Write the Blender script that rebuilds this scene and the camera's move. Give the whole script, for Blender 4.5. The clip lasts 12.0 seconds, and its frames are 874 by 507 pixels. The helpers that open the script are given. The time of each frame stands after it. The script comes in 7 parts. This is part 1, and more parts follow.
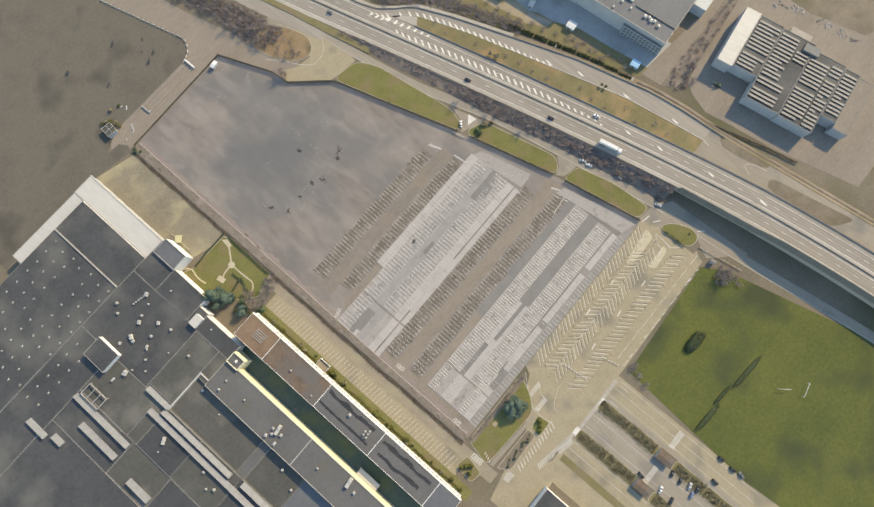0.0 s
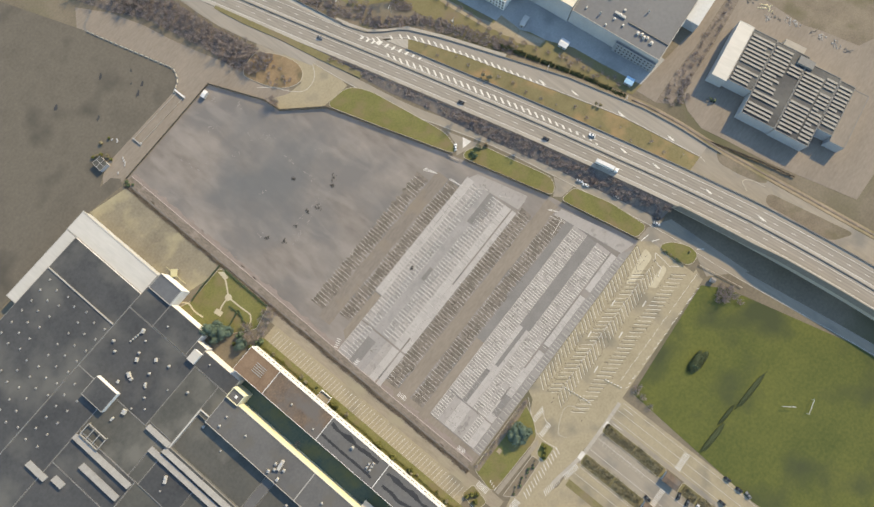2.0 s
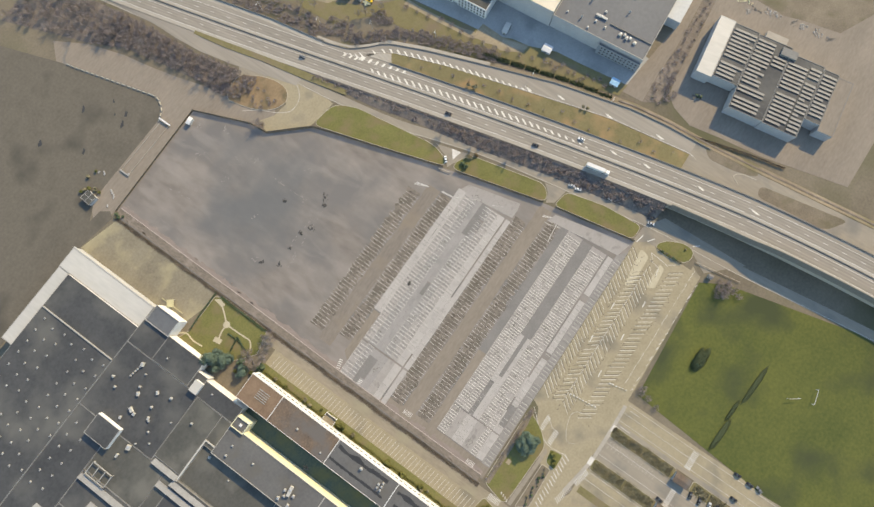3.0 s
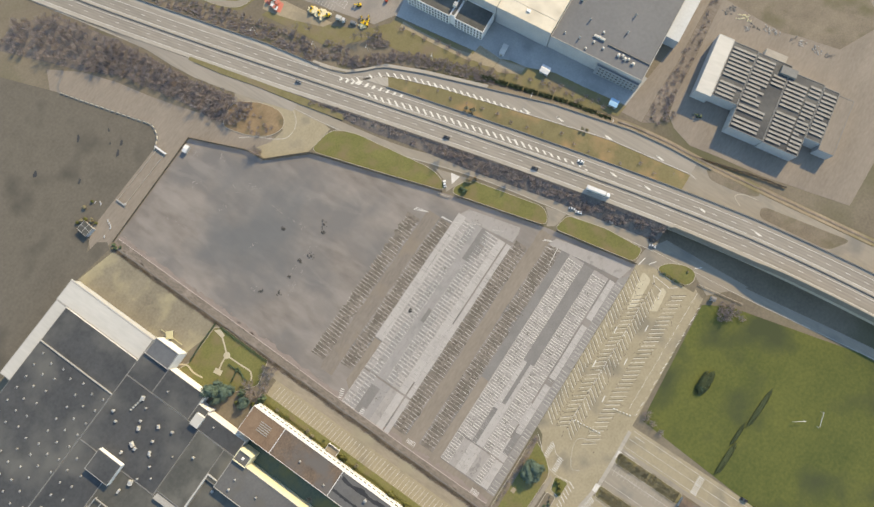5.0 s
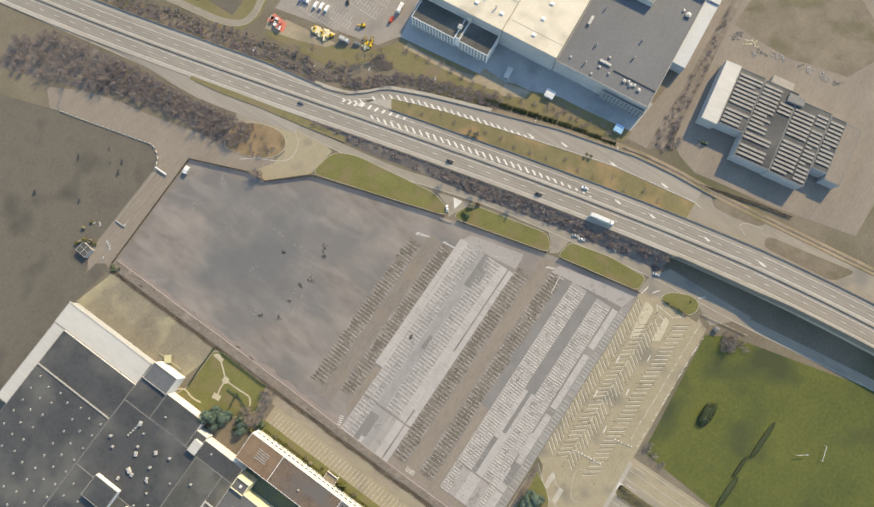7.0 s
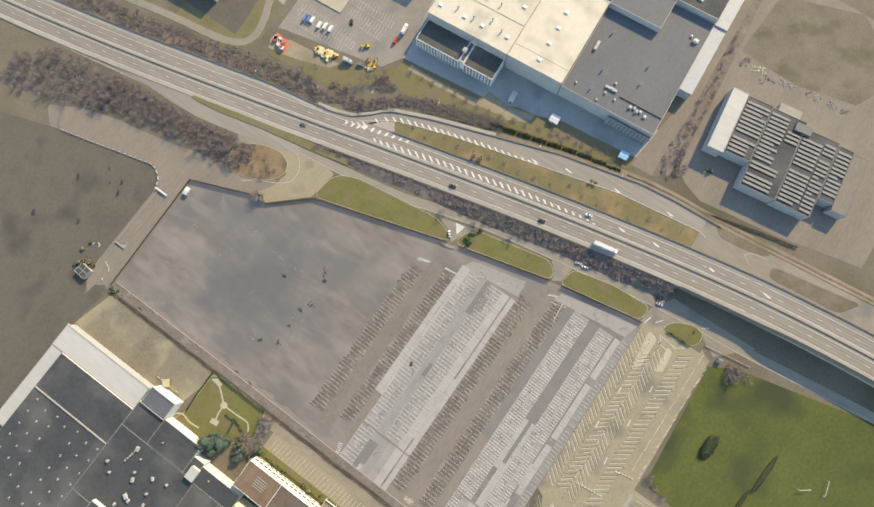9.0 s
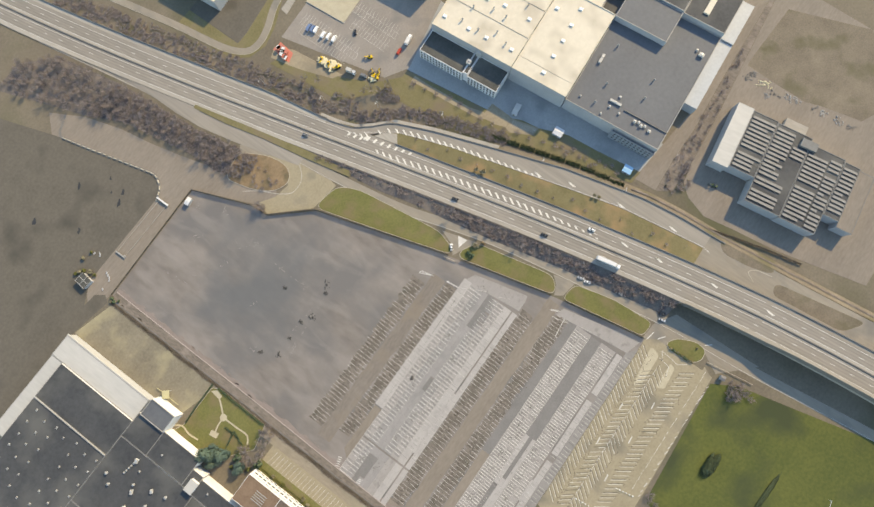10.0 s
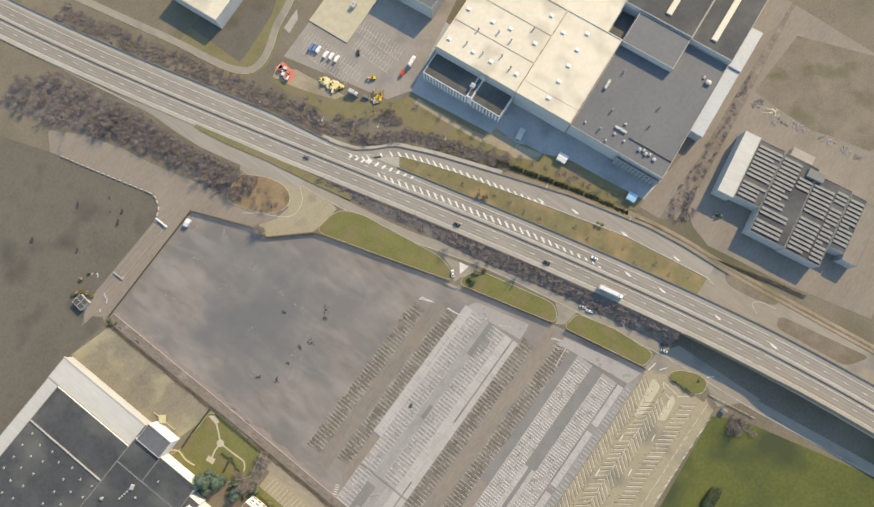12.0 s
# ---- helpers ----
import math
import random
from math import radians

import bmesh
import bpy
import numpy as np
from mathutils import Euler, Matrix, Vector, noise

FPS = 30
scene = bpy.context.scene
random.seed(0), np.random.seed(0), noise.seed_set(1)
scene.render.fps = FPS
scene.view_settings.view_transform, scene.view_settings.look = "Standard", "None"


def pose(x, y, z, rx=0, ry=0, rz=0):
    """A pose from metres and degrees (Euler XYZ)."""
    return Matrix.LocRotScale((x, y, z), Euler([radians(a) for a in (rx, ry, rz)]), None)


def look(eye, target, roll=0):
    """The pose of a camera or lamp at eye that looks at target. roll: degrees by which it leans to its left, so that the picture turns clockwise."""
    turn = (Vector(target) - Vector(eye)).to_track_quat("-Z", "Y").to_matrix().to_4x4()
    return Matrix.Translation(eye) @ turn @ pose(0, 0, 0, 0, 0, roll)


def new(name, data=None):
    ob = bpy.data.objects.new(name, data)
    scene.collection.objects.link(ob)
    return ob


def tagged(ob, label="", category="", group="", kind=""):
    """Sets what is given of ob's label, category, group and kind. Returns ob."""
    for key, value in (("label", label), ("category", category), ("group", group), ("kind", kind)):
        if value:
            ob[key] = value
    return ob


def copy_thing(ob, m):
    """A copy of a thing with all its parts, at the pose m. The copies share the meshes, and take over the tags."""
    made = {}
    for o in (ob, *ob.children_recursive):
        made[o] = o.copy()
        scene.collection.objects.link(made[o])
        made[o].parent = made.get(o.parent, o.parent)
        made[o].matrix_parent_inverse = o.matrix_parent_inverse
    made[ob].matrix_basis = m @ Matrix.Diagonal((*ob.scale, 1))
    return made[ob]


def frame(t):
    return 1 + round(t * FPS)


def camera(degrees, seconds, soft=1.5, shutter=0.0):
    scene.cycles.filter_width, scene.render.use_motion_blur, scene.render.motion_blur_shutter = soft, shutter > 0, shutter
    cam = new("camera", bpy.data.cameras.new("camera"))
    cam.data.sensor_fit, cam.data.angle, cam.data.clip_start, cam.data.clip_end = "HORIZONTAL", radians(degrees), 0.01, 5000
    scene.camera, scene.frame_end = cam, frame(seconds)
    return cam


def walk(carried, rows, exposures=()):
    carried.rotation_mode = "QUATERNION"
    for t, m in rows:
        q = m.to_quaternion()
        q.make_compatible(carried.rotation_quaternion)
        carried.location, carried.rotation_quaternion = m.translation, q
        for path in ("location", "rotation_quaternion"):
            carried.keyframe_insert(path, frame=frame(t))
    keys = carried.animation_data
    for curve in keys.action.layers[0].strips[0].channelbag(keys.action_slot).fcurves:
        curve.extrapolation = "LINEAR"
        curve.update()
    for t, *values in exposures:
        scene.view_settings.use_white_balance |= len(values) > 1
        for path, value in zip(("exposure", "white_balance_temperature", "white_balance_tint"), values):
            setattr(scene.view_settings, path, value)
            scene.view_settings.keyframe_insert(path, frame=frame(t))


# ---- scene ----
cam = camera(83.4, 12.0, soft=1.5)
PATH = [
    (0, (-0.41, 0.918, 325.923), (-0.183, 1.151, 323.95), -5.6),
    (0.5, (3.071, 3.912, 325.952), (3.298, 4.145, 323.979), -5.7),
    (1, (6.568, 6.875, 326.0), (6.793, 7.106, 324.026), -5.6),
    (1.5, (10.094, 9.781, 326.065), (10.32, 10.009, 324.091), -5.5),
    (2, (13.661, 12.63, 326.149), (13.89, 12.854, 324.175), -6.0),
    (2.5, (17.278, 15.427, 326.233), (17.514, 15.642, 324.259), -6.3),
    (3, (20.92, 18.209, 326.319), (21.159, 18.42, 324.344), -6.7),
    (5, (35.71, 29.39, 326.771), (35.947, 29.595, 324.796), -7.1),
    (5.5, (39.394, 32.208, 326.795), (39.629, 32.414, 324.819), -7.5),
    (6, (43.07, 35.043, 326.799), (43.304, 35.249, 324.823), -7.2),
    (6.5, (46.738, 37.871, 326.805), (46.972, 38.075, 324.829), -6.9),
    (7, (50.395, 40.687, 326.823), (50.627, 40.889, 324.847), -6.6),
    (9, (65.172, 52.084, 326.703), (65.398, 52.284, 324.726), -6.3),
    (9.5, (68.937, 54.998, 326.638), (69.161, 55.199, 324.661), -6.4),
    (10, (72.764, 57.975, 326.547), (72.984, 58.177, 324.57), -6.8),
    (10.5, (76.615, 61.005, 326.439), (76.832, 61.205, 324.461), -6.7),
    (11, (80.472, 64.064, 326.329), (80.687, 64.262, 324.35), -6.5),
    (11.5, (84.35, 67.133, 326.224), (84.563, 67.329, 324.245), -6.4),
    (12, (88.232, 70.19, 326.15), (88.442, 70.385, 324.171), -6.3),
]
walk(cam, [(t, look(eye, target, roll)) for t, eye, target, roll in PATH],
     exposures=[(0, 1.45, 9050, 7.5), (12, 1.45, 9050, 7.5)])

# ---- world, sun, exposure ----
SUN_ELEV, SUN_DIR = 30.0, Vector((0.996, -0.085, 0.0))
world = bpy.data.worlds.new("sky")
scene.world = world
world.use_nodes = True
sky = world.node_tree.nodes.new("ShaderNodeTexSky")
sky.sky_type = "NISHITA"
sky.sun_disc = False
sky.sun_elevation = radians(SUN_ELEV)
sky.sun_rotation = math.atan2(SUN_DIR.x, SUN_DIR.y)
sky.dust_density = 0.2
sky.ozone_density = 5.0
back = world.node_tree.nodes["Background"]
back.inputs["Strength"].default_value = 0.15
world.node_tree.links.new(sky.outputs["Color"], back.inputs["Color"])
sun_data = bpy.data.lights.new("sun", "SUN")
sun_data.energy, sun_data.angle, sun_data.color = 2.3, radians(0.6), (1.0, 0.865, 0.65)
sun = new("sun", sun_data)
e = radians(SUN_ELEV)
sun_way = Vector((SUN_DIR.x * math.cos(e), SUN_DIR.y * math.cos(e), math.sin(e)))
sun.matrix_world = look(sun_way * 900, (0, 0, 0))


# ---- materials ----
def material(name, low, high, coarse=0.05, fine=1.5, rough=0.9, bump=0.0, stretch=(1, 1, 1), pieces=False, stain=None,
             stain_scale=0.03, stain_at=(0.52, 0.68), metal=0.0, contrast=(0.3, 0.7), fine_share=0.4, stain_plain=True, pool=None, streak=None):
    """Two scales of noise between two colours, an optional stain with its own shape, and a fine relief."""
    m = bpy.data.materials.new(name)
    m.use_nodes = True
    nt = m.node_tree
    bsdf = nt.nodes["Principled BSDF"]
    link = nt.links.new
    coord = nt.nodes.new("ShaderNodeTexCoord")
    mapping = nt.nodes.new("ShaderNodeMapping")
    mapping.inputs["Scale"].default_value = stretch
    spot = coord.outputs["Object"]
    if pieces:
        own = nt.nodes.new("ShaderNodeObjectInfo")
        moved = nt.nodes.new("ShaderNodeVectorMath")
        link(coord.outputs["Object"], moved.inputs[0])
        link(own.outputs["Location"], moved.inputs[1])
        spot = moved.outputs["Vector"]
    link(spot, mapping.inputs["Vector"])

    def cloud(scale, detail, plain=False, rugged=0.5):
        n = nt.nodes.new("ShaderNodeTexNoise")
        n.inputs["Scale"].default_value, n.inputs["Detail"].default_value, n.inputs["Roughness"].default_value = scale, detail, rugged
        link((spot if plain else mapping.outputs["Vector"]), n.inputs["Vector"])
        return n

    a, b = cloud(coarse, 8, rugged=0.64), cloud(fine, 4)
    blend = nt.nodes.new("ShaderNodeMix")
    blend.data_type = "FLOAT"
    blend.inputs[0].default_value = fine_share
    link(a.outputs["Fac"], blend.inputs[2])
    link(b.outputs["Fac"], blend.inputs[3])
    fac = blend.outputs[0]
    if pieces:
        info = nt.nodes.new("ShaderNodeObjectInfo")
        mix = nt.nodes.new("ShaderNodeMix")
        mix.data_type = "FLOAT"
        mix.inputs[0].default_value = 0.5
        squeeze = nt.nodes.new("ShaderNodeMapRange")
        squeeze.inputs["To Min"].default_value, squeeze.inputs["To Max"].default_value = 0.43, 0.57
        link(info.outputs["Random"], squeeze.inputs["Value"])
        link(fac, mix.inputs[2])
        link(squeeze.outputs["Result"], mix.inputs[3])
        fac = mix.outputs[0]
    ramp = nt.nodes.new("ShaderNodeValToRGB")
    ramp.color_ramp.elements[0].position, ramp.color_ramp.elements[1].position = contrast
    ramp.color_ramp.elements[0].color, ramp.color_ramp.elements[1].color = (*low, 1), (*high, 1)
    link(fac, ramp.inputs["Fac"])
    colour = ramp.outputs["Color"]
    if stain:
        s = cloud(stain_scale, 6, stain_plain)
        edge = nt.nodes.new("ShaderNodeMapRange")
        edge.inputs["From Min"].default_value, edge.inputs["From Max"].default_value = stain_at
        link(s.outputs["Fac"], edge.inputs["Value"])
        over = nt.nodes.new("ShaderNodeMix")
        over.data_type = "RGBA"
        over.inputs[7].default_value = (*stain, 1)
        link(edge.outputs["Result"], over.inputs[0])
        link(colour, over.inputs[6])
        colour = over.outputs[2]
    if streak:
        tone, way, at = streak
        drag = nt.nodes.new("ShaderNodeMapping")
        drag.inputs["Scale"].default_value = way
        link(spot, drag.inputs["Vector"])
        band = nt.nodes.new("ShaderNodeTexNoise")
        band.inputs["Scale"].default_value, band.inputs["Detail"].default_value, band.inputs["Distortion"].default_value = 1.0, 5, 0.6
        link(drag.outputs["Vector"], band.inputs["Vector"])
        edge3 = nt.nodes.new("ShaderNodeMapRange")
        edge3.inputs["From Min"].default_value, edge3.inputs["From Max"].default_value = at
        edge3.inputs["To Max"].default_value = 0.55
        link(band.outputs["Fac"], edge3.inputs["Value"])
        worn = nt.nodes.new("ShaderNodeMix")
        worn.data_type = "RGBA"
        worn.inputs[7].default_value = (*tone, 1)
        link(edge3.outputs["Result"], worn.inputs[0])
        link(colour, worn.inputs[6])
        colour = worn.outputs[2]
    if pool:
        px, py, size, tone = pool
        gap = nt.nodes.new("ShaderNodeVectorMath")
        gap.operation = "DISTANCE"
        gap.inputs[1].default_value = (px, py, 0)
        link(coord.outputs["Object"], gap.inputs[0])
        ragged = cloud(0.03, 5, True)
        wander = nt.nodes.new("ShaderNodeMath")
        wander.operation = "MULTIPLY_ADD"
        wander.inputs[1].default_value = size * 2.2
        link(ragged.outputs["Fac"], wander.inputs[0])
        link(gap.outputs["Value"], wander.inputs[2])
        edge2 = nt.nodes.new("ShaderNodeMapRange")
        edge2.inputs["From Min"].default_value, edge2.inputs["From Max"].default_value = size * 2.3, size * 1.3
        edge2.inputs["To Max"].default_value = 0.82
        link(wander.outputs["Value"], edge2.inputs["Value"])
        damp = nt.nodes.new("ShaderNodeMix")
        damp.data_type = "RGBA"
        damp.inputs[7].default_value = (*tone, 1)
        link(edge2.outputs["Result"], damp.inputs[0])
        link(colour, damp.inputs[6])
        colour = damp.outputs[2]
    link(colour, bsdf.inputs["Base Color"])
    bsdf.inputs["Roughness"].default_value, bsdf.inputs["Metallic"].default_value = rough, metal
    bsdf.inputs["Specular IOR Level"].default_value = 0.3
    if bump:
        relief = nt.nodes.new("ShaderNodeBump")
        relief.inputs["Strength"].default_value, relief.inputs["Distance"].default_value = 0.6, bump
        link(b.outputs["Fac"], relief.inputs["Height"])
        link(relief.outputs["Normal"], bsdf.inputs["Normal"])
    return m


def plain(name, colour, rough=0.6, metal=0.0):
    return material(name, tuple(c * 0.86 for c in colour), tuple(min(1, c * 1.1) for c in colour), 0.4, 4.0, rough, 0, metal=metal)


M_EARTH = material("earth", (0.105, 0.088, 0.066), (0.19, 0.162, 0.12), 0.02, 0.6, 0.95, 0.05, stain=(0.095, 0.092, 0.052), stain_scale=0.012)
M_WOODFLOOR = material("damp_leaf_litter", (0.072, 0.063, 0.058), (0.17, 0.147, 0.134), 0.09, 0.9, 0.95, 0.1, stain=(0.2, 0.165, 0.13), stain_scale=0.09, stain_at=(0.56, 0.74), fine_share=0.5)
M_LITTER = material("leaf_litter", (0.112, 0.093, 0.07), (0.215, 0.18, 0.136), 0.06, 0.9, 0.95, 0.1, stain=(0.11, 0.10, 0.06), stain_scale=0.05)
M_TAN = material("sandy_ground", (0.20, 0.165, 0.115), (0.34, 0.285, 0.20), 0.03, 0.5, 0.95, 0.03, stain=(0.205, 0.175, 0.13), stain_scale=0.04)
M_GRASS = material("mown_grass", (0.092, 0.097, 0.032), (0.172, 0.163, 0.06), 0.05, 0.8, 0.95, 0.05, stain=(0.165, 0.132, 0.07), stain_scale=0.08, stain_at=(0.48, 0.68))
M_FIELD = material("field_grass", (0.046, 0.064, 0.018), (0.115, 0.12, 0.032), 0.022, 0.5, 0.95, 0.06, stain=(0.045, 0.056, 0.024), stain_scale=0.025, stain_at=(0.5, 0.66))
M_STRIP = material("dry_grass", (0.116, 0.103, 0.049), (0.205, 0.178, 0.092), 0.07, 0.8, 0.95, 0.06, stain=(0.165, 0.132, 0.088), stain_scale=0.07, stain_at=(0.5, 0.68))
M_TARMAC = material("old_tarmac", (0.136, 0.12, 0.108), (0.245, 0.219, 0.197), 0.03, 0.16, 0.85, 0.01, stretch=(1, 0.42, 1), stain=(0.142, 0.134, 0.129), stain_scale=0.024,
                    stain_at=(0.45, 0.62), contrast=(0.34, 0.66), fine_share=0.32, pool=(22, 174, 46, (0.104, 0.109, 0.114)), streak=((0.25, 0.226, 0.207), (0.09, 0.034, 1), (0.5, 0.72)))
M_LANE = material("worn_lane", (0.158, 0.135, 0.112), (0.25, 0.214, 0.176), 0.05, 0.7, 0.9, 0.01, stretch=(0.35, 1, 1))
M_ROWDIRT = material("bay_dirt", (0.116, 0.1, 0.085), (0.22, 0.19, 0.164), 0.1, 0.9, 0.95, 0.02, stain=(0.094, 0.085, 0.068), stain_scale=0.12, stain_at=(0.46, 0.68), fine_share=0.5)
M_AISLE = material("worn_grey_aisle", (0.138, 0.119, 0.102), (0.222, 0.193, 0.166), 0.06, 0.8, 0.9, 0.01, stretch=(0.35, 1, 1), stain=(0.2, 0.165, 0.13), stain_scale=0.05)
M_DUST = material("dusty_yard", (0.14, 0.122, 0.092), (0.25, 0.222, 0.164), 0.04, 0.6, 0.95, 0.03, stain=(0.32, 0.285, 0.18), stain_scale=0.045, stain_at=(0.5, 0.7))
# lightened and blued to put more skylight into the shaded works yard
M_YARD_SKYFILL = material("yard_tarmac_skyfill", (0.23, 0.24, 0.238), (0.34, 0.345, 0.335), 0.05, 0.7, 0.9, 0.01, stain=(0.2, 0.21, 0.21), stain_scale=0.04)
M_WORKSLOT = material("pinkish_grey_tarmac", (0.2, 0.178, 0.156), (0.285, 0.256, 0.226), 0.06, 0.8, 0.9, 0.01, stain=(0.175, 0.165, 0.155), stain_scale=0.04)
M_MID = material("pale_tarmac", (0.19, 0.18, 0.168), (0.262, 0.247, 0.232), 0.08, 0.8, 0.9, 0.01)
M_WEDGE = material("rusty_dry_grass", (0.11, 0.096, 0.046), (0.198, 0.17, 0.09), 0.07, 0.8, 0.95, 0.06, stain=(0.25, 0.172, 0.092), stain_scale=0.06, stain_at=(0.5, 0.66))
M_KERBDIRT = material("brown_verge_litter", (0.105, 0.088, 0.072), (0.235, 0.2, 0.168), 0.12, 0.9, 0.95, 0.02, stretch=(1, 0.35, 1), fine_share=0.5, stain=(0.26, 0.215, 0.185), stain_scale=0.12, stain_at=(0.55, 0.75))
M_EDGE = material("pinkish_worn_edge", (0.175, 0.144, 0.126), (0.265, 0.22, 0.196), 0.08, 0.7, 0.9, 0.01, stretch=(1, 0.3, 1))
M_PINKKERB = material("pinkish_kerb", (0.30, 0.25, 0.222), (0.42, 0.36, 0.325), 0.3, 2.0, 0.9, 0.01)
M_YARD = material("dark_yard_tarmac", (0.085, 0.076, 0.062), (0.14, 0.124, 0.10), 0.03, 0.5, 0.9, 0.02, stain=(0.07, 0.064, 0.053), stain_scale=0.03)
M_CLUMP = material("moss_clump", (0.045, 0.039, 0.032), (0.172, 0.149, 0.123), 0.12, 1.3, 0.95, contrast=(0.34, 0.66), fine_share=0.4)
M_WEED = material("dark_weed", (0.085, 0.088, 0.07), (0.24, 0.228, 0.208), 0.4, 1.5, 0.95, contrast=(0.36, 0.62), fine_share=0.55)
M_GREY = material("patched_tarmac", (0.145, 0.138, 0.132), (0.205, 0.195, 0.185), 0.08, 0.9, 0.9, 0.01)
M_SERVICE = material("sandy_service_tarmac", (0.185, 0.157, 0.117), (0.3, 0.256, 0.196), 0.06, 0.8, 0.9, 0.01, stretch=(1, 0.3, 1), stain=(0.26, 0.232, 0.165), stain_scale=0.05)
M_BEIGE = material("sandy_tarmac", (0.222, 0.19, 0.129), (0.342, 0.294, 0.205), 0.05, 0.7, 0.9, 0.01, stain=(0.19, 0.168, 0.128), stain_scale=0.05)
M_ROAD = material("road_tarmac", (0.2, 0.176, 0.141), (0.285, 0.252, 0.205), 0.03, 0.6, 0.85, 0.008, stretch=(1, 0.15, 1), stain=(0.17, 0.158, 0.14), stain_scale=0.05)
M_MOTORWAY = material("motorway_tarmac", (0.195, 0.176, 0.15), (0.295, 0.266, 0.228), 0.12, 0.7, 0.8, 0.008, stretch=(1, 0.05, 1))
M_TRACK = material("polished_wheel_track", (0.165, 0.148, 0.126), (0.262, 0.236, 0.202), 0.12, 0.9, 0.7, 0.0, stretch=(1, 0.05, 1))
M_SHOULDER = material("concrete_shoulder", (0.255, 0.234, 0.202), (0.375, 0.346, 0.3), 0.05, 0.8, 0.9, 0.01, stretch=(1, 0.2, 1))
M_SLAB = material("concrete_slab", (0.205, 0.19, 0.178), (0.355, 0.332, 0.312), 0.1, 1.1, 0.9, 0.01, stretch=(0.35, 1.3, 1), pieces=True, fine_share=0.55, stain=(0.17, 0.162, 0.15), stain_scale=0.2, stain_at=(0.56, 0.76), contrast=(0.25, 0.75))
M_SLAB_GREY = material("grey_concrete_slab", (0.185, 0.175, 0.168), (0.315, 0.3, 0.288), 0.1, 1.1, 0.9, 0.01, stretch=(0.35, 1.3, 1), pieces=True, fine_share=0.55, stain=(0.2, 0.198, 0.19), stain_scale=0.1, stain_at=(0.52, 0.74), contrast=(0.25, 0.75))
M_SLAB_LIGHT = material("bleached_concrete", (0.25, 0.234, 0.22), (0.425, 0.402, 0.38), 0.1, 1.1, 0.9, 0.01, stretch=(0.35, 1.3, 1), pieces=True, fine_share=0.55, stain=(0.25, 0.238, 0.222), stain_scale=0.18, stain_at=(0.56, 0.8), contrast=(0.25, 0.75))
M_SLABDUST = material("slab_dust", (0.15, 0.143, 0.135), (0.27, 0.258, 0.246), 0.09, 1.2, 0.95, contrast=(0.35, 0.65), fine_share=0.5)
M_SLABDIRT = material("slab_dirt", (0.125, 0.117, 0.107), (0.3, 0.283, 0.264), 0.07, 1.0, 0.95, contrast=(0.35, 0.65), fine_share=0.4)
M_KERB = material("kerb_stone", (0.30, 0.27, 0.22), (0.44, 0.40, 0.33), 0.3, 2.0, 0.9, 0.01)
M_PAINT = material("worn_white_paint", (0.36, 0.34, 0.31), (0.68, 0.66, 0.62), 0.25, 2.2, 0.8)
M_PAINT_OLD = material("faded_paint", (0.27, 0.252, 0.225), (0.55, 0.525, 0.48), 0.15, 2.0, 0.85)
M_CREAM_ROOF = material("yellowish_sheet", (0.36, 0.335, 0.2), (0.48, 0.445, 0.285), 0.2, 2.0, 0.7)
M_CREAM = material("cream_paint", (0.33, 0.29, 0.21), (0.46, 0.41, 0.30), 0.2, 2.0, 0.8)
M_ROOF = material("dark_roof_felt", (0.034, 0.037, 0.040), (0.072, 0.074, 0.076), 0.04, 0.5, 0.8, 0.02, stain=(0.10, 0.10, 0.094), stain_scale=0.035, stain_at=(0.5, 0.68))
M_ROOF_OLD = material("mossy_roof_felt", (0.052, 0.054, 0.05), (0.096, 0.095, 0.085), 0.06, 0.5, 0.85, 0.02, stain=(0.125, 0.122, 0.108), stain_scale=0.04, stain_at=(0.52, 0.66))
M_ROOF_GREY = material("grey_roof_felt", (0.082, 0.082, 0.083), (0.128, 0.126, 0.122), 0.05, 0.6, 0.8, 0.02, stain=(0.105, 0.10, 0.09), stain_scale=0.07)
M_ROOF_MID = material("slate_grey_roof", (0.088, 0.094, 0.103), (0.128, 0.134, 0.142), 0.03, 0.4, 0.7, 0.02)
M_ROOF_BROWN = material("rusty_gravel_roof", (0.075, 0.06, 0.052), (0.178, 0.127, 0.09), 0.10, 0.8, 0.9, 0.02, stain=(0.115, 0.104, 0.096), stain_scale=0.07, stain_at=(0.44, 0.6))
M_ROOF_CREAM = material("cream_roof_membrane", (0.50, 0.445, 0.35), (0.62, 0.56, 0.455), 0.03, 0.4, 0.7, 0.01, stain=(0.44, 0.39, 0.31), stain_scale=0.05)
M_ROOF_PALE = material("pale_sheet_roof", (0.36, 0.35, 0.325), (0.47, 0.455, 0.42), 0.05, 0.6, 0.6, 0.01, stretch=(1, 0.2, 1))
M_ROOF_BLUE = material("blue_grey_sheet_roof", (0.30, 0.325, 0.345), (0.40, 0.425, 0.44), 0.05, 0.6, 0.55, 0.01)
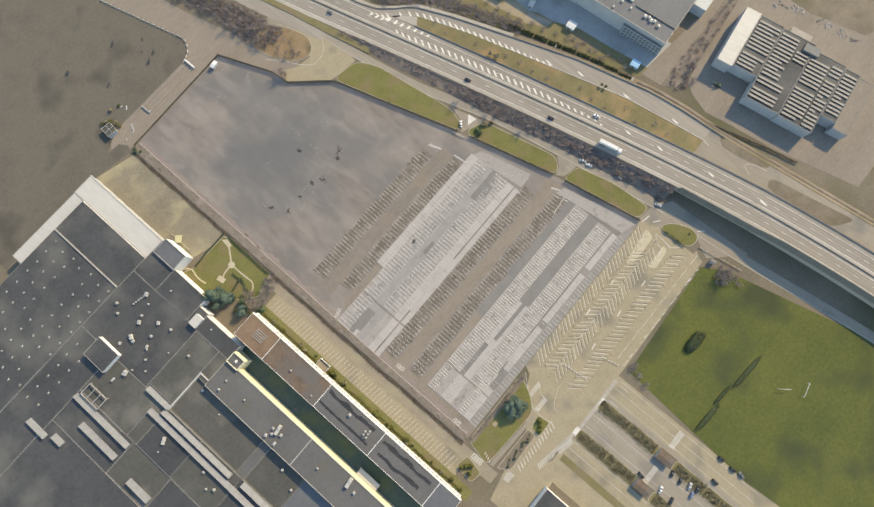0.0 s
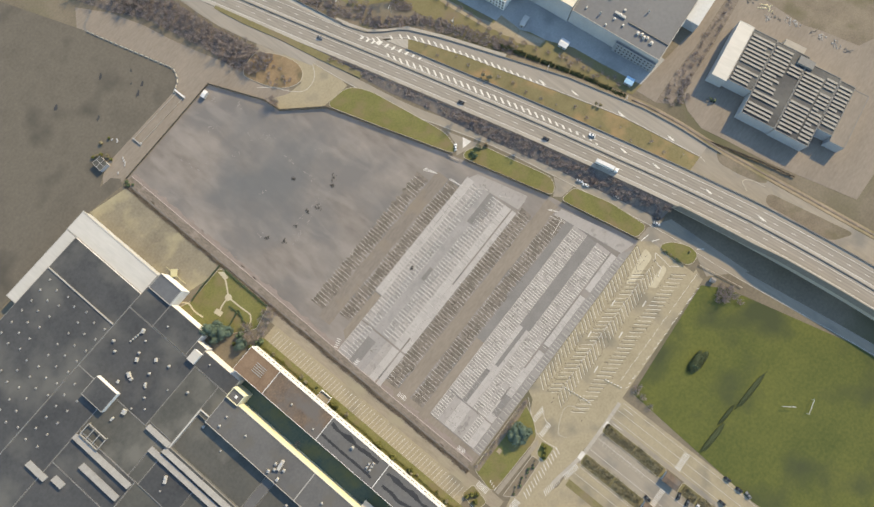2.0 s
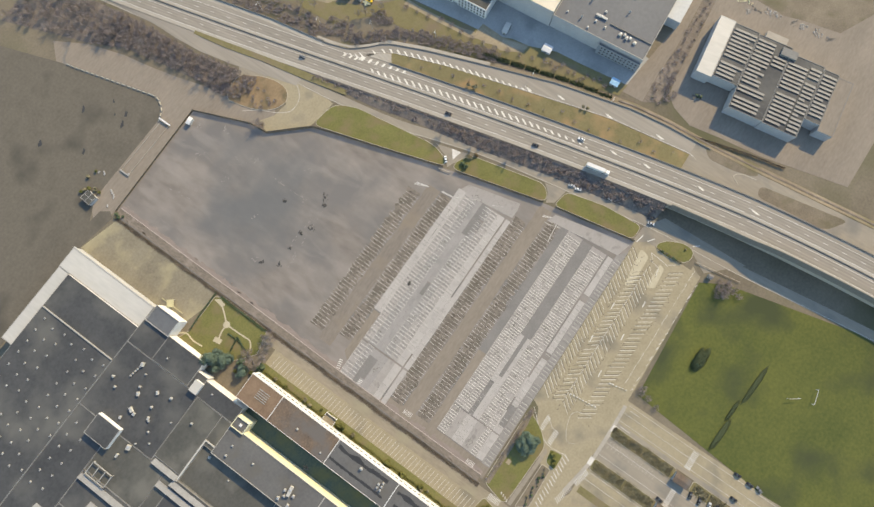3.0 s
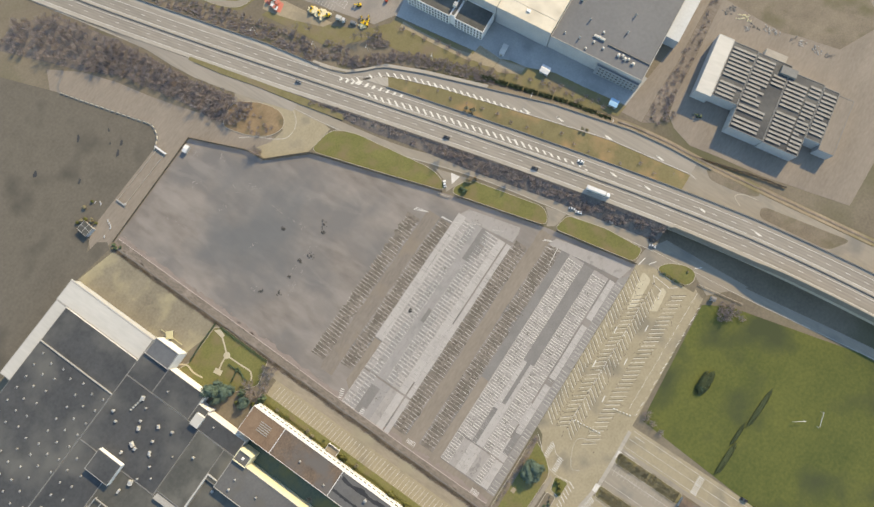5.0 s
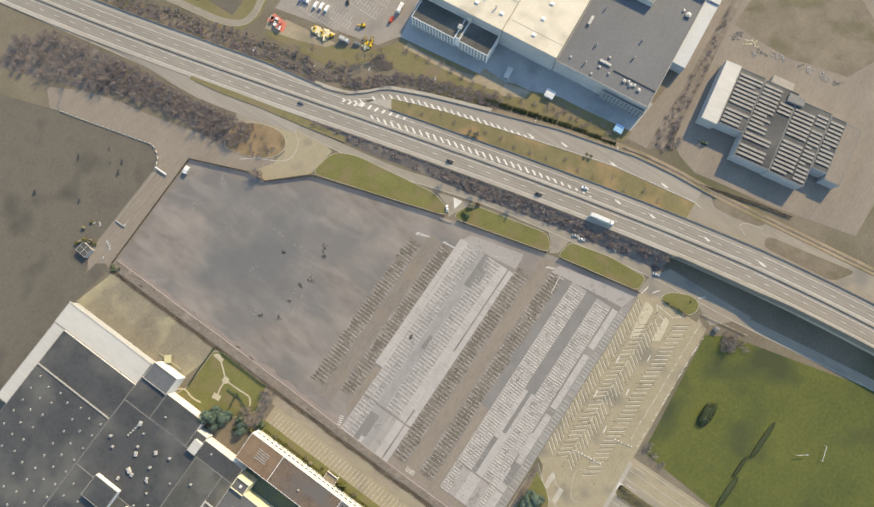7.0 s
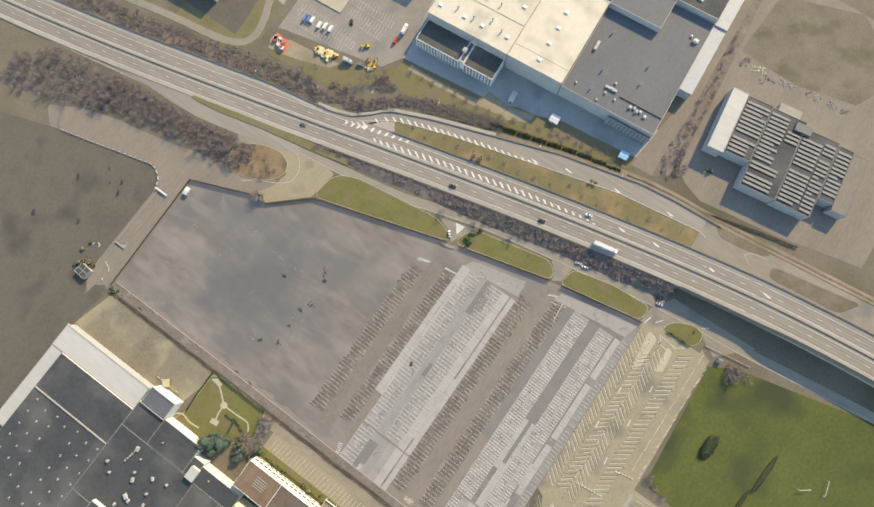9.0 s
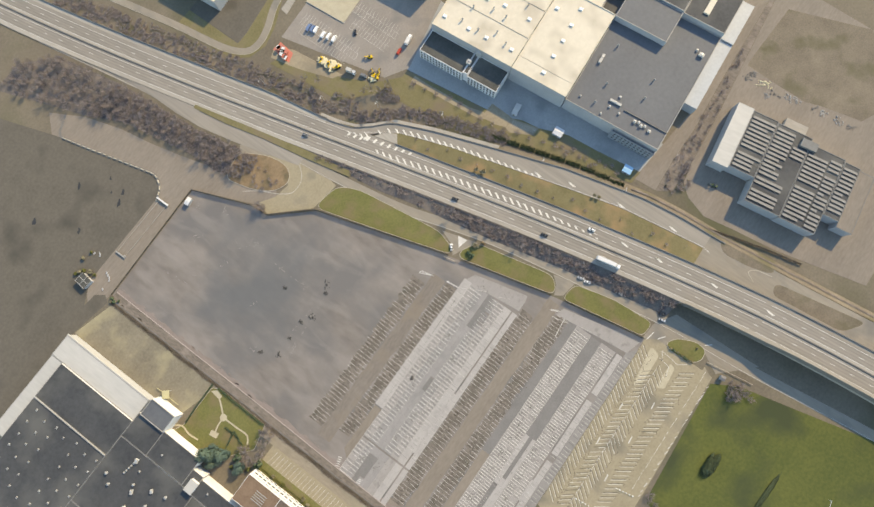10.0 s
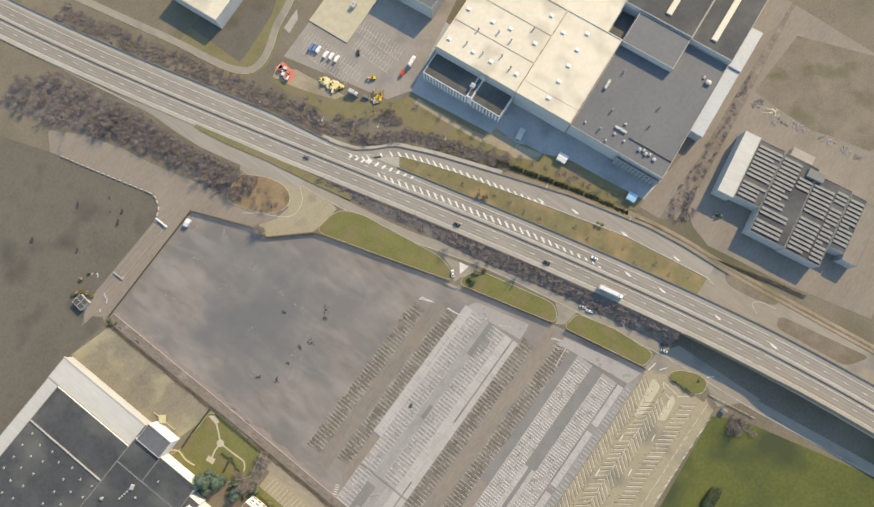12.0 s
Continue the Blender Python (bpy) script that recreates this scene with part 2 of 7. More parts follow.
M_DOME = material("grey_rooflight", (0.15, 0.155, 0.16), (0.24, 0.245, 0.25), 0.3, 2.0, 0.4)
M_ROOF_RUST = material("rust_gravel_roof", (0.13, 0.085, 0.058), (0.225, 0.155, 0.105), 0.12, 0.8, 0.9, 0.02)
M_BRIGHT = material("fresh_white_sheet", (0.74, 0.73, 0.70), (0.84, 0.83, 0.80), 0.3, 2.0, 0.5)
M_RUST = material("rusty_scrub_floor", (0.15, 0.105, 0.062), (0.27, 0.195, 0.12), 0.12, 0.9, 0.95, 0.08, stain=(0.12, 0.10, 0.06), stain_scale=0.1)
M_DARKLINE = material("dark_brown_line", (0.075, 0.068, 0.054), (0.17, 0.152, 0.124), 0.2, 1.2, 0.95)
# court: teal base painted for the shade, lighter stain for sunlit patches
M_COURT_SHADE = material("shade_tinted_court_ground", (0.05, 0.088, 0.082), (0.1, 0.135, 0.112), 0.1, 0.8, 0.9, stain=(0.12, 0.135, 0.062), stain_scale=0.05, stain_at=(0.46, 0.7))
M_SCUFF = material("pale_scuff", (0.19, 0.174, 0.16), (0.275, 0.254, 0.233), 0.3, 2.0, 0.9)
M_PUDDLE = material("wet_roof_patch", (0.025, 0.026, 0.028), (0.045, 0.045, 0.046), 0.2, 1.0, 0.5)
M_WALL = material("white_render", (0.50, 0.495, 0.485), (0.66, 0.655, 0.645), 0.1, 1.0, 0.85, 0.01)
M_WALL_YELLOW = material("pale_yellow_render", (0.51, 0.485, 0.345), (0.65, 0.62, 0.45), 0.1, 1.0, 0.85, 0.01)
M_WALL_GREY = material("grey_cladding", (0.30, 0.305, 0.31), (0.40, 0.40, 0.40), 0.1, 1.0, 0.6, 0.01)
M_PARAPET = material("parapet_capping", (0.24, 0.235, 0.22), (0.35, 0.34, 0.32), 0.3, 2.0, 0.6)
M_GLASS = material("window_glass", (0.045, 0.052, 0.06), (0.08, 0.088, 0.096), 0.3, 2.0, 0.12)
M_METAL = material("galvanised_metal", (0.42, 0.42, 0.42), (0.58, 0.58, 0.57), 0.5, 3.0, 0.45, metal=0.6)
M_RAIL = material("weathered_barrier", (0.125, 0.118, 0.106), (0.2, 0.188, 0.172), 0.3, 2.0, 0.8)
M_FENCE = material("dark_fence_panel", (0.04, 0.04, 0.038), (0.075, 0.073, 0.068), 0.3, 2.0, 0.8)
M_BARK = material("bare_bark", (0.12, 0.10, 0.09), (0.2, 0.168, 0.152), 0.3, 2.0, 0.95)
M_TWIG = material("bare_twigs", (0.14, 0.118, 0.113), (0.25, 0.213, 0.206), 0.2, 2.0, 0.95, pieces=True)
M_CONIFER = material("blue_green_needles", (0.065, 0.106, 0.084), (0.12, 0.166, 0.126), 0.3, 2.0, 0.85, pieces=True)
M_LEAF = material("dark_evergreen_leaf", (0.052, 0.08, 0.046), (0.112, 0.148, 0.08), 0.3, 2.0, 0.8, pieces=True)
M_SHRUB = material("olive_shrub_leaf", (0.075, 0.085, 0.025), (0.17, 0.16, 0.05), 0.3, 2.0, 0.8, pieces=True)
M_KERBLEAF = material("dead_brown_leaf", (0.105, 0.084, 0.064), (0.2, 0.164, 0.126), 0.3, 2.0, 0.95, pieces=True)
M_BROWNLEAF = material("brown_hedge_leaf", (0.16, 0.144, 0.09), (0.245, 0.218, 0.14), 0.3, 2.0, 0.9, pieces=True)
M_TYRE = plain("tyre_rubber", (0.02, 0.02, 0.02), 0.9)
M_BRAMBLE = material("dark_bramble_leaf", (0.03, 0.046, 0.022), (0.07, 0.088, 0.042), 0.3, 2.0, 0.85, pieces=True)
M_UPSTAND = material("weathered_upstand", (0.13, 0.13, 0.125), (0.2, 0.198, 0.188), 0.3, 2.0, 0.8)
M_SOLAR = material("solar_panel", (0.105, 0.11, 0.115), (0.17, 0.175, 0.178), 0.2, 1.0, 0.65)
M_VERGE = material("olive_verge", (0.105, 0.108, 0.038), (0.20, 0.185, 0.078), 0.08, 0.8, 0.95, 0.05, stain=(0.16, 0.13, 0.075), stain_scale=0.08)
M_FRESH = material("white_road_paint", (0.50, 0.475, 0.42), (0.72, 0.69, 0.62), 0.4, 2.5, 0.8)
M_BOARD = material("pale_yellow_boards", (0.52, 0.44, 0.26), (0.74, 0.66, 0.46), 0.5, 2.5, 0.8)
M_WALL_BLUE = material("blue_grey_cladding", (0.17, 0.19, 0.21), (0.25, 0.27, 0.29), 0.1, 1.0, 0.6, 0.01)
CAR_PAINT = {n: plain("car_paint_" + n, c, 0.3) for n, c in dict(white=(0.75, 0.75, 0.74), black=(0.02, 0.02, 0.024), grey=(0.16, 0.165, 0.17),
             blue=(0.13, 0.19, 0.32), red=(0.42, 0.06, 0.035), yellow=(0.72, 0.46, 0.03), silver=(0.45, 0.46, 0.47), orange=(0.5, 0.175, 0.125)).items()}


# ---- helpers for meshes ----
def mesh_of(name, bm, mat):
    me = bpy.data.meshes.new(name)
    bm.to_mesh(me)
    bm.free()
    for m in (mat if isinstance(mat, (list, tuple)) else [mat]):
        me.materials.append(m)
    return me


def part(name, bm, mat, parent=None, label=""):
    """One mesh object under a thing or a part."""
    ob = new(name, mesh_of(name, bm, mat))
    if parent:
        ob.parent = parent
    if label:
        ob["label"] = label
    return ob


def thing(name, label, category, group="", kind="", at=(0, 0, 0), turn=0.0):
    ob = new(name)
    ob.matrix_basis = pose(*at, 0, 0, turn)
    return tagged(ob, label, category, group, kind)


def structure(name, bm, mat, label, category="ground"):
    return tagged(part(name, bm, mat), label, category, kind="structure")


def box(bm, x0, x1, y0, y1, z0, z1, taper=0.0, slot=0):
    """An upright box, drawn in at the top by taper."""
    v = [bm.verts.new(p) for p in ((x0, y0, z0), (x1, y0, z0), (x1, y1, z0), (x0, y1, z0), (x0 + taper, y0 + taper, z1),
         (x1 - taper, y0 + taper, z1), (x1 - taper, y1 - taper, z1), (x0 + taper, y1 - taper, z1))]
    for q in ((3, 2, 1, 0), (4, 5, 6, 7), (0, 1, 5, 4), (1, 2, 6, 5), (2, 3, 7, 6), (3, 0, 4, 7)):
        f = bm.faces.new([v[i] for i in q])
        f.material_index = slot
    return bm


def boxes(*rows):
    bm = bmesh.new()
    for r in rows:
        box(bm, *r)
    return bm


def prism(bm, corners, z0, z1):
    """A plan outline raised from z0 to z1."""
    area = sum(a[0] * b[1] - b[0] * a[1] for a, b in zip(corners, corners[1:] + corners[:1]))
    if area < 0:
        corners = corners[::-1]
    low = [bm.verts.new((x, y, z0)) for x, y in corners]
    top = [bm.verts.new((x, y, z1)) for x, y in corners]
    bm.faces.new(top)
    for i in range(len(corners)):
        j = (i + 1) % len(corners)
        bm.faces.new((low[i], low[j], top[j], top[i]))
    return bm


def slab_of(name, corners, z, mat, label, category="ground", depth=0.3):
    return structure(name, prism(bmesh.new(), corners, z - depth, z), mat, label, category)


def rounded(corners, r, n=5):
    """An outline with its corners rounded by r."""
    out = []
    for i, c in enumerate(corners):
        p, q, s = Vector(corners[i - 1]), Vector(c), Vector(corners[(i + 1) % len(corners)])
        a, b = q + (p - q).normalized() * min(r, (p - q).length * 0.45), q + (s - q).normalized() * min(r, (s - q).length * 0.45)
        for k in range(n + 1):
            t = k / n
            out.append(tuple(a * (1 - t) ** 2 + q * 2 * t * (1 - t) + b * t * t))
    return out


def curve_points(pts, step=4.0):
    """A smooth line through plan points."""
    pts = [Vector(p) for p in pts]
    ext = [pts[0] * 2 - pts[1]] + pts + [pts[-1] * 2 - pts[-2]]
    out = []
    for i in range(1, len(ext) - 2):
        a, b, c, d = ext[i - 1:i + 3]
        n = max(1, int((c - b).length / step))
        for k in range(n):
            t = k / n
            out.append(0.5 * ((2 * b) + (c - a) * t + (2 * a - 5 * b + 4 * c - d) * t * t + (3 * b - a - 3 * c + d) * t ** 3))
    return out + [pts[-1]]


def ribbon(bm, pts, left, right, z0, z1, closed=False):
    """A band along a plan line, from left to right of it, as a solid."""
    n = len(pts)
    rows = []
    for i, p in enumerate(pts):
        a, b = (pts[i - 1], pts[(i + 1) % n]) if closed else (pts[max(0, i - 1)], pts[min(n - 1, i + 1)])
        d = (Vector(b) - Vector(a)).normalized()
        nrm = Vector((-d.y, d.x))
        l, r = Vector(p) + nrm * left, Vector(p) + nrm * right
        zz0, zz1 = (z0(p), z1(p)) if callable(z0) else (z0, z1)
        rows.append([bm.verts.new((*l, zz1)), bm.verts.new((*r, zz1)), bm.verts.new((*r, zz0)), bm.verts.new((*l, zz0))])
    pairs = list(zip(rows, rows[1:])) + ([(rows[-1], rows[0])] if closed else [])
    for a, b in pairs:
        for i in range(4):
            j = (i + 1) % 4
            bm.faces.new((a[i], a[j], b[j], b[i]))
    if not closed:
        bm.faces.new(rows[0])
        bm.faces.new(rows[-1][::-1])
    bmesh.ops.recalc_face_normals(bm, faces=bm.faces)
    return bm


def loft(bm, ys, a, b, thick=0.0):
    """A sheet between two lines given by y: a(y), b(y) -> (x, z). With a thickness, a solid."""
    rows = []
    for y in ys:
        (xa, za), (xb, zb) = a(y), b(y)
        rows.append([bm.verts.new((xa, y, za)), bm.verts.new((xb, y, zb))] + ([bm.verts.new((xb, y, zb - thick)), bm.verts.new((xa, y, za - thick))] if thick else []))
    for p, q in zip(rows, rows[1:]):
        if thick:
            for i in range(4):
                j = (i + 1) % 4
                bm.faces.new((p[i], p[j], q[j], q[i]))
        else:
            bm.faces.new((p[0], p[1], q[1], q[0]))
    if thick:
        bm.faces.new(rows[0])
        bm.faces.new(rows[-1][::-1])
        bmesh.ops.recalc_face_normals(bm, faces=bm.faces)
    else:
        for f in bm.faces:
            f.normal_update()
            if f.normal.z < 0:
                f.normal_flip()
    return bm


def span(a, b, step):
    n = max(1, round(abs(b - a) / step))
    return [a + (b - a) * i / n for i in range(n + 1)]


def along(table, y):
    """Linear reading of a table of (y, value)."""
    table = sorted(table)
    ys, vs = [r[0] for r in table], [r[1] for r in table]
    return float(np.interp(y, ys, vs))


def ray_lines(bm, x0, x1, pitch, y0, y1, lean, z, width=0.12, rng=None, skip=0.0):
    """Bay lines: one each pitch metres from x0 to x1, running from y0 to y1 and leaning by lean metres."""
    x = x0
    while x <= x1:
        if not rng or rng.random() >= skip:
            ya, yb = y0, y1
            if rng:
                ya, yb = y0 + (y1 - y0) * rng.uniform(0, 0.09), y1 - (y1 - y0) * rng.uniform(0, 0.09)
                if rng.random() < 0.08:
                    ya, yb = (ya, y0 + (y1 - y0) * rng.uniform(0.45, 0.7)) if rng.random() < 0.5 else (y0 + (y1 - y0) * rng.uniform(0.3, 0.55), yb)
            w = width / 2 * (rng.uniform(0.75, 1.2) if rng else 1.0)
            xa, xb = x + lean * (ya - y0) / (y1 - y0), x + lean * (yb - y0) / (y1 - y0)
            v = [bm.verts.new(p) for p in ((xa - w, ya, z), (xa + w, ya, z), (xb + w, yb, z), (xb - w, yb, z))]
            f = bm.faces.new(v)
            f.normal_update()
            if f.normal.z < 0:
                f.normal_flip()
        x += pitch
    return bm


def stripe(bm, a, b, width, z):
    """A painted line from a to b."""
    a, b = Vector(a), Vector(b)
    d = (b - a).normalized()
    n = Vector((-d.y, d.x)) * width / 2
    bm.faces.new([bm.verts.new((*p, z)) for p in (a - n, b - n, b + n, a + n)])
    return bm


def ragged(bm, x, y, rx, ry, z, rng, n=9, turn=0.0):
    """A flat patch with an uneven outline."""
    ring = []
    for i in range(n):
        a, k = 2 * math.pi * i / n, rng.uniform(0.55, 1.15)
        px, py = rx * k * math.cos(a), ry * k * math.sin(a)
        ring.append(bm.verts.new((x + px * math.cos(turn) - py * math.sin(turn), y + px * math.sin(turn) + py * math.cos(turn), z)))
    bm.faces.new(ring)
    return bm


def ragged_strip(x0, x1, y0, y1, rng, reach=0.7, step=3.0):
    """The outline of a strip with uneven long edges."""
    xs = span(x0, x1, step)
    return ([(x, y0 + rng.uniform(-reach, reach)) for x in xs] + [(x, y1 + rng.uniform(-reach, reach)) for x in xs[::-1]])


# ---- ground, car parks and roads ----
rng = random.Random(7)
bm = bmesh.new()
bmesh.ops.create_grid(bm, x_segments=4, y_segments=4, size=2600)
structure("ground", bm, M_EARTH, "brown bare earth and dry winter grass", "ground")

LOT = [(-41, 252), (46, 255), (61.5, 214.7), (62.5, 201), (84.7, 176), (113, 81), (131, 10), (142, -51.5), (-41, -52)]
slab_of("car_park", LOT, 0.05, M_TARMAC, "empty worn grey tarmac car park with dark streaks", "car park")
slab_of("aisle", ragged_strip(-30, 97, 76, 85.2, rng, 0.5, 5.0), 0.065, M_AISLE, "brown worn driving aisle between bays", "car park")
slab_of("aisle", ragged_strip(-39, 128, 5, 14, rng, 0.4, 5.0), 0.065, M_LANE, "brown worn driving aisle between bays", "car park")
slab_of("aisle", [(-39, -11.2), (-39, -5.5), (24, -5.5), (24, -11.2)], 0.0655, M_LANE, "brown worn lane beside concrete bays", "car park")
slab_of("aisle", [(24, -11), (24, -5.5), (126, -5.5), (126, -11)], 0.065, M_GREY, "grey tarmac lane beside concrete bays", "car park")
slab_of("aisle", [(-40.5, -52), (-40.5, 25), (-33, 25), (-33, -52)], 0.06, M_LANE, "sandy strip along the concrete paving", "car park")
for y0, y1, x0, x1 in ((85.4, 96.3, -25, 88), (65.9, 75.8, -20, 97), (14.2, 24.8, -34, 112), (-5.3, 4.8, -33, 126)):
    slab_of("bay_strip", ragged_strip(x0, x1, y0 + 1.0, y1 - 1.0, rng, 1.3, 1.4), 0.07, M_ROWDIRT, "dirty brown parking bays with moss and leaf litter", "car park")

KERB = [(252, -37.8), (187, -38.1), (150, -38.2), (100, -38.6), (65, -39.2), (11, -39.6), (-26, -39.4), (-52, -39.2)]
edge_ys = span(251, -50, 4.0)
slab_of("worn_edge", [(along(KERB, y), y) for y in edge_ys] + [(along(KERB, y) + 2.6 + rng.uniform(-0.9, 0.9), y) for y in edge_ys[::-1]], 0.0625, M_EDGE, "pinkish worn edge of the car park along the kerb", "car park")
slab_of("verge", [(along(KERB, y), y) for y in edge_ys] + [(-44.6 + rng.uniform(-0.5, 0.5), y) for y in edge_ys[::-1]], 0.074, M_KERBDIRT, "bare brown strip outside the car park kerb", "verge")
bm = bmesh.new()
edge_rng = random.Random(55)
for k in range(420):
    y = edge_rng.uniform(-50, 250)
    ragged(bm, edge_rng.choice((-42.6, -45.6, -45.2, -46.2)) + edge_rng.gauss(0, 0.3), y, edge_rng.uniform(0.25, 0.7), edge_rng.uniform(0.8, 3.2), 0.079 + 0.0004 * (k % 7), edge_rng, 9)
structure("dirt_strip", bm, M_KERBDIRT, "dark leaf dirt along the car park kerb", "verge")
bm = bmesh.new()
for k in range(170):
    y = edge_rng.uniform(-48, 248)
    ragged(bm, along(KERB, y) + edge_rng.uniform(0.4, 3.6), y, edge_rng.uniform(0.2, 0.7), edge_rng.uniform(0.5, 2.6), 0.0672 + 0.0004 * (k % 5), edge_rng, 9)
structure("worn_patch", bm, M_EDGE, "pale pinkish worn patches along the kerb", "car park")
bm = bmesh.new()
for x, y, a, b in ((16.7, 293.5, 2.4, 1.2), (9.1, 290.6, 3.2, 1.5), (2, 321.6, 2.6, 1.4), (19, 307.2, 1.4, 1.0), (12, 300, 1.0, 0.8), (-22, 300, 2.2, 1.2), (-35, 330, 2.6, 1.6)):
    ragged(bm, x, y, a, b, 0.048, rng, 11, 0.4)
    ragged(bm, x + a * 0.6, y + b * 0.8, a * 0.5, b * 0.6, 0.0484, rng, 9, 1.1)
structure("oil_stain", bm, M_PUDDLE, "dark oil stains on the yard tarmac", "stain")
marks = tagged(new("bay_markings"), "faded white painted parking bay lines", "road marking", kind="structure")


def moss_row(x0, x1, y0, y1, seed, spread=1.0):
    """Dark moss between the bay lines, bay by bay, thick in some stretches and thin in others, along the spine of a double row."""
    r = random.Random(seed)
    bm, mid, half = bmesh.new(), (y0 + y1) / 2, (y1 - y0) / 2
    x, layer = x0 + 1.225, 0
    while x < x1:
        thick = 0.5 + 0.28 * math.sin(x * 0.13 + seed) + 0.22 * math.sin(x * 0.057 + seed * 2.3) + 0.16 * math.sin(x * 0.41 + seed * 1.7)
        for side in (-1, 1):
            if r.random() < 0.45 + 0.5 * thick:
                reach = half * min(0.46, 0.1 + 0.2 * thick + r.uniform(-0.06, 0.16))
                ragged(bm, x + 0.15 * side + r.uniform(-0.35, 0.35), mid + side * (reach + half * r.uniform(-0.05, 0.16)), 0.26 + 0.26 * thick + r.uniform(-0.1, 0.16), reach * spread, 0.076 + 0.0004 * (layer % 6), r, 9, r.uniform(-0.25, 0.25))
                layer += 1
            for k in range(3):
                if r.random() < thick * 0.9 - 0.1:
                    ragged(bm, x + r.uniform(-1.2, 1.2), mid + side * half * abs(r.gauss(0.12, 0.22)), r.uniform(0.2, 0.65), r.uniform(0.2, 0.9), 0.0792 + 0.0004 * (layer % 5) + 0.0001 * k, r, 7, r.uniform(0, 3))
            for k in range(4):
                if r.random() < thick:
                    ragged(bm, x + r.gauss(0, 0.5), mid + side * half * abs(r.gauss(0.35, 0.3)), r.uniform(0.12, 0.4), r.uniform(0.2, 0.8), 0.0816 + 0.0003 * k + 0.0001 * (layer % 3), r, 7, r.uniform(-0.4, 0.4))
        x += 2.45
    return bm


for k, (y0, y1, x0, x1) in enumerate(((85.6, 96, -24, 86), (66, 75.8, -19, 95), (14.4, 24.8, -32, 110), (-5.2, 4.8, -30, 124))):
    mid = (y0 + y1) / 2
    for ya, yb in ((y0, mid - 0.3), (mid + 0.3, y1)):
        part("bay_lines", ray_lines(bmesh.new(), x0, x1, 2.45, ya, yb, 0.3, 0.085, 0.22, rng, 0.03), M_PAINT_OLD, marks)
    part("moss_row", moss_row(x0, x1, y0, y1, 3 + k), M_CLUMP, marks, "dark moss and leaf litter in the bays")
for y0, y1, x0, x1, pitch in ((50.9, 55.7, -39, 105, 2.45), (55.9, 60.7, -39, 105, 2.45), (34.1, 39.1, -12, 106, 2.45), (39.3, 44.4, -12, 106, 2.45), (-17.2, -11.6, -32, 122, 1.84),
                              (-22.1, -17.4, -12, 122, 1.84), (-36.4, -30.4, -12, 121, 1.84), (-40.8, -36.8, -32, 121, 1.84)):
    part("bay_lines", ray_lines(bmesh.new(), x0, x1, pitch, y0, y1, 0.2, 0.135, 0.22, rng, 0.06), M_FRESH if pitch < 2 else M_PAINT, marks)
    part("moss_lines", ray_lines(bmesh.new(), x0 + pitch / 2, x1, pitch, y0 + 0.3, y1 - 0.3, 0.2, 0.13, 0.7 if pitch > 2 else 0.6, rng, 0.22), M_SLABDUST if pitch > 2 else M_SLABDIRT, marks)
for y0, y1, x0, x1, k in ((61.2, 66.2, 10, 100, 0.45), (29.2, 33.7, -10, 100, 0.5), (24.6, 27.6, -8, 100, 0.6), (-25.1, -22.5, -30, 44, 0.35), (-45.8, -42.2, -10, 118, 0.5)):
    part("bay_lines", ray_lines(bmesh.new(), x0, x1, 2.45, y0, y1, 0.2, 0.135, 0.2, rng, k), M_PAINT_OLD, marks)
    part("moss_lines", ray_lines(bmesh.new(), x0 + 1.3, x1, 2.45, y0, y1, 0.2, 0.13, 0.22, rng, k + 0.1), M_MID, marks)
bm = bmesh.new()
for a, b in (((91.5, 93.5), (95.5, 84.2)), ((92.6, 93.4), (95.4, 84.4)), ((93.7, 92.8), (95.5, 84.6)), ((91.5, 93.5), (94, 92.6)), ((97.4, 75), (98.6, 66)), ((98.2, 74.4), (98.8, 66.2)), ((97.4, 75), (98.3, 74.4)), ((122, 9), (127.5, -4)), ((123, 8.5), (127.8, -3.6)), ((125, -2), (110, -3.5))):
    stripe(bm, a, b, 0.32, 0.09)
for i in range(7):
    if i < 5:
        stripe(bm, (-33.4 - i * 1.3, 65.8 - i * 0.4), (-32.6 - i * 1.3, 63.4 - i * 0.4), 0.42, 0.09)
    if i < 3:
        stripe(bm, (-36.4 - i * 1.2, 47.4), (-35.8 - i * 1.2, 44.8), 0.4, 0.136)
    stripe(bm, (-37, 12 - i * 0.9), (-34, 12 - i * 0.9), 0.3, 0.09)
    stripe(bm, (-39, -38 - i * 0.8), (-36, -38 - i * 0.8), 0.3, 0.09)
faint = bmesh.new()
for a, b in (((98.3, 67.5), (107.6, 49.6)), ((109.3, 40.9), (112.6, 33.9)), ((119.3, 5.2), (121.6, -5.4)), ((124.4, -13.5), (125.6, -21.6))):
    stripe(faint, a, b, 0.3, 0.137)
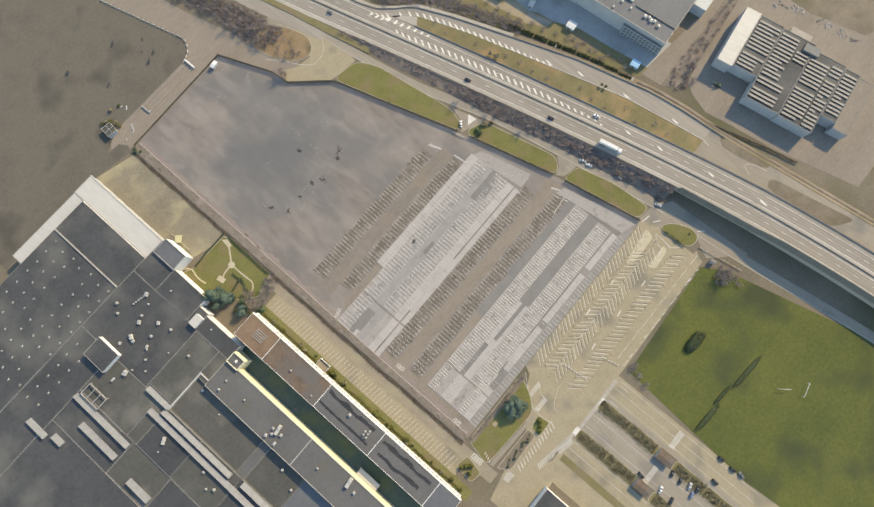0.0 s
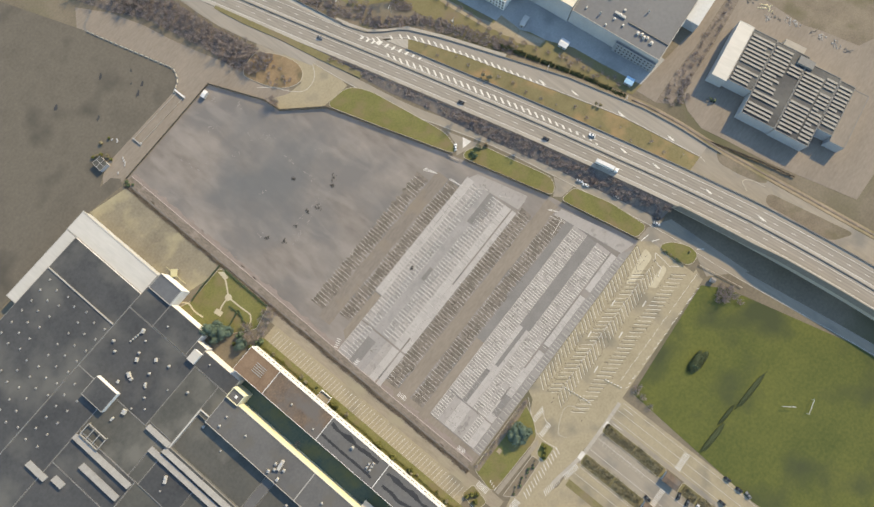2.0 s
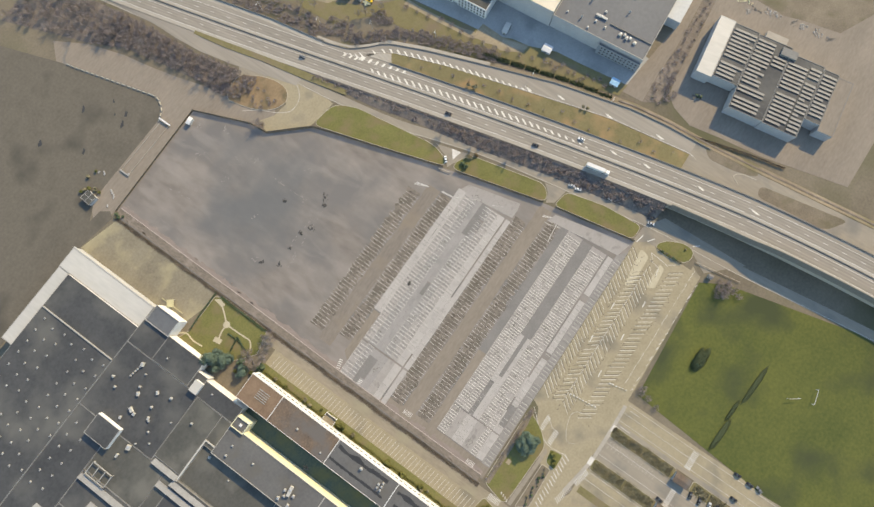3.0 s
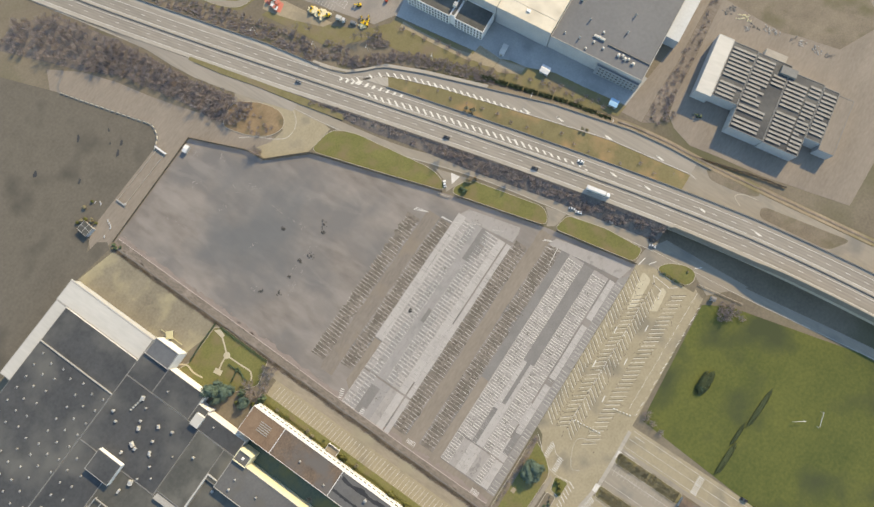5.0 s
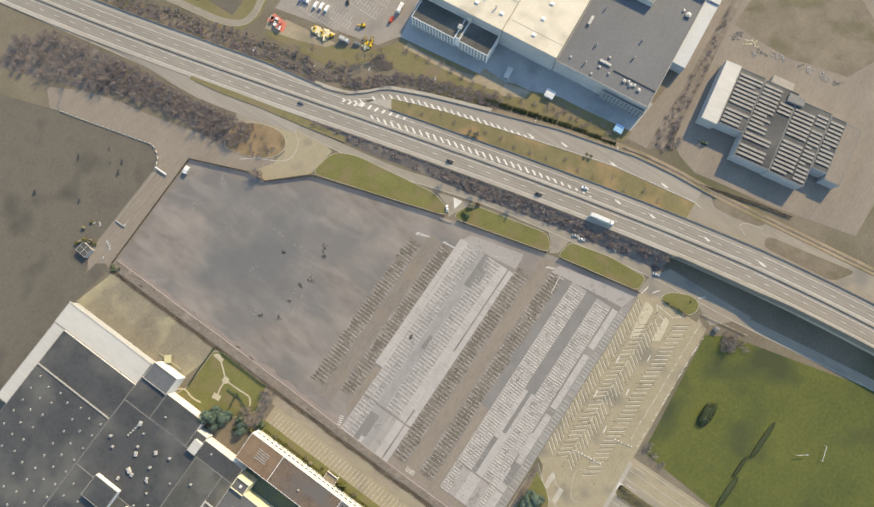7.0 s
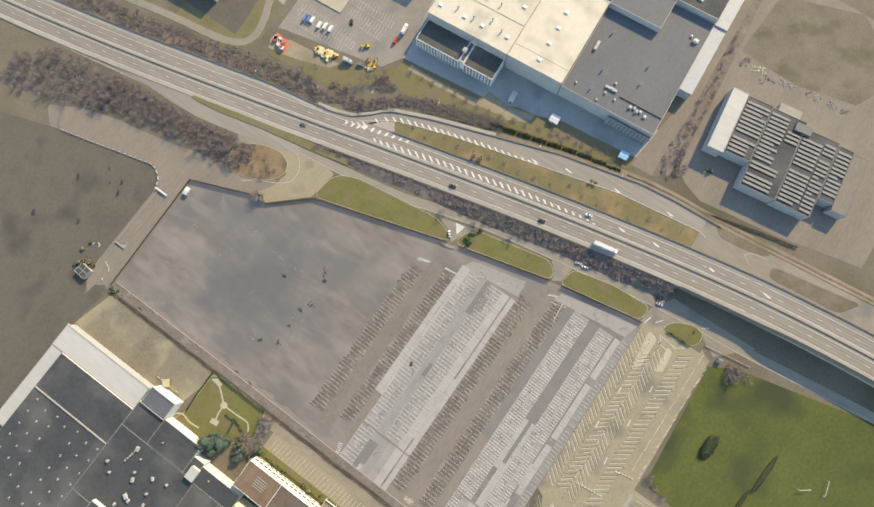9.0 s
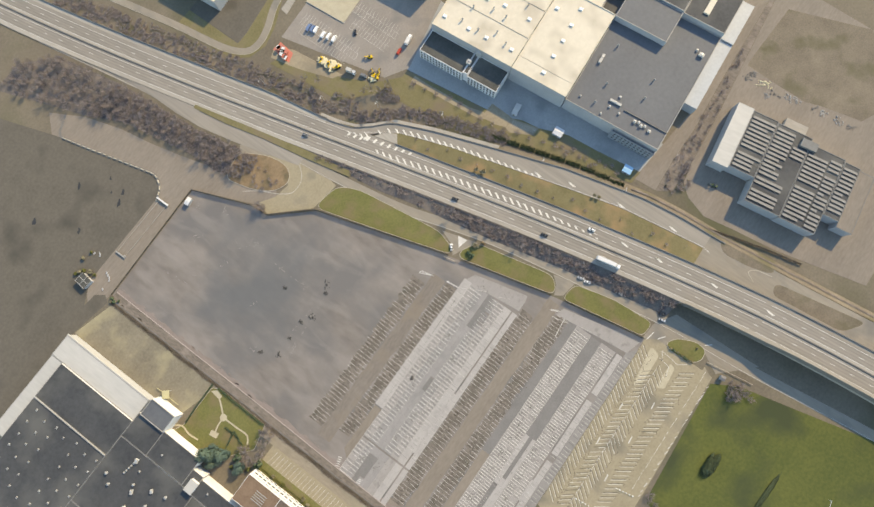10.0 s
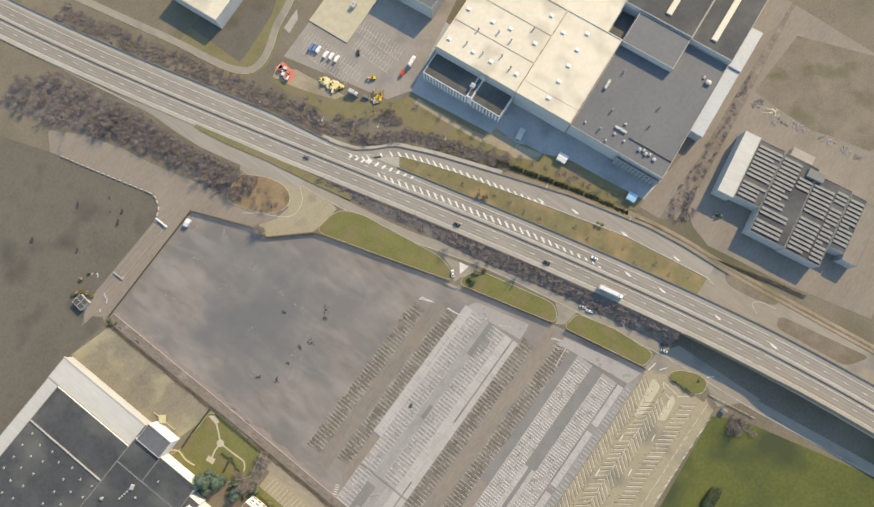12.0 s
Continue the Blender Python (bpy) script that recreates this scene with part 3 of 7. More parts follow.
for y, x0, x1 in ((55.8, -39, 105), (39.2, -12, 106), (50.8, -12, 79), (60.8, -39, 105), (58.4, -12, 60), (53.4, 20, 104), (36.6, -10, 100), (44.5, -12, 79), (34.0, -12, 106), (41.8, 0, 78),
                  (-17.3, -32, 122), (-11.5, -32, 122), (-14.4, -32, 122), (-19.8, -12, 122), (-22.2, 12, 122), (-30.3, 16, 121), (-33.3, -12, 121), (-36.6, -32, 121), (-38.8, -32, 121), (-40.9, -12, 26)):
    x = x0
    while x < x1:
        n = min(x1, x + rng.uniform(12, 40))
        stripe(faint, (x, y), (n, y), 0.13, 0.137)
        x = n + rng.choice((0.0, 0.0, 1.5, 5.0))
part("end_markings", bm, M_PAINT, marks)
bm = bmesh.new()
for x in range(8, 92, 4):
    stripe(bm, (x, along([(8, 62.6), (44, 62.6), (69, 62.9), (92, 63.2)], x)), (x + rng.uniform(2.6, 4.3), along([(8, 62.6), (44, 62.6), (69, 62.9), (92, 63.2)], x + 4)), rng.uniform(0.2, 0.5) if x > 56 else 0.16, 0.138)
part("moss_lines", bm, M_SLABDIRT, marks, "dark seam along the concrete edge")
part("long_lines", faint, M_PAINT_OLD, marks)

weed = random.Random(41)
bm = bmesh.new()
for k, (x, y) in enumerate([(x + weed.uniform(-2, 2), y) for y, step in ((-15.8, 11), (-33.8, 17.5), (42, 21), (53.5, 19)) for x in range(-26, 118, int(step))]):
    for j in range(9):
        ragged(bm, x + weed.gauss(0, 1.5), y + weed.gauss(0, 1.0), weed.uniform(0.2, 0.8), weed.uniform(0.2, 0.5), 0.139 + 0.0004 * j, weed, 8)
for j in range(150):
    ragged(bm, weed.uniform(-30, 120), weed.choice((-15.8, -33.8, -21, -28, 36, 42, 53.5, 58)) + weed.gauss(0, 1.6), weed.uniform(0.15, 0.6), weed.uniform(0.15, 0.45), 0.1425 + 0.0002 * (j % 8), weed, 7)
part("weed_tuft", bm, M_WEED, marks, "dark weeds in the slab joints")

scuff = random.Random(17)
bm = bmesh.new()
for x, y in ((40.2, 244.4), (23.8, 229.7), (44, 195.5), (46.3, 227), (10, 170), (-12, 152), (2, 132), (40, 150), (18, 205), (58, 160)):
    for i in range(5):
        a, d = scuff.uniform(0, 3.1), scuff.uniform(0.5, 2.2)
        px, py = x + scuff.gauss(0, 1.6), y + scuff.gauss(0, 1.6)
        stripe(bm, (px, py), (px + d * math.cos(a), py + d * math.sin(a)), scuff.uniform(0.2, 0.5), 0.056 + 0.0004 * i)
for i in range(4):
    x, y = scuff.uniform(-30, 70), scuff.uniform(105, 235)
    if not (x < 44 or y < 190):
        continue
    a = scuff.choice((0, 1.57, 1.3, -0.4, -1.2)) + scuff.uniform(-0.2, 0.2)
    d = scuff.uniform(2, 9)
    stripe(bm, (x, y), (x + d * math.cos(a), y + d * math.sin(a)), scuff.uniform(0.15, 0.3), 0.06 + i * 0.0002)
for k, (a, b) in enumerate((((-2, 138.6), (30.8, 137.6)), ((33.3, 202.6), (45.8, 190.4)), ((39.3, 181.3), (39.4, 148.2)), ((-7.7, 236.4), (-5.5, 215.4)), ((-5, 130.8), (41.5, 135.2)))):
    a, b = Vector(a), Vector(b)
    lead = math.atan2((b - a).y, (b - a).x)
    for j in range(int((b - a).length / 2.2)):
        p = a.lerp(b, scuff.random())
        ragged(bm, p.x + scuff.gauss(0, 0.5), p.y + scuff.gauss(0, 0.5), scuff.uniform(0.3, 1.5), scuff.uniform(0.08, 0.24), 0.0565 + 0.0003 * (j % 9), scuff, 9, lead + scuff.uniform(-0.3, 0.3))
part("scuff_marks", bm, M_SCUFF, marks, "pale scuffs on the tarmac")
# herringbone car park
HERRING = [(18, -52), (142, -51.5), (147, -58), (147, -92), (62, -92.5), (20, -92.5), (14, -80), (14, -60)]
slab_of("car_park", HERRING, 0.055, M_BEIGE, "sandy beige tarmac car park with herringbone bays", "car park")
herring = tagged(new("herringbone_markings"), "worn white herringbone parking bay lines", "road marking", kind="structure")
for y0, y1, x0, x1, lean in ((-52.3, -59.3, 30, 141, -5.8), (-61.2, -67.6, 24, 125, 5.2), (-68, -74.8, 28, 134, -5.6), (-80.6, -89, 24, 137, 6.0)):
    part("bay_lines", ray_lines(bmesh.new(), x0, x1, 3.2, y0, y1, lean, 0.075, 0.26, rng, 0.04), M_FRESH, herring)
    # a wider dark brown line close beside each white bay line
    part("moss_lines", ray_lines(bmesh.new(), x0 + 0.75, x1, 3.2, y0, y1, lean, 0.072, 0.5, rng, 0.2), M_DARKLINE, herring)
bm = bmesh.new()
for x in range(30, 128, 6):
    stripe(bm, (x, -67.8), (x + rng.uniform(3.5, 6), -67.8), 0.22, 0.091)
for x in range(60, 146, 5):
    stripe(bm, (x, -94.4 + rng.uniform(-0.2, 0.2)), (x + rng.uniform(2, 4.8), -94.4 + rng.uniform(-0.2, 0.2)), 0.2, 0.128)
for x in range(58, 146):
    if rng.random() < 0.35:
        stripe(bm, (x, -99.6), (x + rng.uniform(0.6, 2.2), -100.2 - rng.uniform(0, 0.6)), rng.uniform(0.2, 0.4), 0.128)
for x, y in ((100, -61.8), (86, -77.6), (74, -61.5), (58, -77.8), (112, -78)):
    stripe(bm, (x, y), (x - 4.5, y - 0.4), 0.6, 0.08)
for a, b in (((138.8, -67.4), (142.4, -64.6)), ((142.4, -64.6), (141.7, -71.5)), ((141.7, -71.5), (140.6, -78)), ((137.8, -66.1), (136.2, -73.7)), ((136.2, -73.7), (130.3, -75.2)), ((141.2, -77.9), (144.4, -82.2))):
    stripe(bm, a, b, 0.28, 0.08)
part("lane_markings", bm, M_PAINT, herring)
bm = bmesh.new()
for x in range(20, 140):
    for y, k in ((-51.9, 0.9), (-67.8, 0.45)):
        if rng.random() < k:
            ragged(bm, x + rng.uniform(-0.5, 0.5), y + rng.uniform(-0.2, 0.2), rng.uniform(0.4, 1.2), rng.uniform(0.15, 0.45 if y < -60 else 0.3), 0.083 + 0.0003 * (x % 7), rng, 8)
for k in range(420):
    y = rng.choice((-59.2, -60.8, -67.8, -74.8, -81, -89)) + rng.gauss(0, 0.7)
    ragged(bm, rng.uniform(24, 138), y, rng.uniform(0.15, 0.7), rng.uniform(0.1, 0.35), 0.0855 + 0.0002 * (k % 9), rng, 7, rng.uniform(-0.9, 0.9))
part("moss_row", bm, M_CLUMP, herring, "dark moss along the bay ends")
for pts, m in (([(30, -87), (27, -78.5), (22, -76.7), (13, -79.7), (8.3, -83.5), (10, -88)], M_PAINT_OLD), ([(14.4, -54.6), (4.4, -65.8), (-0.3, -74.8), (0.8, -86.8)], M_PAINT), ([(15.8, -64.7), (10.4, -70.6), (9.8, -75.4)], M_PAINT)):
    part("lane_line", ribbon(bmesh.new(), curve_points(pts, 1.0), 0.1, -0.1, 0.02, 0.088), m, herring)
slab_of("paved_patch", rounded([(141, -57.5), (139, -64.8), (117, -65.2), (113, -61)], 2.5), 0.066, M_CREAM, "pale cream paved crossing patch", "pavement")
slab_of("paved_patch", rounded([(139, -73.2), (137.6, -77.2), (123, -78.6), (120.4, -73.6)], 1.5), 0.066, M_CREAM, "pale cream paved crossing patch", "pavement")

# access road beside the herringbone car park, crossing and bends
slab_of("road", [(150, -92), (146, -99.5), (60, -101.5), (20, -101.5), (-25, -98), (-60, -106), (-60, -86), (-32, -80), (-14, -78), (6, -62), (18, -56), (25, -92)], 0.045,
        M_BEIGE, "sandy beige access road", "road")
slab_of("road", [(-60, -105), (-25, -97), (-17, -101), (-17, -330), (-27, -330), (-27, -109), (-60, -112)], 0.044, M_BEIGE, "sandy road round the low building", "road")
slab_of("pavement", [(147, -92.2), (147, -99.3), (58, -101), (56, -96.5), (62, -93)], 0.12, M_BEIGE, "pale concrete pavement beside the field", "pavement")
cross = tagged(new("crossing_markings"), "white zebra crossing bars", "road marking", kind="structure")
bm = bmesh.new()
for i in range(8):
    stripe(bm, (14.4 - i * 1.2, -64.3), (13.9 - i * 1.2, -67.3), 0.5, 0.09)
    stripe(bm, (9.8 - i * 1.2, -73.0), (9.3 - i * 1.2, -76.2), 0.5, 0.09)
part("zebra_bars", bm, M_PAINT, cross)
bm = bmesh.new()
for i in range(14):
    stripe(bm, (1.0 - i * 2.6, -86.2), (-1.0 - i * 2.6, -90.4 + (i % 3) * 0.3), 0.42, 0.09)
for i in range(10):
    stripe(bm, (0.6 - i * 1.1, -101.6 + i * 0.25), (-0.6 - i * 1.1, -104.8 + i * 0.25), 0.45, 0.165)
    stripe(bm, (-12.4 - i * 1.3, -97.4 + i * 0.25), (-14.4 - i * 1.3, -100.6 + i * 0.25), 0.4, 0.09)
part("zebra_bars", bm, M_PAINT, cross)
bm = bmesh.new()
for i in range(9):
    stripe(bm, (-44.8, -61 - i * 0.9), (-48.8, -61 - i * 0.9), 0.4, 0.09)
for i in range(11):
    stripe(bm, (48.6 - i * 1.1, -150.8), (48.6 - i * 1.1, -154.8), 0.5, 0.115)
    stripe(bm, (21.5 - i * 1.1, -151), (21.5 - i * 1.1, -154.4), 0.5, 0.115)
for i in range(4):
    stripe(bm, (-40 - i * 0.6, -66 - i * 1.7), (-41.6 - i * 0.6, -66.6 - i * 1.7), 0.4, 0.21)
for i in range(7):
    stripe(bm, (-39.5 - i * 0.9, -84), (-39.5 - i * 0.9, -88.5), 0.4, 0.09)
part("zebra_bars", bm, M_PAINT, cross)

# concrete paving, slab by slab, goes last in the file; its dark patches lie on it
def kerbed_island(name, corners, mat, label, r=4.0, z=0.16):
    """A grass island with a ring of kerb stones."""
    outline = rounded(corners, r)
    isle = thing(name, label, "traffic island", kind="structure")
    part("turf", prism(bmesh.new(), outline, -0.2, z), mat, isle)
    pts = [Vector(p) for p in outline]
    part("kerb", ribbon(bmesh.new(), pts, 0.15, -0.15, -0.2, z + 0.02, closed=True), M_KERB, isle, "pale kerb stones")
    return isle


kerbed_island("grass_island", [(86, 178.5), (107, 175), (114, 160.5), (122.5, 99), (119, 87.5), (114, 83.5), (99.6, 131)], M_GRASS, "long mown grass island beside the local road", 7)
kerbed_island("grass_island", [(115.4, 77.5), (120, 79.5), (130.5, 73.5), (142, 21), (137.5, 14.5), (131.6, 13)], M_GRASS, "mown grass island between two gateways", 5)
kerbed_island("grass_island", [(133, 6.5), (145.8, 4.5), (152.3, -22), (154, -50), (143.2, -49.5)], M_GRASS, "mown grass island with a shrub row", 4)
kerbed_island("grass_island", [(149.5, -64.4), (155.5, -69), (160.3, -80), (159.2, -87.3), (152.6, -88.6), (147.4, -84.7), (145.6, -74), (146.3, -66)], M_GRASS, "rounded grass island at the car park entrance", 4)
kerbed_island("grass_island", [(11.5, -53.3), (5.5, -65.5), (-2, -73.6), (-40, -71.8), (-45.5, -70.6), (-41.5, -53.5)], M_GRASS, "grass plot with a conifer at the car park corner", 4)
slab_of("bare_border", [(13, -53.2), (13, -56), (2, -57.5), (-30, -57), (-41, -57), (-41, -53.9)], 0.19, M_LITTER, "brown leaf-strewn border of the grass plot", "verge", 0.1)
slab_of("paved_square", [(-24.6, -61), (-24.4, -58.4), (-21.4, -58.6), (-21.6, -61.2)], 0.2, M_TAN, "small pale paved square on the grass", "pavement", 0.1)
slab_of("footpath", [(-44, -75), (-44, -72.6), (-40, -72.4), (-2.4, -74.4), (-4, -76.6)], 0.1, M_ROAD, "narrow grey footpath across the grass plot", "path", 0.1)
kerbed_island("planted_bed", [(-1.5, -77), (0, -85.6), (-10.8, -85.8), (-9.9, -79)], M_SHRUB, "small yellow-green planted bed", 1.5)
kerbed_island("planted_bed", [(-12, -77.6), (-12, -83.6), (-38, -84.6), (-43, -77.4)], M_LITTER, "bare planted bed with low bushes", 1.5)
kerbed_island("planted_bed", [(-58, -57), (-49, -59), (-52, -72), (-60, -70)], M_STRIP, "olive shrub bed at the junction", 2)

# playing field and the car parks south of it
FIELD = [(143, -100.5), (152, -116), (172, -200), (178, -330), (60, -330), (50.5, -200), (58, -105)]
slab_of("field", FIELD, 0.06, M_FIELD, "wide green playing field with darker patches", "lawn")
slab_of("road", [(51.5, -101), (53.5, -330), (36.5, -330), (36.5, -101)], 0.05, M_BEIGE, "straight sandy tarmac road between hedges", "road")
slab_of("pavement", [(36.6, -103.6), (36.6, -330), (33.8, -330), (33.8, -103.6)], 0.075, M_ROAD, "pale pavement along a hedge", "pavement")
slab_of("car_park", [(26.3, -103.6), (26.3, -330), (10.1, -330), (10.1, -103.6)], 0.05, M_ROAD, "grey tarmac car park lane", "car park")
slab_of("road", [(2.3, -101), (2.3, -330), (-18, -330), (-18, -101)], 0.048, M_BEIGE, "sandy tarmac road", "road")
slab_of("verge", [(-9, -104), (-9, -330), (-13.5, -330), (-13.5, -104)], 0.09, M_STRIP, "yellow dry grass verge", "verge")
for x0, x1 in ((26.4, 33.7), (2.4, 10)):
    for y0, y1 in ((-103, -148), (-160, -240)):
        kerbed_island("hedge_bed", [(x0, y0), (x1, y0), (x1, y1), (x0, y1)], M_STRIP, "planted bed of bare brown hedging", 2)
bm = bmesh.new()
for x in (49.5, 43.8, 38.2, 13.5, 22, -4, 1):
    stripe(bm, (x, -104), (x, -210), 0.25, 0.11)
for x in (35.2, 47):
    stripe(bm, (x, -106), (x, -113), 0.4, 0.11)
for i in range(14):
    stripe(bm, (24, -106 - i * 2.5), (19.5, -106 - i * 2.5), 0.14, 0.11)
part("lane_lines", bm, M_PAINT_OLD, cross)

# west strip: bays along the wing, gravel road and its lines
slab_of("road", [(-52.8, 118), (-52.8, -80), (-45, -80), (-45, 118)], 0.05, M_SERVICE, "sandy brown service road along the fence", "road")
slab_of("car_park", [(-63.6, 104), (-63.6, -60), (-52.5, -60), (-52.5, 104)], 0.06, M_BEIGE, "sandy parking strip with slanting bay lines", "car park")
slab_of("verge", [(-71, 106), (-71, -75), (-63.4, -75), (-63.4, 106)], 0.10, M_VERGE, "olive grass verge below the office wing", "verge")
bm = bmesh.new()
y = 100.0
while y > -56:
    stripe(bm, (-63, y), (-54, y - 1.2), 0.28, 0.085)
    y -= 2.75
part("bay_lines", bm, M_PAINT_OLD, marks)
slab_of("yard", [(-75, 256), (-46, 248), (-44, 112), (-52, 112), (-52, 158), (-84, 168), (-75, 186)], 0.055, M_DUST, "sandy yard with worn tracks", "yard")
kerbed_island("lawn", [(-83.5, 162), (-76, 158.6), (-48, 158.6), (-45, 152), (-45.6, 116), (-62, 112), (-83, 130)], M_GRASS, "garden lawn beside the works building", 1.5)

garden = tagged(new("garden_path"), "pale sandy garden path with a round meeting place", "path", kind="structure")
ring = [(-58.2 + 2.3 * math.cos(a * math.pi / 8), 140.6 + 2.3 * math.sin(a * math.pi / 8)) for a in range(16)]
part("paved_circle", prism(bmesh.new(), ring, 0, 0.2), M_CREAM, garden)
for pts in ([(-58.2, 140.6), (-53, 147), (-48, 154)], [(-58.2, 140.6), (-58, 130), (-57.8, 121), (-62.4, 117.4)], [(-58.2, 140.6), (-64, 140.4), (-68, 139.2)], [(-84, 164.4), (-81, 163.6), (-77.9, 158.9), (-79.2, 152.3), (-78.5, 145.1)]):
    part("path_strip", ribbon(bmesh.new(), curve_points(pts, 2), 0.5, -0.5, 0, 0.19), M_CREAM, garden)
part("paved_circle", prism(bmesh.new(), [(-71.9, 141.5), (-68.4, 141.9), (-67.6, 136.6), (-71, 136.2)], 0, 0.192), M_CREAM, garden)
part("paved_circle", prism(bmesh.new(), [(-50, 157.8), (-47.2, 154.6), (-48.6, 149.5), (-51.1, 150.3), (-50.6, 154)], 0, 0.192), M_CREAM, garden)

# north-west yard with its walled track, and the track along the fence
slab_of("yard", [(-60, 262), (-43, 271), (27, 271.3), (33.4, 275), (37.6, 281.2), (38.2, 286), (35.8, 296), (30.7, 316), (25.3, 337), (21, 357), (0, 420), (-40, 560), (-260, 560), (-260, 262)], 0.04, M_YARD, "dark grey-brown tarmac yard", "yard")
slab_of("yard", [(-60, 257), (-43, 253.4), (46, 256.5), (62.4, 216), (64, 203), (76, 204), (86, 212), (72, 246), (65, 262), (60, 280), (55, 302), (51, 325), (43, 352), (30, 376), (18, 362), (-43, 275)], 0.03, M_LANE, "sandy turning area outside the car park", "yard")
barrier_base = tagged(part("barrier_base", ribbon(bmesh.new(), curve_points([(26.8, 270.9), (34.0, 274.6), (38.4, 281), (39, 286), (36.5, 296), (31.4, 316), (26, 337), (21.5, 357), (24, 360), (31.5, 363)], 2.0), 0.9, -0.9, 0.0, 0.12), M_RAIL), "dark strip under the concrete barrier row", "kerb", kind="structure")
slab_of("road", [(28, 262.5), (28, 268.8), (-16.5, 269), (-16.5, 262.8)], 0.07, M_LANE, "short sandy track between low walls", "road")
slab_of("road", [(-47, 251.5), (-44, 256), (-48, 262), (-100, 268), (-160, 262), (-160, 256), (-78, 257)], 0.05, M_YARD, "dark yard track behind the hall", "road")

# ---- motorway corridor ----
def smooth(t):
    t = min(1.0, max(0.0, t))
    return t * t * (3 - 2 * t)


def median(y):
    return 3.678e-7 * y ** 3 - 2.24e-4 * y ** 2 - 0.20304 * y + 177.5


def deck_z(y):
    return along([(520, 0.4), (230, 0.45), (100, 1.6), (0, 3.4), (-60, 5.8), (-100, 7.8), (-330, 8.6)], y)


def ramp_z(y):
    return 0.5 + 2.5 * min(1.0, max(0.0, (190 - y) / 240))


def off(d, dz=0.0):
    return lambda y: (median(y) + d, deck_z(y) + dz)


NORTH_EDGE = [(560, 15.5), (310, 16.8), (253, 16.6), (216, 13.4), (150, 13.6), (-400, 13.8)]
RAMP_N = [(216.5, 139.6), (205, 142.2), (191.7, 146.4), (179.6, 156.5), (171.3, 165.5), (145, 176.6), (129.6, 182), (90, 195.5), (54, 207.5), (-1, 220.5), (-27, 223.5), (-51, 224.5), (-70, 226), (-400, 262)]
RAMP_S = [(195, 142.5), (180, 150), (164, 162), (125, 175.6), (85, 186.2), (46, 196.6), (8, 206.4), (-50, 214.6), (-60, 212), (-75, 212), (-400, 226)]
north_x = lambda y: median(y) + along(NORTH_EDGE, y)
YS = span(520, -330, 10)

motorway = tagged(new("motorway"), "dual carriageway motorway on a low embankment", "road", kind="structure")
part("south_carriageway", loft(bmesh.new(), YS, off(-13.4), off(-0.5), 0.6), M_MOTORWAY, motorway, "grey-brown worn tarmac")
part("north_carriageway", loft(bmesh.new(), YS, off(0.5), lambda y: (north_x(y), deck_z(y)), 0.6), M_MOTORWAY, motorway, "grey-brown worn tarmac")
part("shoulder", loft(bmesh.new(), YS, off(-13.4, 0.02), off(-10.6, 0.02), 0.02), M_SHOULDER, motorway, "pale concrete shoulder")
part("shoulder", loft(bmesh.new(), YS, off(0.6, 0.02), off(2.3, 0.02), 0.02), M_SHOULDER, motorway, "pale concrete shoulder")
part("shoulder", loft(bmesh.new(), [y for y in YS if y > 206], lambda y: (north_x(y) - 3.2, deck_z(y) + 0.02), lambda y: (north_x(y), deck_z(y) + 0.02), 0.02), M_SHOULDER, motorway, "pale concrete shoulder")
for d in (-9.4, -7.3, -5.2, -3.3, 3.3, 5.2, 7.3, 9.2):
    part("wheel_track", loft(bmesh.new(), YS, off(d - 0.42, 0.016), off(d + 0.42, 0.016), 0.01), M_TRACK, motorway, "darker polished wheel track")
part("median_strip", loft(bmesh.new(), YS, off(-0.5, -0.02), off(0.5, -0.02), 0.6), M_LITTER, motorway)
part("median_barrier", loft(bmesh.new(), YS, off(-0.3, 0.5), off(0.3, 0.5), 0.6), M_RAIL, motorway, "weathered dark concrete barrier")
part("parapet", loft(bmesh.new(), [y for y in YS if y < 200], off(-13.7, 0.75), off(-13.4, 0.75), 0.35), M_RAIL, motorway, "dark edge barrier")
part("parapet", loft(bmesh.new(), [y for y in YS if y < 165], lambda y: (north_x(y), deck_z(y) + 0.7), lambda y: (north_x(y) + 0.45, deck_z(y) + 0.7), 0.5), M_RAIL, motorway, "dark edge barrier")
part("parapet", loft(bmesh.new(), [y for y in YS if y > 206], lambda y: (north_x(y), deck_z(y) + 0.8), lambda y: (north_x(y) + 0.4, deck_z(y) + 0.8), 1.2), M_RAIL, motorway, "dark edge barrier")
WALL_TOP = [(-56, 9.6), (-110, 9.8), (-126, 12.6), (-330, 13.2)]
part("noise_wall", loft(bmesh.new(), span(-57, -330, 9), lambda y: (median(y) - 14.0, along(WALL_TOP, y)), lambda y: (median(y) - 13.75, along(WALL_TOP, y)), 7.5), M_RAIL, motorway, "tall dark noise wall")
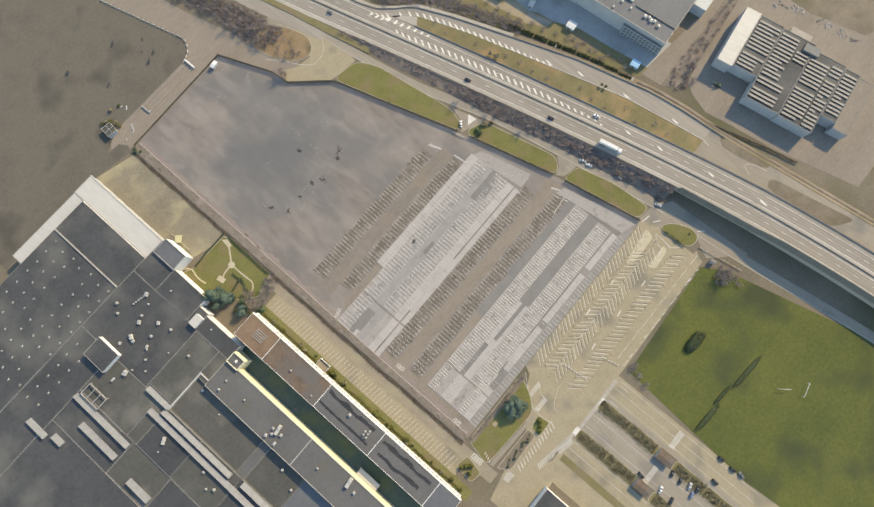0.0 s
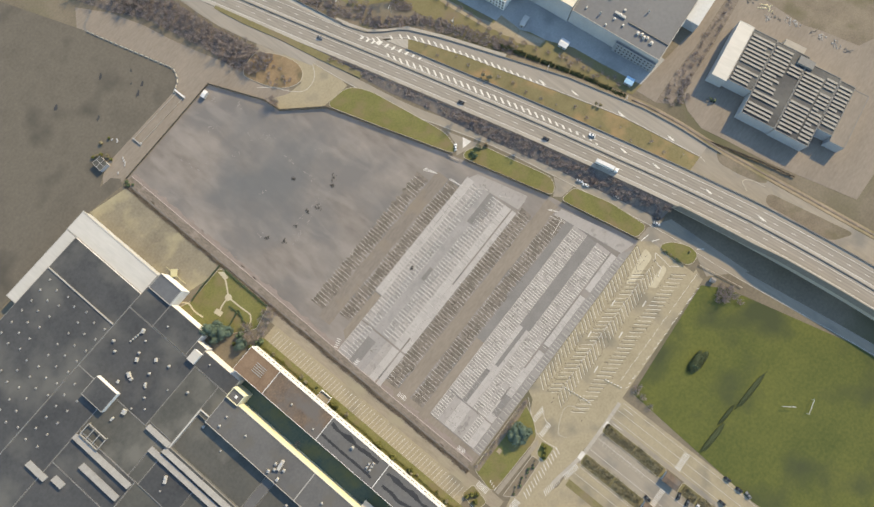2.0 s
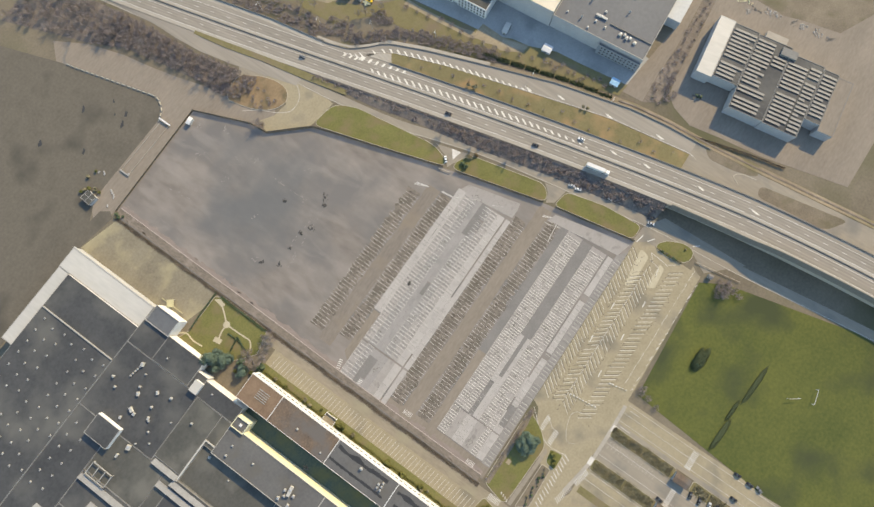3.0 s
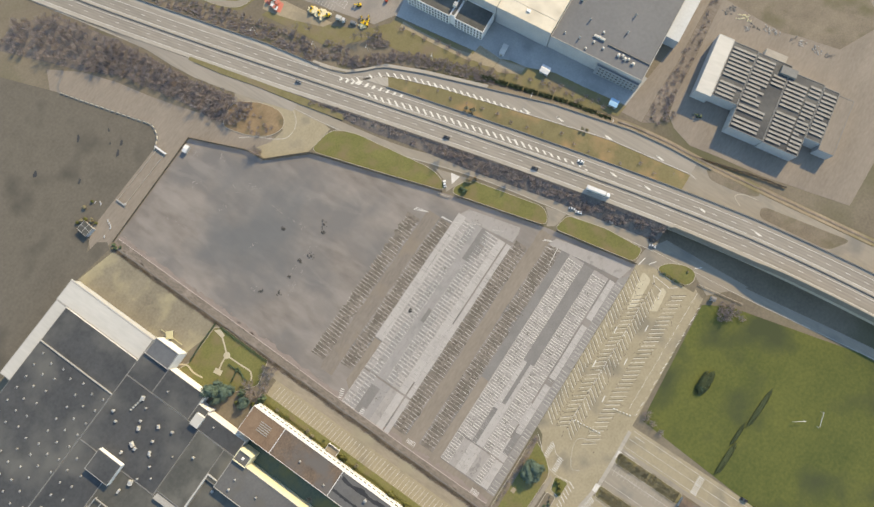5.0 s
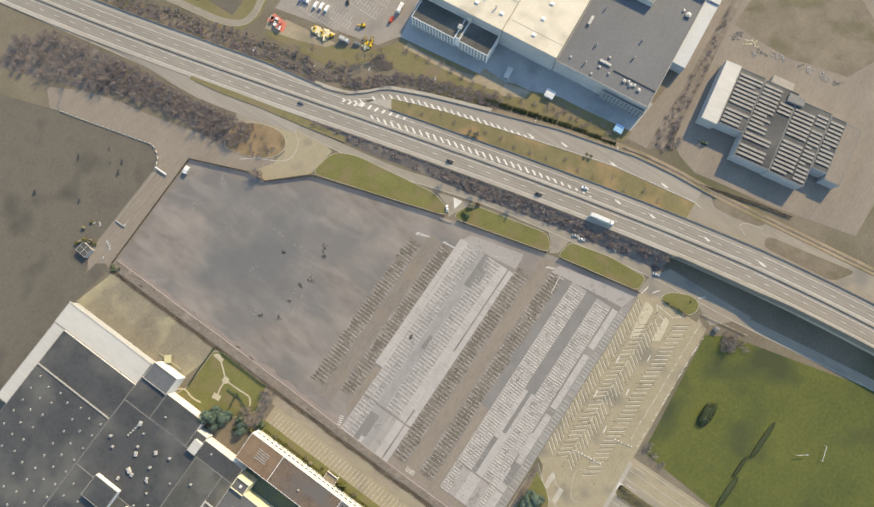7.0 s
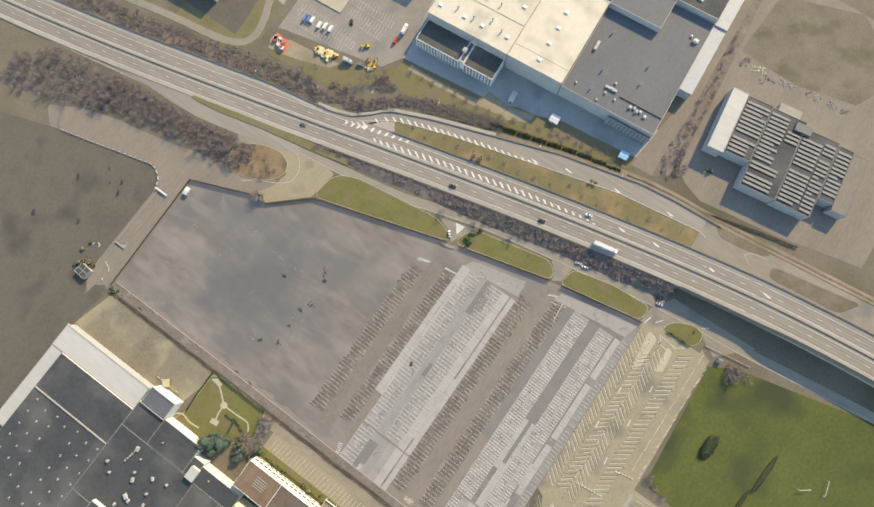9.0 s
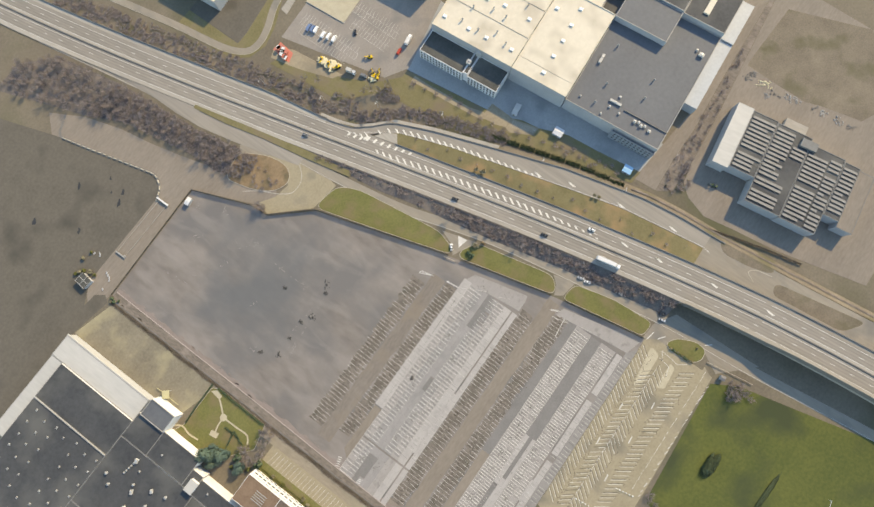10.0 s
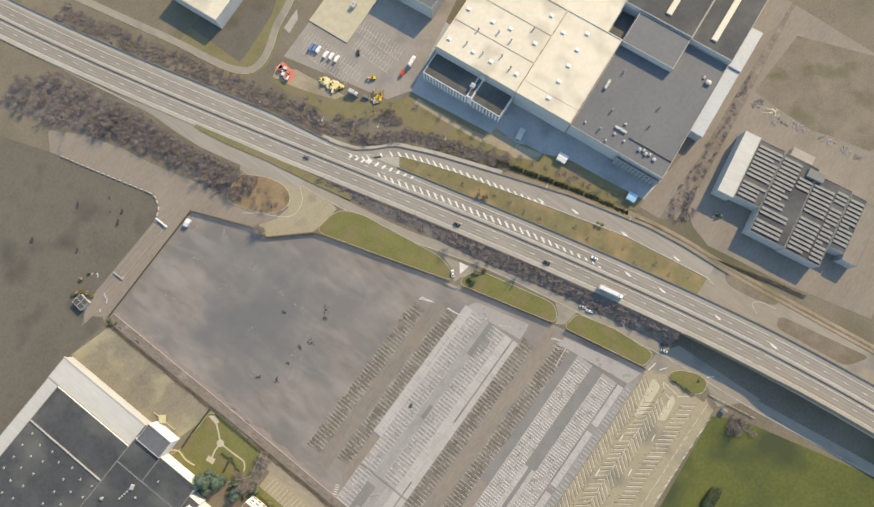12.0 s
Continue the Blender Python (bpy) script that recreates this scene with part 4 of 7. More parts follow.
part("retaining_wall", loft(bmesh.new(), span(-55, -330, 10), lambda y: (median(y) - 13.5, deck_z(y) - 0.6), lambda y: (median(y) - 12.6, deck_z(y) - 0.6), 8.0), M_SHOULDER, motorway, "concrete retaining wall")
LOCAL_N = [(520, 44), (330, 87.2), (294, 94), (254, 99.8), (206.5, 110), (195, 115.5), (150, 121), (122, 128), (99.5, 131.5), (69, 137.6), (40, 144.2), (20.6, 148.8), (-14, 155), (-55, 163.5)]
part("south_bank", loft(bmesh.new(), span(520, -55, 8), off(-13.5, -0.1), lambda y: (along(LOCAL_N, y), 0.09)), M_WOODFLOOR, motorway, "brown leaf-strewn bank")
SLIP_S = [(520, 46), (410, 69.2), (378, 75.6), (348, 79.9), (321, 82.6), (300, 82.9), (281, 84.6), (256, 89.6), (228, 97), (206, 103)]
part("slip_lane", loft(bmesh.new(), span(500, 288, 6), lambda y: (along(SLIP_S, y), 0.12), lambda y: (median(y) - 13.75, deck_z(y) + 0.03)), M_MOTORWAY, motorway, "worn merging lane")
part("north_bank", loft(bmesh.new(), [y for y in YS if y >= 190], lambda y: (north_x(y) + 0.3, deck_z(y) - 0.1), lambda y: (north_x(y) + 10, 0.01)), M_LITTER, motorway, "brown scrubby bank")
ramp_ys = span(216, -60, 6)
part("slip_road", loft(bmesh.new(), ramp_ys, lambda y: (max(along(RAMP_S, y), north_x(y) - 1) if y < 175 else north_x(y) - 1.0, ramp_z(y) + 0.03), lambda y: (along(RAMP_N, y), ramp_z(y) + 0.03), 0.4), M_MOTORWAY, motorway, "worn slip road tarmac")
part("slip_road", loft(bmesh.new(), span(-50, -330, 10), lambda y: (north_x(y) + 0.5, 3.05), lambda y: (along(RAMP_N, y), 3.05), 0.4), M_ROAD, motorway, "old cracked tarmac of the widened slip road")
part("slip_edge", loft(bmesh.new(), ramp_ys, lambda y: (along(RAMP_N, y), ramp_z(y) + 0.7), lambda y: (along(RAMP_N, y) + 0.5, ramp_z(y) + 0.7), 1.4), M_RAIL, motorway, "dark edge barrier")
part("slip_border", loft(bmesh.new(), span(216, 100, 5), lambda y: (along(RAMP_N, y) + 0.5, ramp_z(y) + 0.1), lambda y: (along(RAMP_N, y) + 3.3, ramp_z(y) + 0.1), 0.9), M_SHOULDER, motorway, "pale concrete border behind the barrier")
part("ramp_bank", loft(bmesh.new(), span(104, -330, 8), lambda y: (along(RAMP_N, y) + 0.4, (ramp_z(y) if y > -60 else 3.0) - 0.05), lambda y: (along(RAMP_N, y) + 7, 0.02)), M_LITTER, motorway, "brown scrubby bank")
part("grass_wedge", loft(bmesh.new(), span(168, -50, 6), lambda y: (north_x(y) + 0.45, deck_z(y) * 0.5 + ramp_z(y) * 0.5), lambda y: (max(along(RAMP_S, y) - 0.2, north_x(y) + 0.5), ramp_z(y) + 0.08)), M_WEDGE, motorway, "yellow and rust dry grass wedge between the roads")
part("paved_tip", prism(bmesh.new(), [(150.5, 175.5), (156.5, 171), (161.3, 163.3), (155, 158.6)], 0.2, 1.08), M_SHOULDER, motorway, "pale concrete tip of the grass wedge")
part("pale_track", loft(bmesh.new(), span(10, -330, 10), lambda y: (along(RAMP_N, y) + 3.4, 1.85), lambda y: (along(RAMP_N, y) + 4.5, 1.83), 0.9), M_KERBDIRT, motorway, "narrow concrete track")
part("scrub_patch", prism(bmesh.new(), rounded([(219, -62), (225.5, -56), (229, -96), (225, -94), (221, -80)], 4), 2.8, 3.1), M_LITTER, motorway, "brown scrub patch")
part("grass_patch", prism(bmesh.new(), rounded([(214, -102), (222, -100), (233, -160), (219, -150)], 5), 2.8, 3.1), M_LITTER, motorway, "dry brown grass patch")
part("kerb_arc", ribbon(bmesh.new(), curve_points([(214, -88), (218, -82), (222, -86), (224, -96)], 2), 0.25, -0.25, 2.9, 3.15), M_KERB, motorway)

lines = tagged(new("motorway_markings"), "white motorway lane lines, chevrons and arrows", "road marking", kind="structure")


def follow(bm, d, y0, y1, dash=0.0, gap=0.0, width=0.25, where=median, z=deck_z, lift=0.035):
    """A lane line at d metres from a line of the plan, whole or dashed."""
    y = y0
    while y > y1:
        step = dash or 8.0
        n = max(y - step, y1)
        a, b = (where(y) + d, y, z(y) + lift), (where(n) + d, n, z(n) + lift)
        w = width / 2
        bm.faces.new([bm.verts.new(p) for p in ((a[0] - w, a[1], a[2]), (b[0] - w, b[1], b[2]), (b[0] + w, b[1], b[2]), (a[0] + w, a[1], a[2]))])
        y = n - gap
    return bm


for d, dash, gap in ((-10.5, 0, 0), (-6.2, 3.2, 9.5), (-2.4, 0, 0), (2.4, 0, 0), (6.2, 3.2, 9.5), (10.1, 0, 0)):
    part("lane_line", follow(bmesh.new(), d, 510 if d < 0 else 510, -320, dash, gap, 0.28), M_PAINT, lines)
part("lane_line", follow(bmesh.new(), 0.6, 190, -55, where=lambda y: along(RAMP_S, y), z=ramp_z, lift=0.06), M_PAINT, lines)
# chevron areas, bar by bar
bm = bmesh.new()


def slant(bm, x, y, vx, vy, z, f=1.0, thick=0.82):
    """A slanting bar along (vx, vy), its ends cut along the road."""
    d = Vector((0.27, -0.96)) * thick
    a, b = Vector((x + vx * f / 2, y + vy * f / 2)), Vector((x - vx * f / 2, y - vy * f / 2))
    f = bm.faces.new([bm.verts.new((p.x, p.y, z(p.y) + 0.08)) for p in (a + d, b + d, b - d, a - d)])
    f.normal_update()
    if f.normal.z < 0:
        f.normal_flip()


MAIN_ROW = [(168, 142.7), (158.5, 144.4), (149.7, 147), (135, 151.6), (115, 156.9), (95, 161.5), (70, 167.8), (49, 172.5), (16, 179)]
SLIP_ROW = [(174, 154.2), (170.9, 157.9), (167.3, 160.8), (163.3, 163.2), (158.4, 165.6), (154.1, 167.4), (148.9, 169.2), (143.7, 171), (100, 183.6), (60, 193.8)]
y = 167.0
while y > 9:
    f = min(1.0, (y + 6) / 66, 0.55 + (168 - y) / 30)
    slant(bm, along(MAIN_ROW, y), y, 2.5, 4.4, deck_z, f)
    y -= 5.05
y = 173.5
while y > 62:
    slant(bm, along(SLIP_ROW, y), y, 2.0, 4.2, lambda q: max(ramp_z(q), 0.75), min(1.0, (y - 44) / 60))
    y -= 4.7
for i in range(7):
    slant(bm, 146.6 + i * 1.36, 177.6 - i * 5.05, 3.8, -0.3, lambda q: deck_z(q) + 0.04, 1.0 - 0.07 * i)
for i, (x, y) in enumerate(((142.2, 190.4), (143.6, 185.9), (145.2, 181.6), (147.6, 178.8))):
    k = 0.55 + 0.15 * i
    slant(bm, x + 0.7 * k, y + 1.6 * k, 1.2, 3.6, lambda q: deck_z(q) + 0.05, k)
    slant(bm, x - 1.5 * k, y + 0.5 * k, 3.4, -0.8, lambda q: deck_z(q) + 0.05, k)
part("chevron_bars", bm, M_FRESH, lines)


def arrow(bm, x, y, z, size=0.95, lean=0.1):
    """A bent merge arrow on the road."""
    for a, b, w in (((0, 2.2), (0.05, -1.8), 1.25), ((0.1, 3.2), (0, 2.0), 0.7), ((0.1, -1.6), (0.45, -3.0), 0.6), ((0.75, 1.0), (0.05, 2.6), 0.45)):
        a, b = Vector(a) * size, Vector(b) * size
        a.x, b.x = a.x + a.y * lean, b.x + b.y * lean
        stripe(bm, (x + a.x, y + a.y), (x + b.x, y + b.y), w * size, z)
    return bm


for x, y, ramp in ((193.4, 67, 1), (200.7, 44.3, 1), (207.5, 9.5, 1), (213.8, -27.3, 1), (186, -7.1, 0), (190, -30.5, 0), (196, -68.1, 0), (201, -105, 0)):
    part("merge_arrow", arrow(bmesh.new(), x, y, (ramp_z(y) if ramp else deck_z(y)) + 0.1), M_FRESH, lines)

# local road south of the motorway, and its slip road
LOCAL = [(70, 420), (87.8, 318), (92, 283), (100.5, 240), (108, 212), (112.3, 178), (120.3, 132), (129.6, 100), (139, 66), (147, 24), (153.5, -14), (160, -55), (163, -85), (166, -120), (176, -200), (190, -330)]
local = tagged(new("local_road"), "narrow local road between grass islands and trees", "road", kind="structure")
part("carriageway", ribbon(bmesh.new(), curve_points(LOCAL, 6), 2.6, -4.2, -0.3, 0.06), M_ROAD, local)
part("edge_line", ribbon(bmesh.new(), curve_points(LOCAL, 6), -3.5, -3.75, 0.0, 0.075), M_PAINT_OLD, local)
part("turning", prism(bmesh.new(), [(112, 215), (98, 232), (93, 214), (88, 203), (76, 205), (66, 212), (63.5, 202), (85, 178.6), (107, 175.6)], -0.3, 0.055), M_BEIGE, local, "sandy tarmac turning into the car park")
part("entrance", prism(bmesh.new(), [(114, 82), (120, 87), (124, 98), (131, 73), (120, 79.5)], -0.3, 0.058), M_ROAD, local)
part("entrance", prism(bmesh.new(), [(131.5, 12), (138, 14.5), (143, 20), (146.5, 5), (135, 7)], -0.3, 0.058), M_ROAD, local)
part("entrance", prism(bmesh.new(), [(142, -50), (154, -51), (168, -60), (170, -120), (150, -100), (157, -88), (156, -70), (146, -64)], -0.3, 0.05), M_ROAD, local)
bm = bmesh.new()
for a, b in (((143, -52.6), (149.4, -54)), ((147.4, -58.4), (151.6, -61.6)), ((161.5, -85), (164.6, -88.6))):
    stripe(bm, a, b, 0.55, 0.085)
bm.faces.new([bm.verts.new((x, y, 0.085)) for x, y in ((120.8, 81.8), (128.3, 80.1), (127.3, 86.8))])
part("junction_lines", bm, M_PAINT, local)
slab_of("road", [(91, 249), (97, 238), (106, 222), (98, 213), (93, 232), (84, 243)], 0.052, M_ROAD, "pale tarmac beside the scrub mound", "road")
part("edge_line", ribbon(bmesh.new(), curve_points([(66, 226), (73.4, 216), (79, 204.5), (86, 197), (96.6, 198), (104, 206), (107, 214)], 2.0), 0.18, -0.18, 0.0, 0.09), M_PAINT_OLD, local)
SLIP_N = [(294, 93.4), (267, 97.4), (240, 103.6), (206, 109.5)]
part("slip_lane", loft(bmesh.new(), span(293, 206, 6), lambda y: (along(SLIP_S, y), 0.12), lambda y: (along(SLIP_N, y), 0.2), 0.2), M_MOTORWAY, local, "sandy tarmac of the slip lane")
slab_of("verge", [(95.6, 293.5), (101, 270), (107.2, 243), (115.4, 206), (119.4, 180), (121, 172), (117, 172), (110.2, 204), (103.6, 240), (97.2, 267), (93, 293)], 0.5, M_STRIP, "long olive-brown grass strip between the slip lane and the motorway", "verge", 0.5)
kerbed_island("scrub_mound", [(66, 242), (86, 246), (95.8, 229), (98.6, 215), (95, 206.6), (87.6, 203.6), (77.7, 209), (70.6, 222)], M_RUST, "rounded mound of dry orange-brown scrub", 6, 0.3)

# north side: works yards, roads and lawns
slab_of("yard_pad", [(206, 122.9), (218.4, 122.2), (217.9, 108.7), (217.4, 104.6), (209.4, 104.6), (206.6, 112)], 0.11, M_TAN, "sandy paved pad in front of the works", "yard")
slab_of("yard_pad", [(217.3, 104.4), (222.3, 85.3), (215.4, 85.6), (207.8, 100.1), (209, 104.4)], 0.11, M_TAN, "sandy paved pad in front of the works", "yard")
bm = bmesh.new()
for i in range(12):
    stripe(bm, (216.6 + i * 0.35, 102.6 - i * 1.45), (211.4 + i * 0.5, 101.8 - i * 1.3), 0.25, 0.114)
structure("pad_hatching", bm, M_PAINT_OLD, "faded slanting bars on the sandy pad", "road marking")
slab_of("yard_pad", [(203.9, 179), (203.7, 169.8), (205, 153.9), (206.9, 133.4), (209.7, 123.7), (207, 117), (203.6, 124.4), (200.9, 150.9), (200.1, 167.2), (199, 179)], 0.105, M_TAN, "sandy strip along the works yard", "yard")
slab_of("pavement", [(-18, -98.6), (8, -103.4), (28, -103.6), (48, -103.2), (48, -100.9), (28, -101.2), (8, -101), (-17.4, -96.2)], 0.13, M_SHOULDER, "pale pavement strip at the hedge ends", "pavement")
slab_of("crossing_pad", [(4.5, -100.2), (9.5, -100.2), (9.5, -103.2), (4.5, -103.2)], 0.16, M_PAINT, "white painted pad at the road crossing", "pavement")
slab_of("crossing_pad", [(29.5, -102), (34, -102), (34, -105.2), (29.5, -105.2)], 0.16, M_PAINT, "white painted pad at the road crossing", "pavement")
slab_of("works_yard", [(204, 190), (262, 200), (262, 60), (262, -4), (236, 10), (231.3, 45), (229.4, 66), (222, 85), (220, 98), (214, 112)], 0.05, M_YARD_SKYFILL, "works yard, pale blue-grey for skylight in its shade", "yard")
slab_of("works_lawn", [(186, 186), (203.5, 186), (214, 112), (220.3, 98), (222.3, 85), (229.7, 66), (231.6, 45), (236, 11), (226, 12), (214, 52), (201, 90), (190, 130)], 0.08, M_STRIP, "dry olive grass strip with young trees", "lawn")
slab_of("car_park", [(172, 276), (226, 279), (300, 285), (300, 206), (206, 186), (190, 196)], 0.06, M_WORKSLOT, "grey-pink tarmac works car park", "car park")
slab_of("sandy_bank", [(163, 275.5), (169.5, 262), (172, 240), (174.5, 222), (168, 226), (161, 246), (158, 257), (155, 272)], 0.098, M_TAN, "bare sandy bank below the car park", "ground")
slab_of("lawn", [(151, 270), (155, 237), (157, 212), (177, 194), (182, 178), (184, 153), (190, 135), (206, 118), (202, 151), (199, 180), (200, 184), (183, 199.5), (172, 222), (165, 264)], 0.095, M_STRIP, "dry olive grass strip above the motorway", "lawn")
lane = tagged(new("lane"), "narrow curving sandy lane round the warehouse yard", "road", kind="structure")
lane_pts = curve_points([(290, 330), (215, 302), (188, 295.5), (172, 289), (159, 286.4), (149, 289.6), (142, 303), (138, 325), (134, 350), (118, 430)], 3.0)
part("carriageway", ribbon(bmesh.new(), lane_pts, 2.5, -2.5, -0.2, 0.1), M_ROAD, lane)
part("kerb", ribbon(bmesh.new(), lane_pts, 2.75, 2.5, -0.2, 0.16), M_KERB, lane, "pale kerb")
slab_of("yard", [(150, 329), (150, 299), (160, 299), (192, 303.5), (205, 309), (182, 345), (150, 345)], 0.07, M_YARD, "grey tarmac yard beside a warehouse", "yard")
slab_of("lawn", [(138, 296), (146, 285), (160, 281), (176, 285), (200, 296), (226, 308), (214, 318), (190, 303), (160, 298.6), (149.6, 298.6), (149.6, 345), (134, 345)], 0.062, M_STRIP, "olive grass along the curving lane", "lawn")
slab_of("ramp", [(189.2, 289.9), (188.2, 283.9), (200.6, 285.8), (206.2, 291.3)], 0.09, M_SHOULDER, "pale concrete ramp at the lane", "pavement")
slab_of("lane", [(230, 12), (238, 11.5), (300, 5.5), (420, 24), (420, 6), (322, 0.6), (285, -2.5), (254, -2.6), (231, -4)], 0.06, M_LANE, "sandy access lane between works buildings", "road")
slab_of("verge", [(231, -4.3), (254, -2.9), (285, -2.8), (322, 0.3), (420, 5.7), (420, 4), (327, -7.1), (295, -10.8), (262, -13.4), (237, -13.5)], 0.07, M_KERBDIRT, "rough brown verge", "verge")
slab_of("works_yard", [(242, -90), (238, -60), (234.6, -40), (239.6, -25), (246, -17), (262, -13.7), (295, -11.1), (327, -7.4), (420, 3.7), (420, -150), (256, -150)], 0.055, M_LANE, "grey-brown yard round the workshop", "yard")


# ---- buildings ----
def block(parent, x0, x1, y0, y1, z0, z1, wall=M_WALL, roof=M_ROOF, edge=0.45, rim=0.5, cap=M_PARAPET, roof_label=""):
    """One block of a building: walls, a flat roof and its parapet."""
    part("wall", prism(bmesh.new(), [(x0, y0), (x1, y0), (x1, y1), (x0, y1)], z0, z1 - 0.02), wall, parent)
    part("roof", boxes((x0 + edge, x1 - edge, y0 + edge, y1 - edge, z1 - 0.03, z1 + 0.06)), roof, parent, roof_label)
    bm = boxes((x0, x1, y0, y0 + edge, z1 - 0.02, z1 + rim), (x0, x1, y1 - edge, y1, z1 - 0.02, z1 + rim),
               (x0, x0 + edge, y0 + edge, y1 - edge, z1 - 0.02, z1 + rim), (x1 - edge, x1, y0 + edge, y1 - edge, z1 - 0.02, z1 + rim))
    part("parapet", bm, cap, parent)


window_meshes = {}


def window_row(parent, x, ys, z, w, h, face=1):
    """Windows in a wall that looks along x (face 1: towards +x), each with a frame and a pane that share their meshes."""
    key = (round(w, 2), round(h, 2))
    store = window_meshes
    if key not in store:
        f = boxes((-0.08, 0.05, -w / 2 - 0.1, w / 2 + 0.1, -0.1, 0.0), (-0.08, 0.05, -w / 2 - 0.1, w / 2 + 0.1, h, h + 0.1),
                  (-0.08, 0.05, -w / 2 - 0.1, -w / 2, 0, h), (-0.08, 0.05, w / 2, w / 2 + 0.1, 0, h))
        store[key] = mesh_of("window", f, M_PARAPET), mesh_of("pane", boxes((-0.05, 0.025, -w / 2, w / 2, 0, h)), M_GLASS)
    for y in ys:
        win = new("window", store[key][0])
        win.parent, win.location = parent, (x, y, z)
        p = new("pane", store[key][1])
        p.parent = win


# office wing with the white front
wing = thing("office_wing", "long flat-roofed office wing with a white front", "building")
for i, (y0, y1, mat, lab) in enumerate(((79.02, 103.6, M_ROOF_RUST, "rust-brown gravel roof"), (34.82, 78.98, M_ROOF_BROWN, "weathered brown roof"), (-9.98, 34.78, M_ROOF_GREY, "grey felt roof"),
                         (-54, -10.02, M_ROOF_GREY, "grey felt roof"), (-70, -54.04, M_ROOF_MID, "slate grey roof"))):
    block(wing, -87.2, -69.7, y0, y1, 0, 11.5, M_WALL, mat, roof_label=lab, cap=M_WALL, edge=0.2, rim=0.25)
for z in (1.2, 4.9, 8.6):
    window_row(wing, -69.7, span(101, -68, 3.4), z, 2.2, 1.7)
part("front_ledge", boxes((-69.68, -68.9, -70, 103.6, 10.7, 11.0), (-69.68, -69.0, -70, 103.6, 3.6, 3.8)), M_WALL, wing, "white ledge along the front")

# works building with the yellow court wall
works = thing("works_building", "large dark-roofed works building with stepped flat roofs", "building")
block(works, -122, -101.6, 22.32, 95.5, 0, 11.5, M_WALL_YELLOW, M_ROOF_GREY, edge=0.35, rim=0.35)
block(works, -122, -101.6, -120, 22.28, 0, 11.5, M_WALL_YELLOW, M_ROOF_GREY, edge=0.35, rim=0.35)
for x0, x1, y0, y1, z, roof in ((-147.5, -122.4, 45, 102.6, 7.8, M_ROOF_OLD), (-147.5, -122.4, 38.5, 44.7, 8.4, M_ROOF_GREY), (-147.5, -122.4, 10, 38.2, 7.8, M_ROOF_OLD), (-147.5, -122.4, -120, 9.7, 7.8, M_ROOF_MID),
                                (-144.5, -102.1, 103.8, 124, 9.2, M_ROOF_OLD), (-122.1, -102.1, 95.8, 103.6, 9.2, M_ROOF_OLD), (-176, -156.3, 103.8, 112.0, 9.0, M_ROOF_OLD), (-147.6, -144.7, 103.8, 124, 9.0, M_ROOF_OLD), (-101.8, -91, 95.8, 125.6, 9.2, M_ROOF), (-100.6, -83, 134, 163.1, 9.2, M_ROOF), (-101.0, -89.5, 125.8, 133.8, 9.0, M_ROOF),
                                (-148, -101.2, 124.2, 183.5, 9.0, M_ROOF), (-100.9, -83.8, 163.3, 183.5, 9.0, M_ROOF), (-115.5, -90.4, 183.8, 244.4, 9.0, M_ROOF), (-260, -116, 183.8, 244.4, 9.2, M_ROOF),
                                (-260, -148.2, 155, 183.5, 9.0, M_ROOF), (-176, -148.2, 112.3, 154.7, 8.9, M_ROOF_OLD), (-156, -147.8, 103.8, 112.0, 9.0, M_ROOF_OLD), (-176, -147.8, 74, 103.5, 9.2, M_ROOF), (-176, -147.8, 40, 73.7, 9.0, M_ROOF_OLD),
                                (-176, -147.8, -120, 39.7, 9.0, M_ROOF), (-200, -176.3, 106, 154.7, 9.0, M_ROOF), (-200, -176.3, 73, 105.7, 8.8, M_ROOF_OLD), (-260, -200.3, -120, 154.7, 8.9, M_ROOF), (-200, -176.3, -120, 72.7, 9.0, M_ROOF)):
    block(works, x0, x1, y0, y1, 0, z, M_UPSTAND if x1 == -147.8 else M_WALL, roof, edge=0.3, rim=0.22, cap=M_UPSTAND)
block(works, -83.5, -71.8, 163.3, 182, 0, 10.2, M_WALL, M_ROOF_MID, roof_label="dark roof with white upstands", edge=0.35)
block(works, -90.2, -75.2, 183.8, 254.2, 0, 8.0, M_WALL_GREY, M_ROOF_PALE, rim=0.1, roof_label="pale sheet metal roof")
block(works, -147, -90.4, 244.7, 253.8, 0, 8.0, M_WALL_GREY, M_ROOF_PALE, rim=0.1, roof_label="pale sheet metal roof")
part("upstand", boxes((-148.4, -118.6, 102.75, 103.65, 7.6, 9.75), (-119.5, -118.7, 96.2, 102.7, 9.2, 9.75)), M_ROOF_PALE, works, "white upstand between the flat roofs")
part("gutter", boxes((-75.1, -74.4, 183.8, 254.4, 7.4, 8.1)), M_ROOF_PALE, works, "white eaves gutter")
part("roof_ridge", boxes((-116.0, -115.4, 183.9, 244.2, 9.2, 9.9)), M_PARAPET, works)
block(works, -158, -144, 150, 168, 9.0, 12.4, M_WALL, M_ROOF, rim=0.15, edge=0.3)


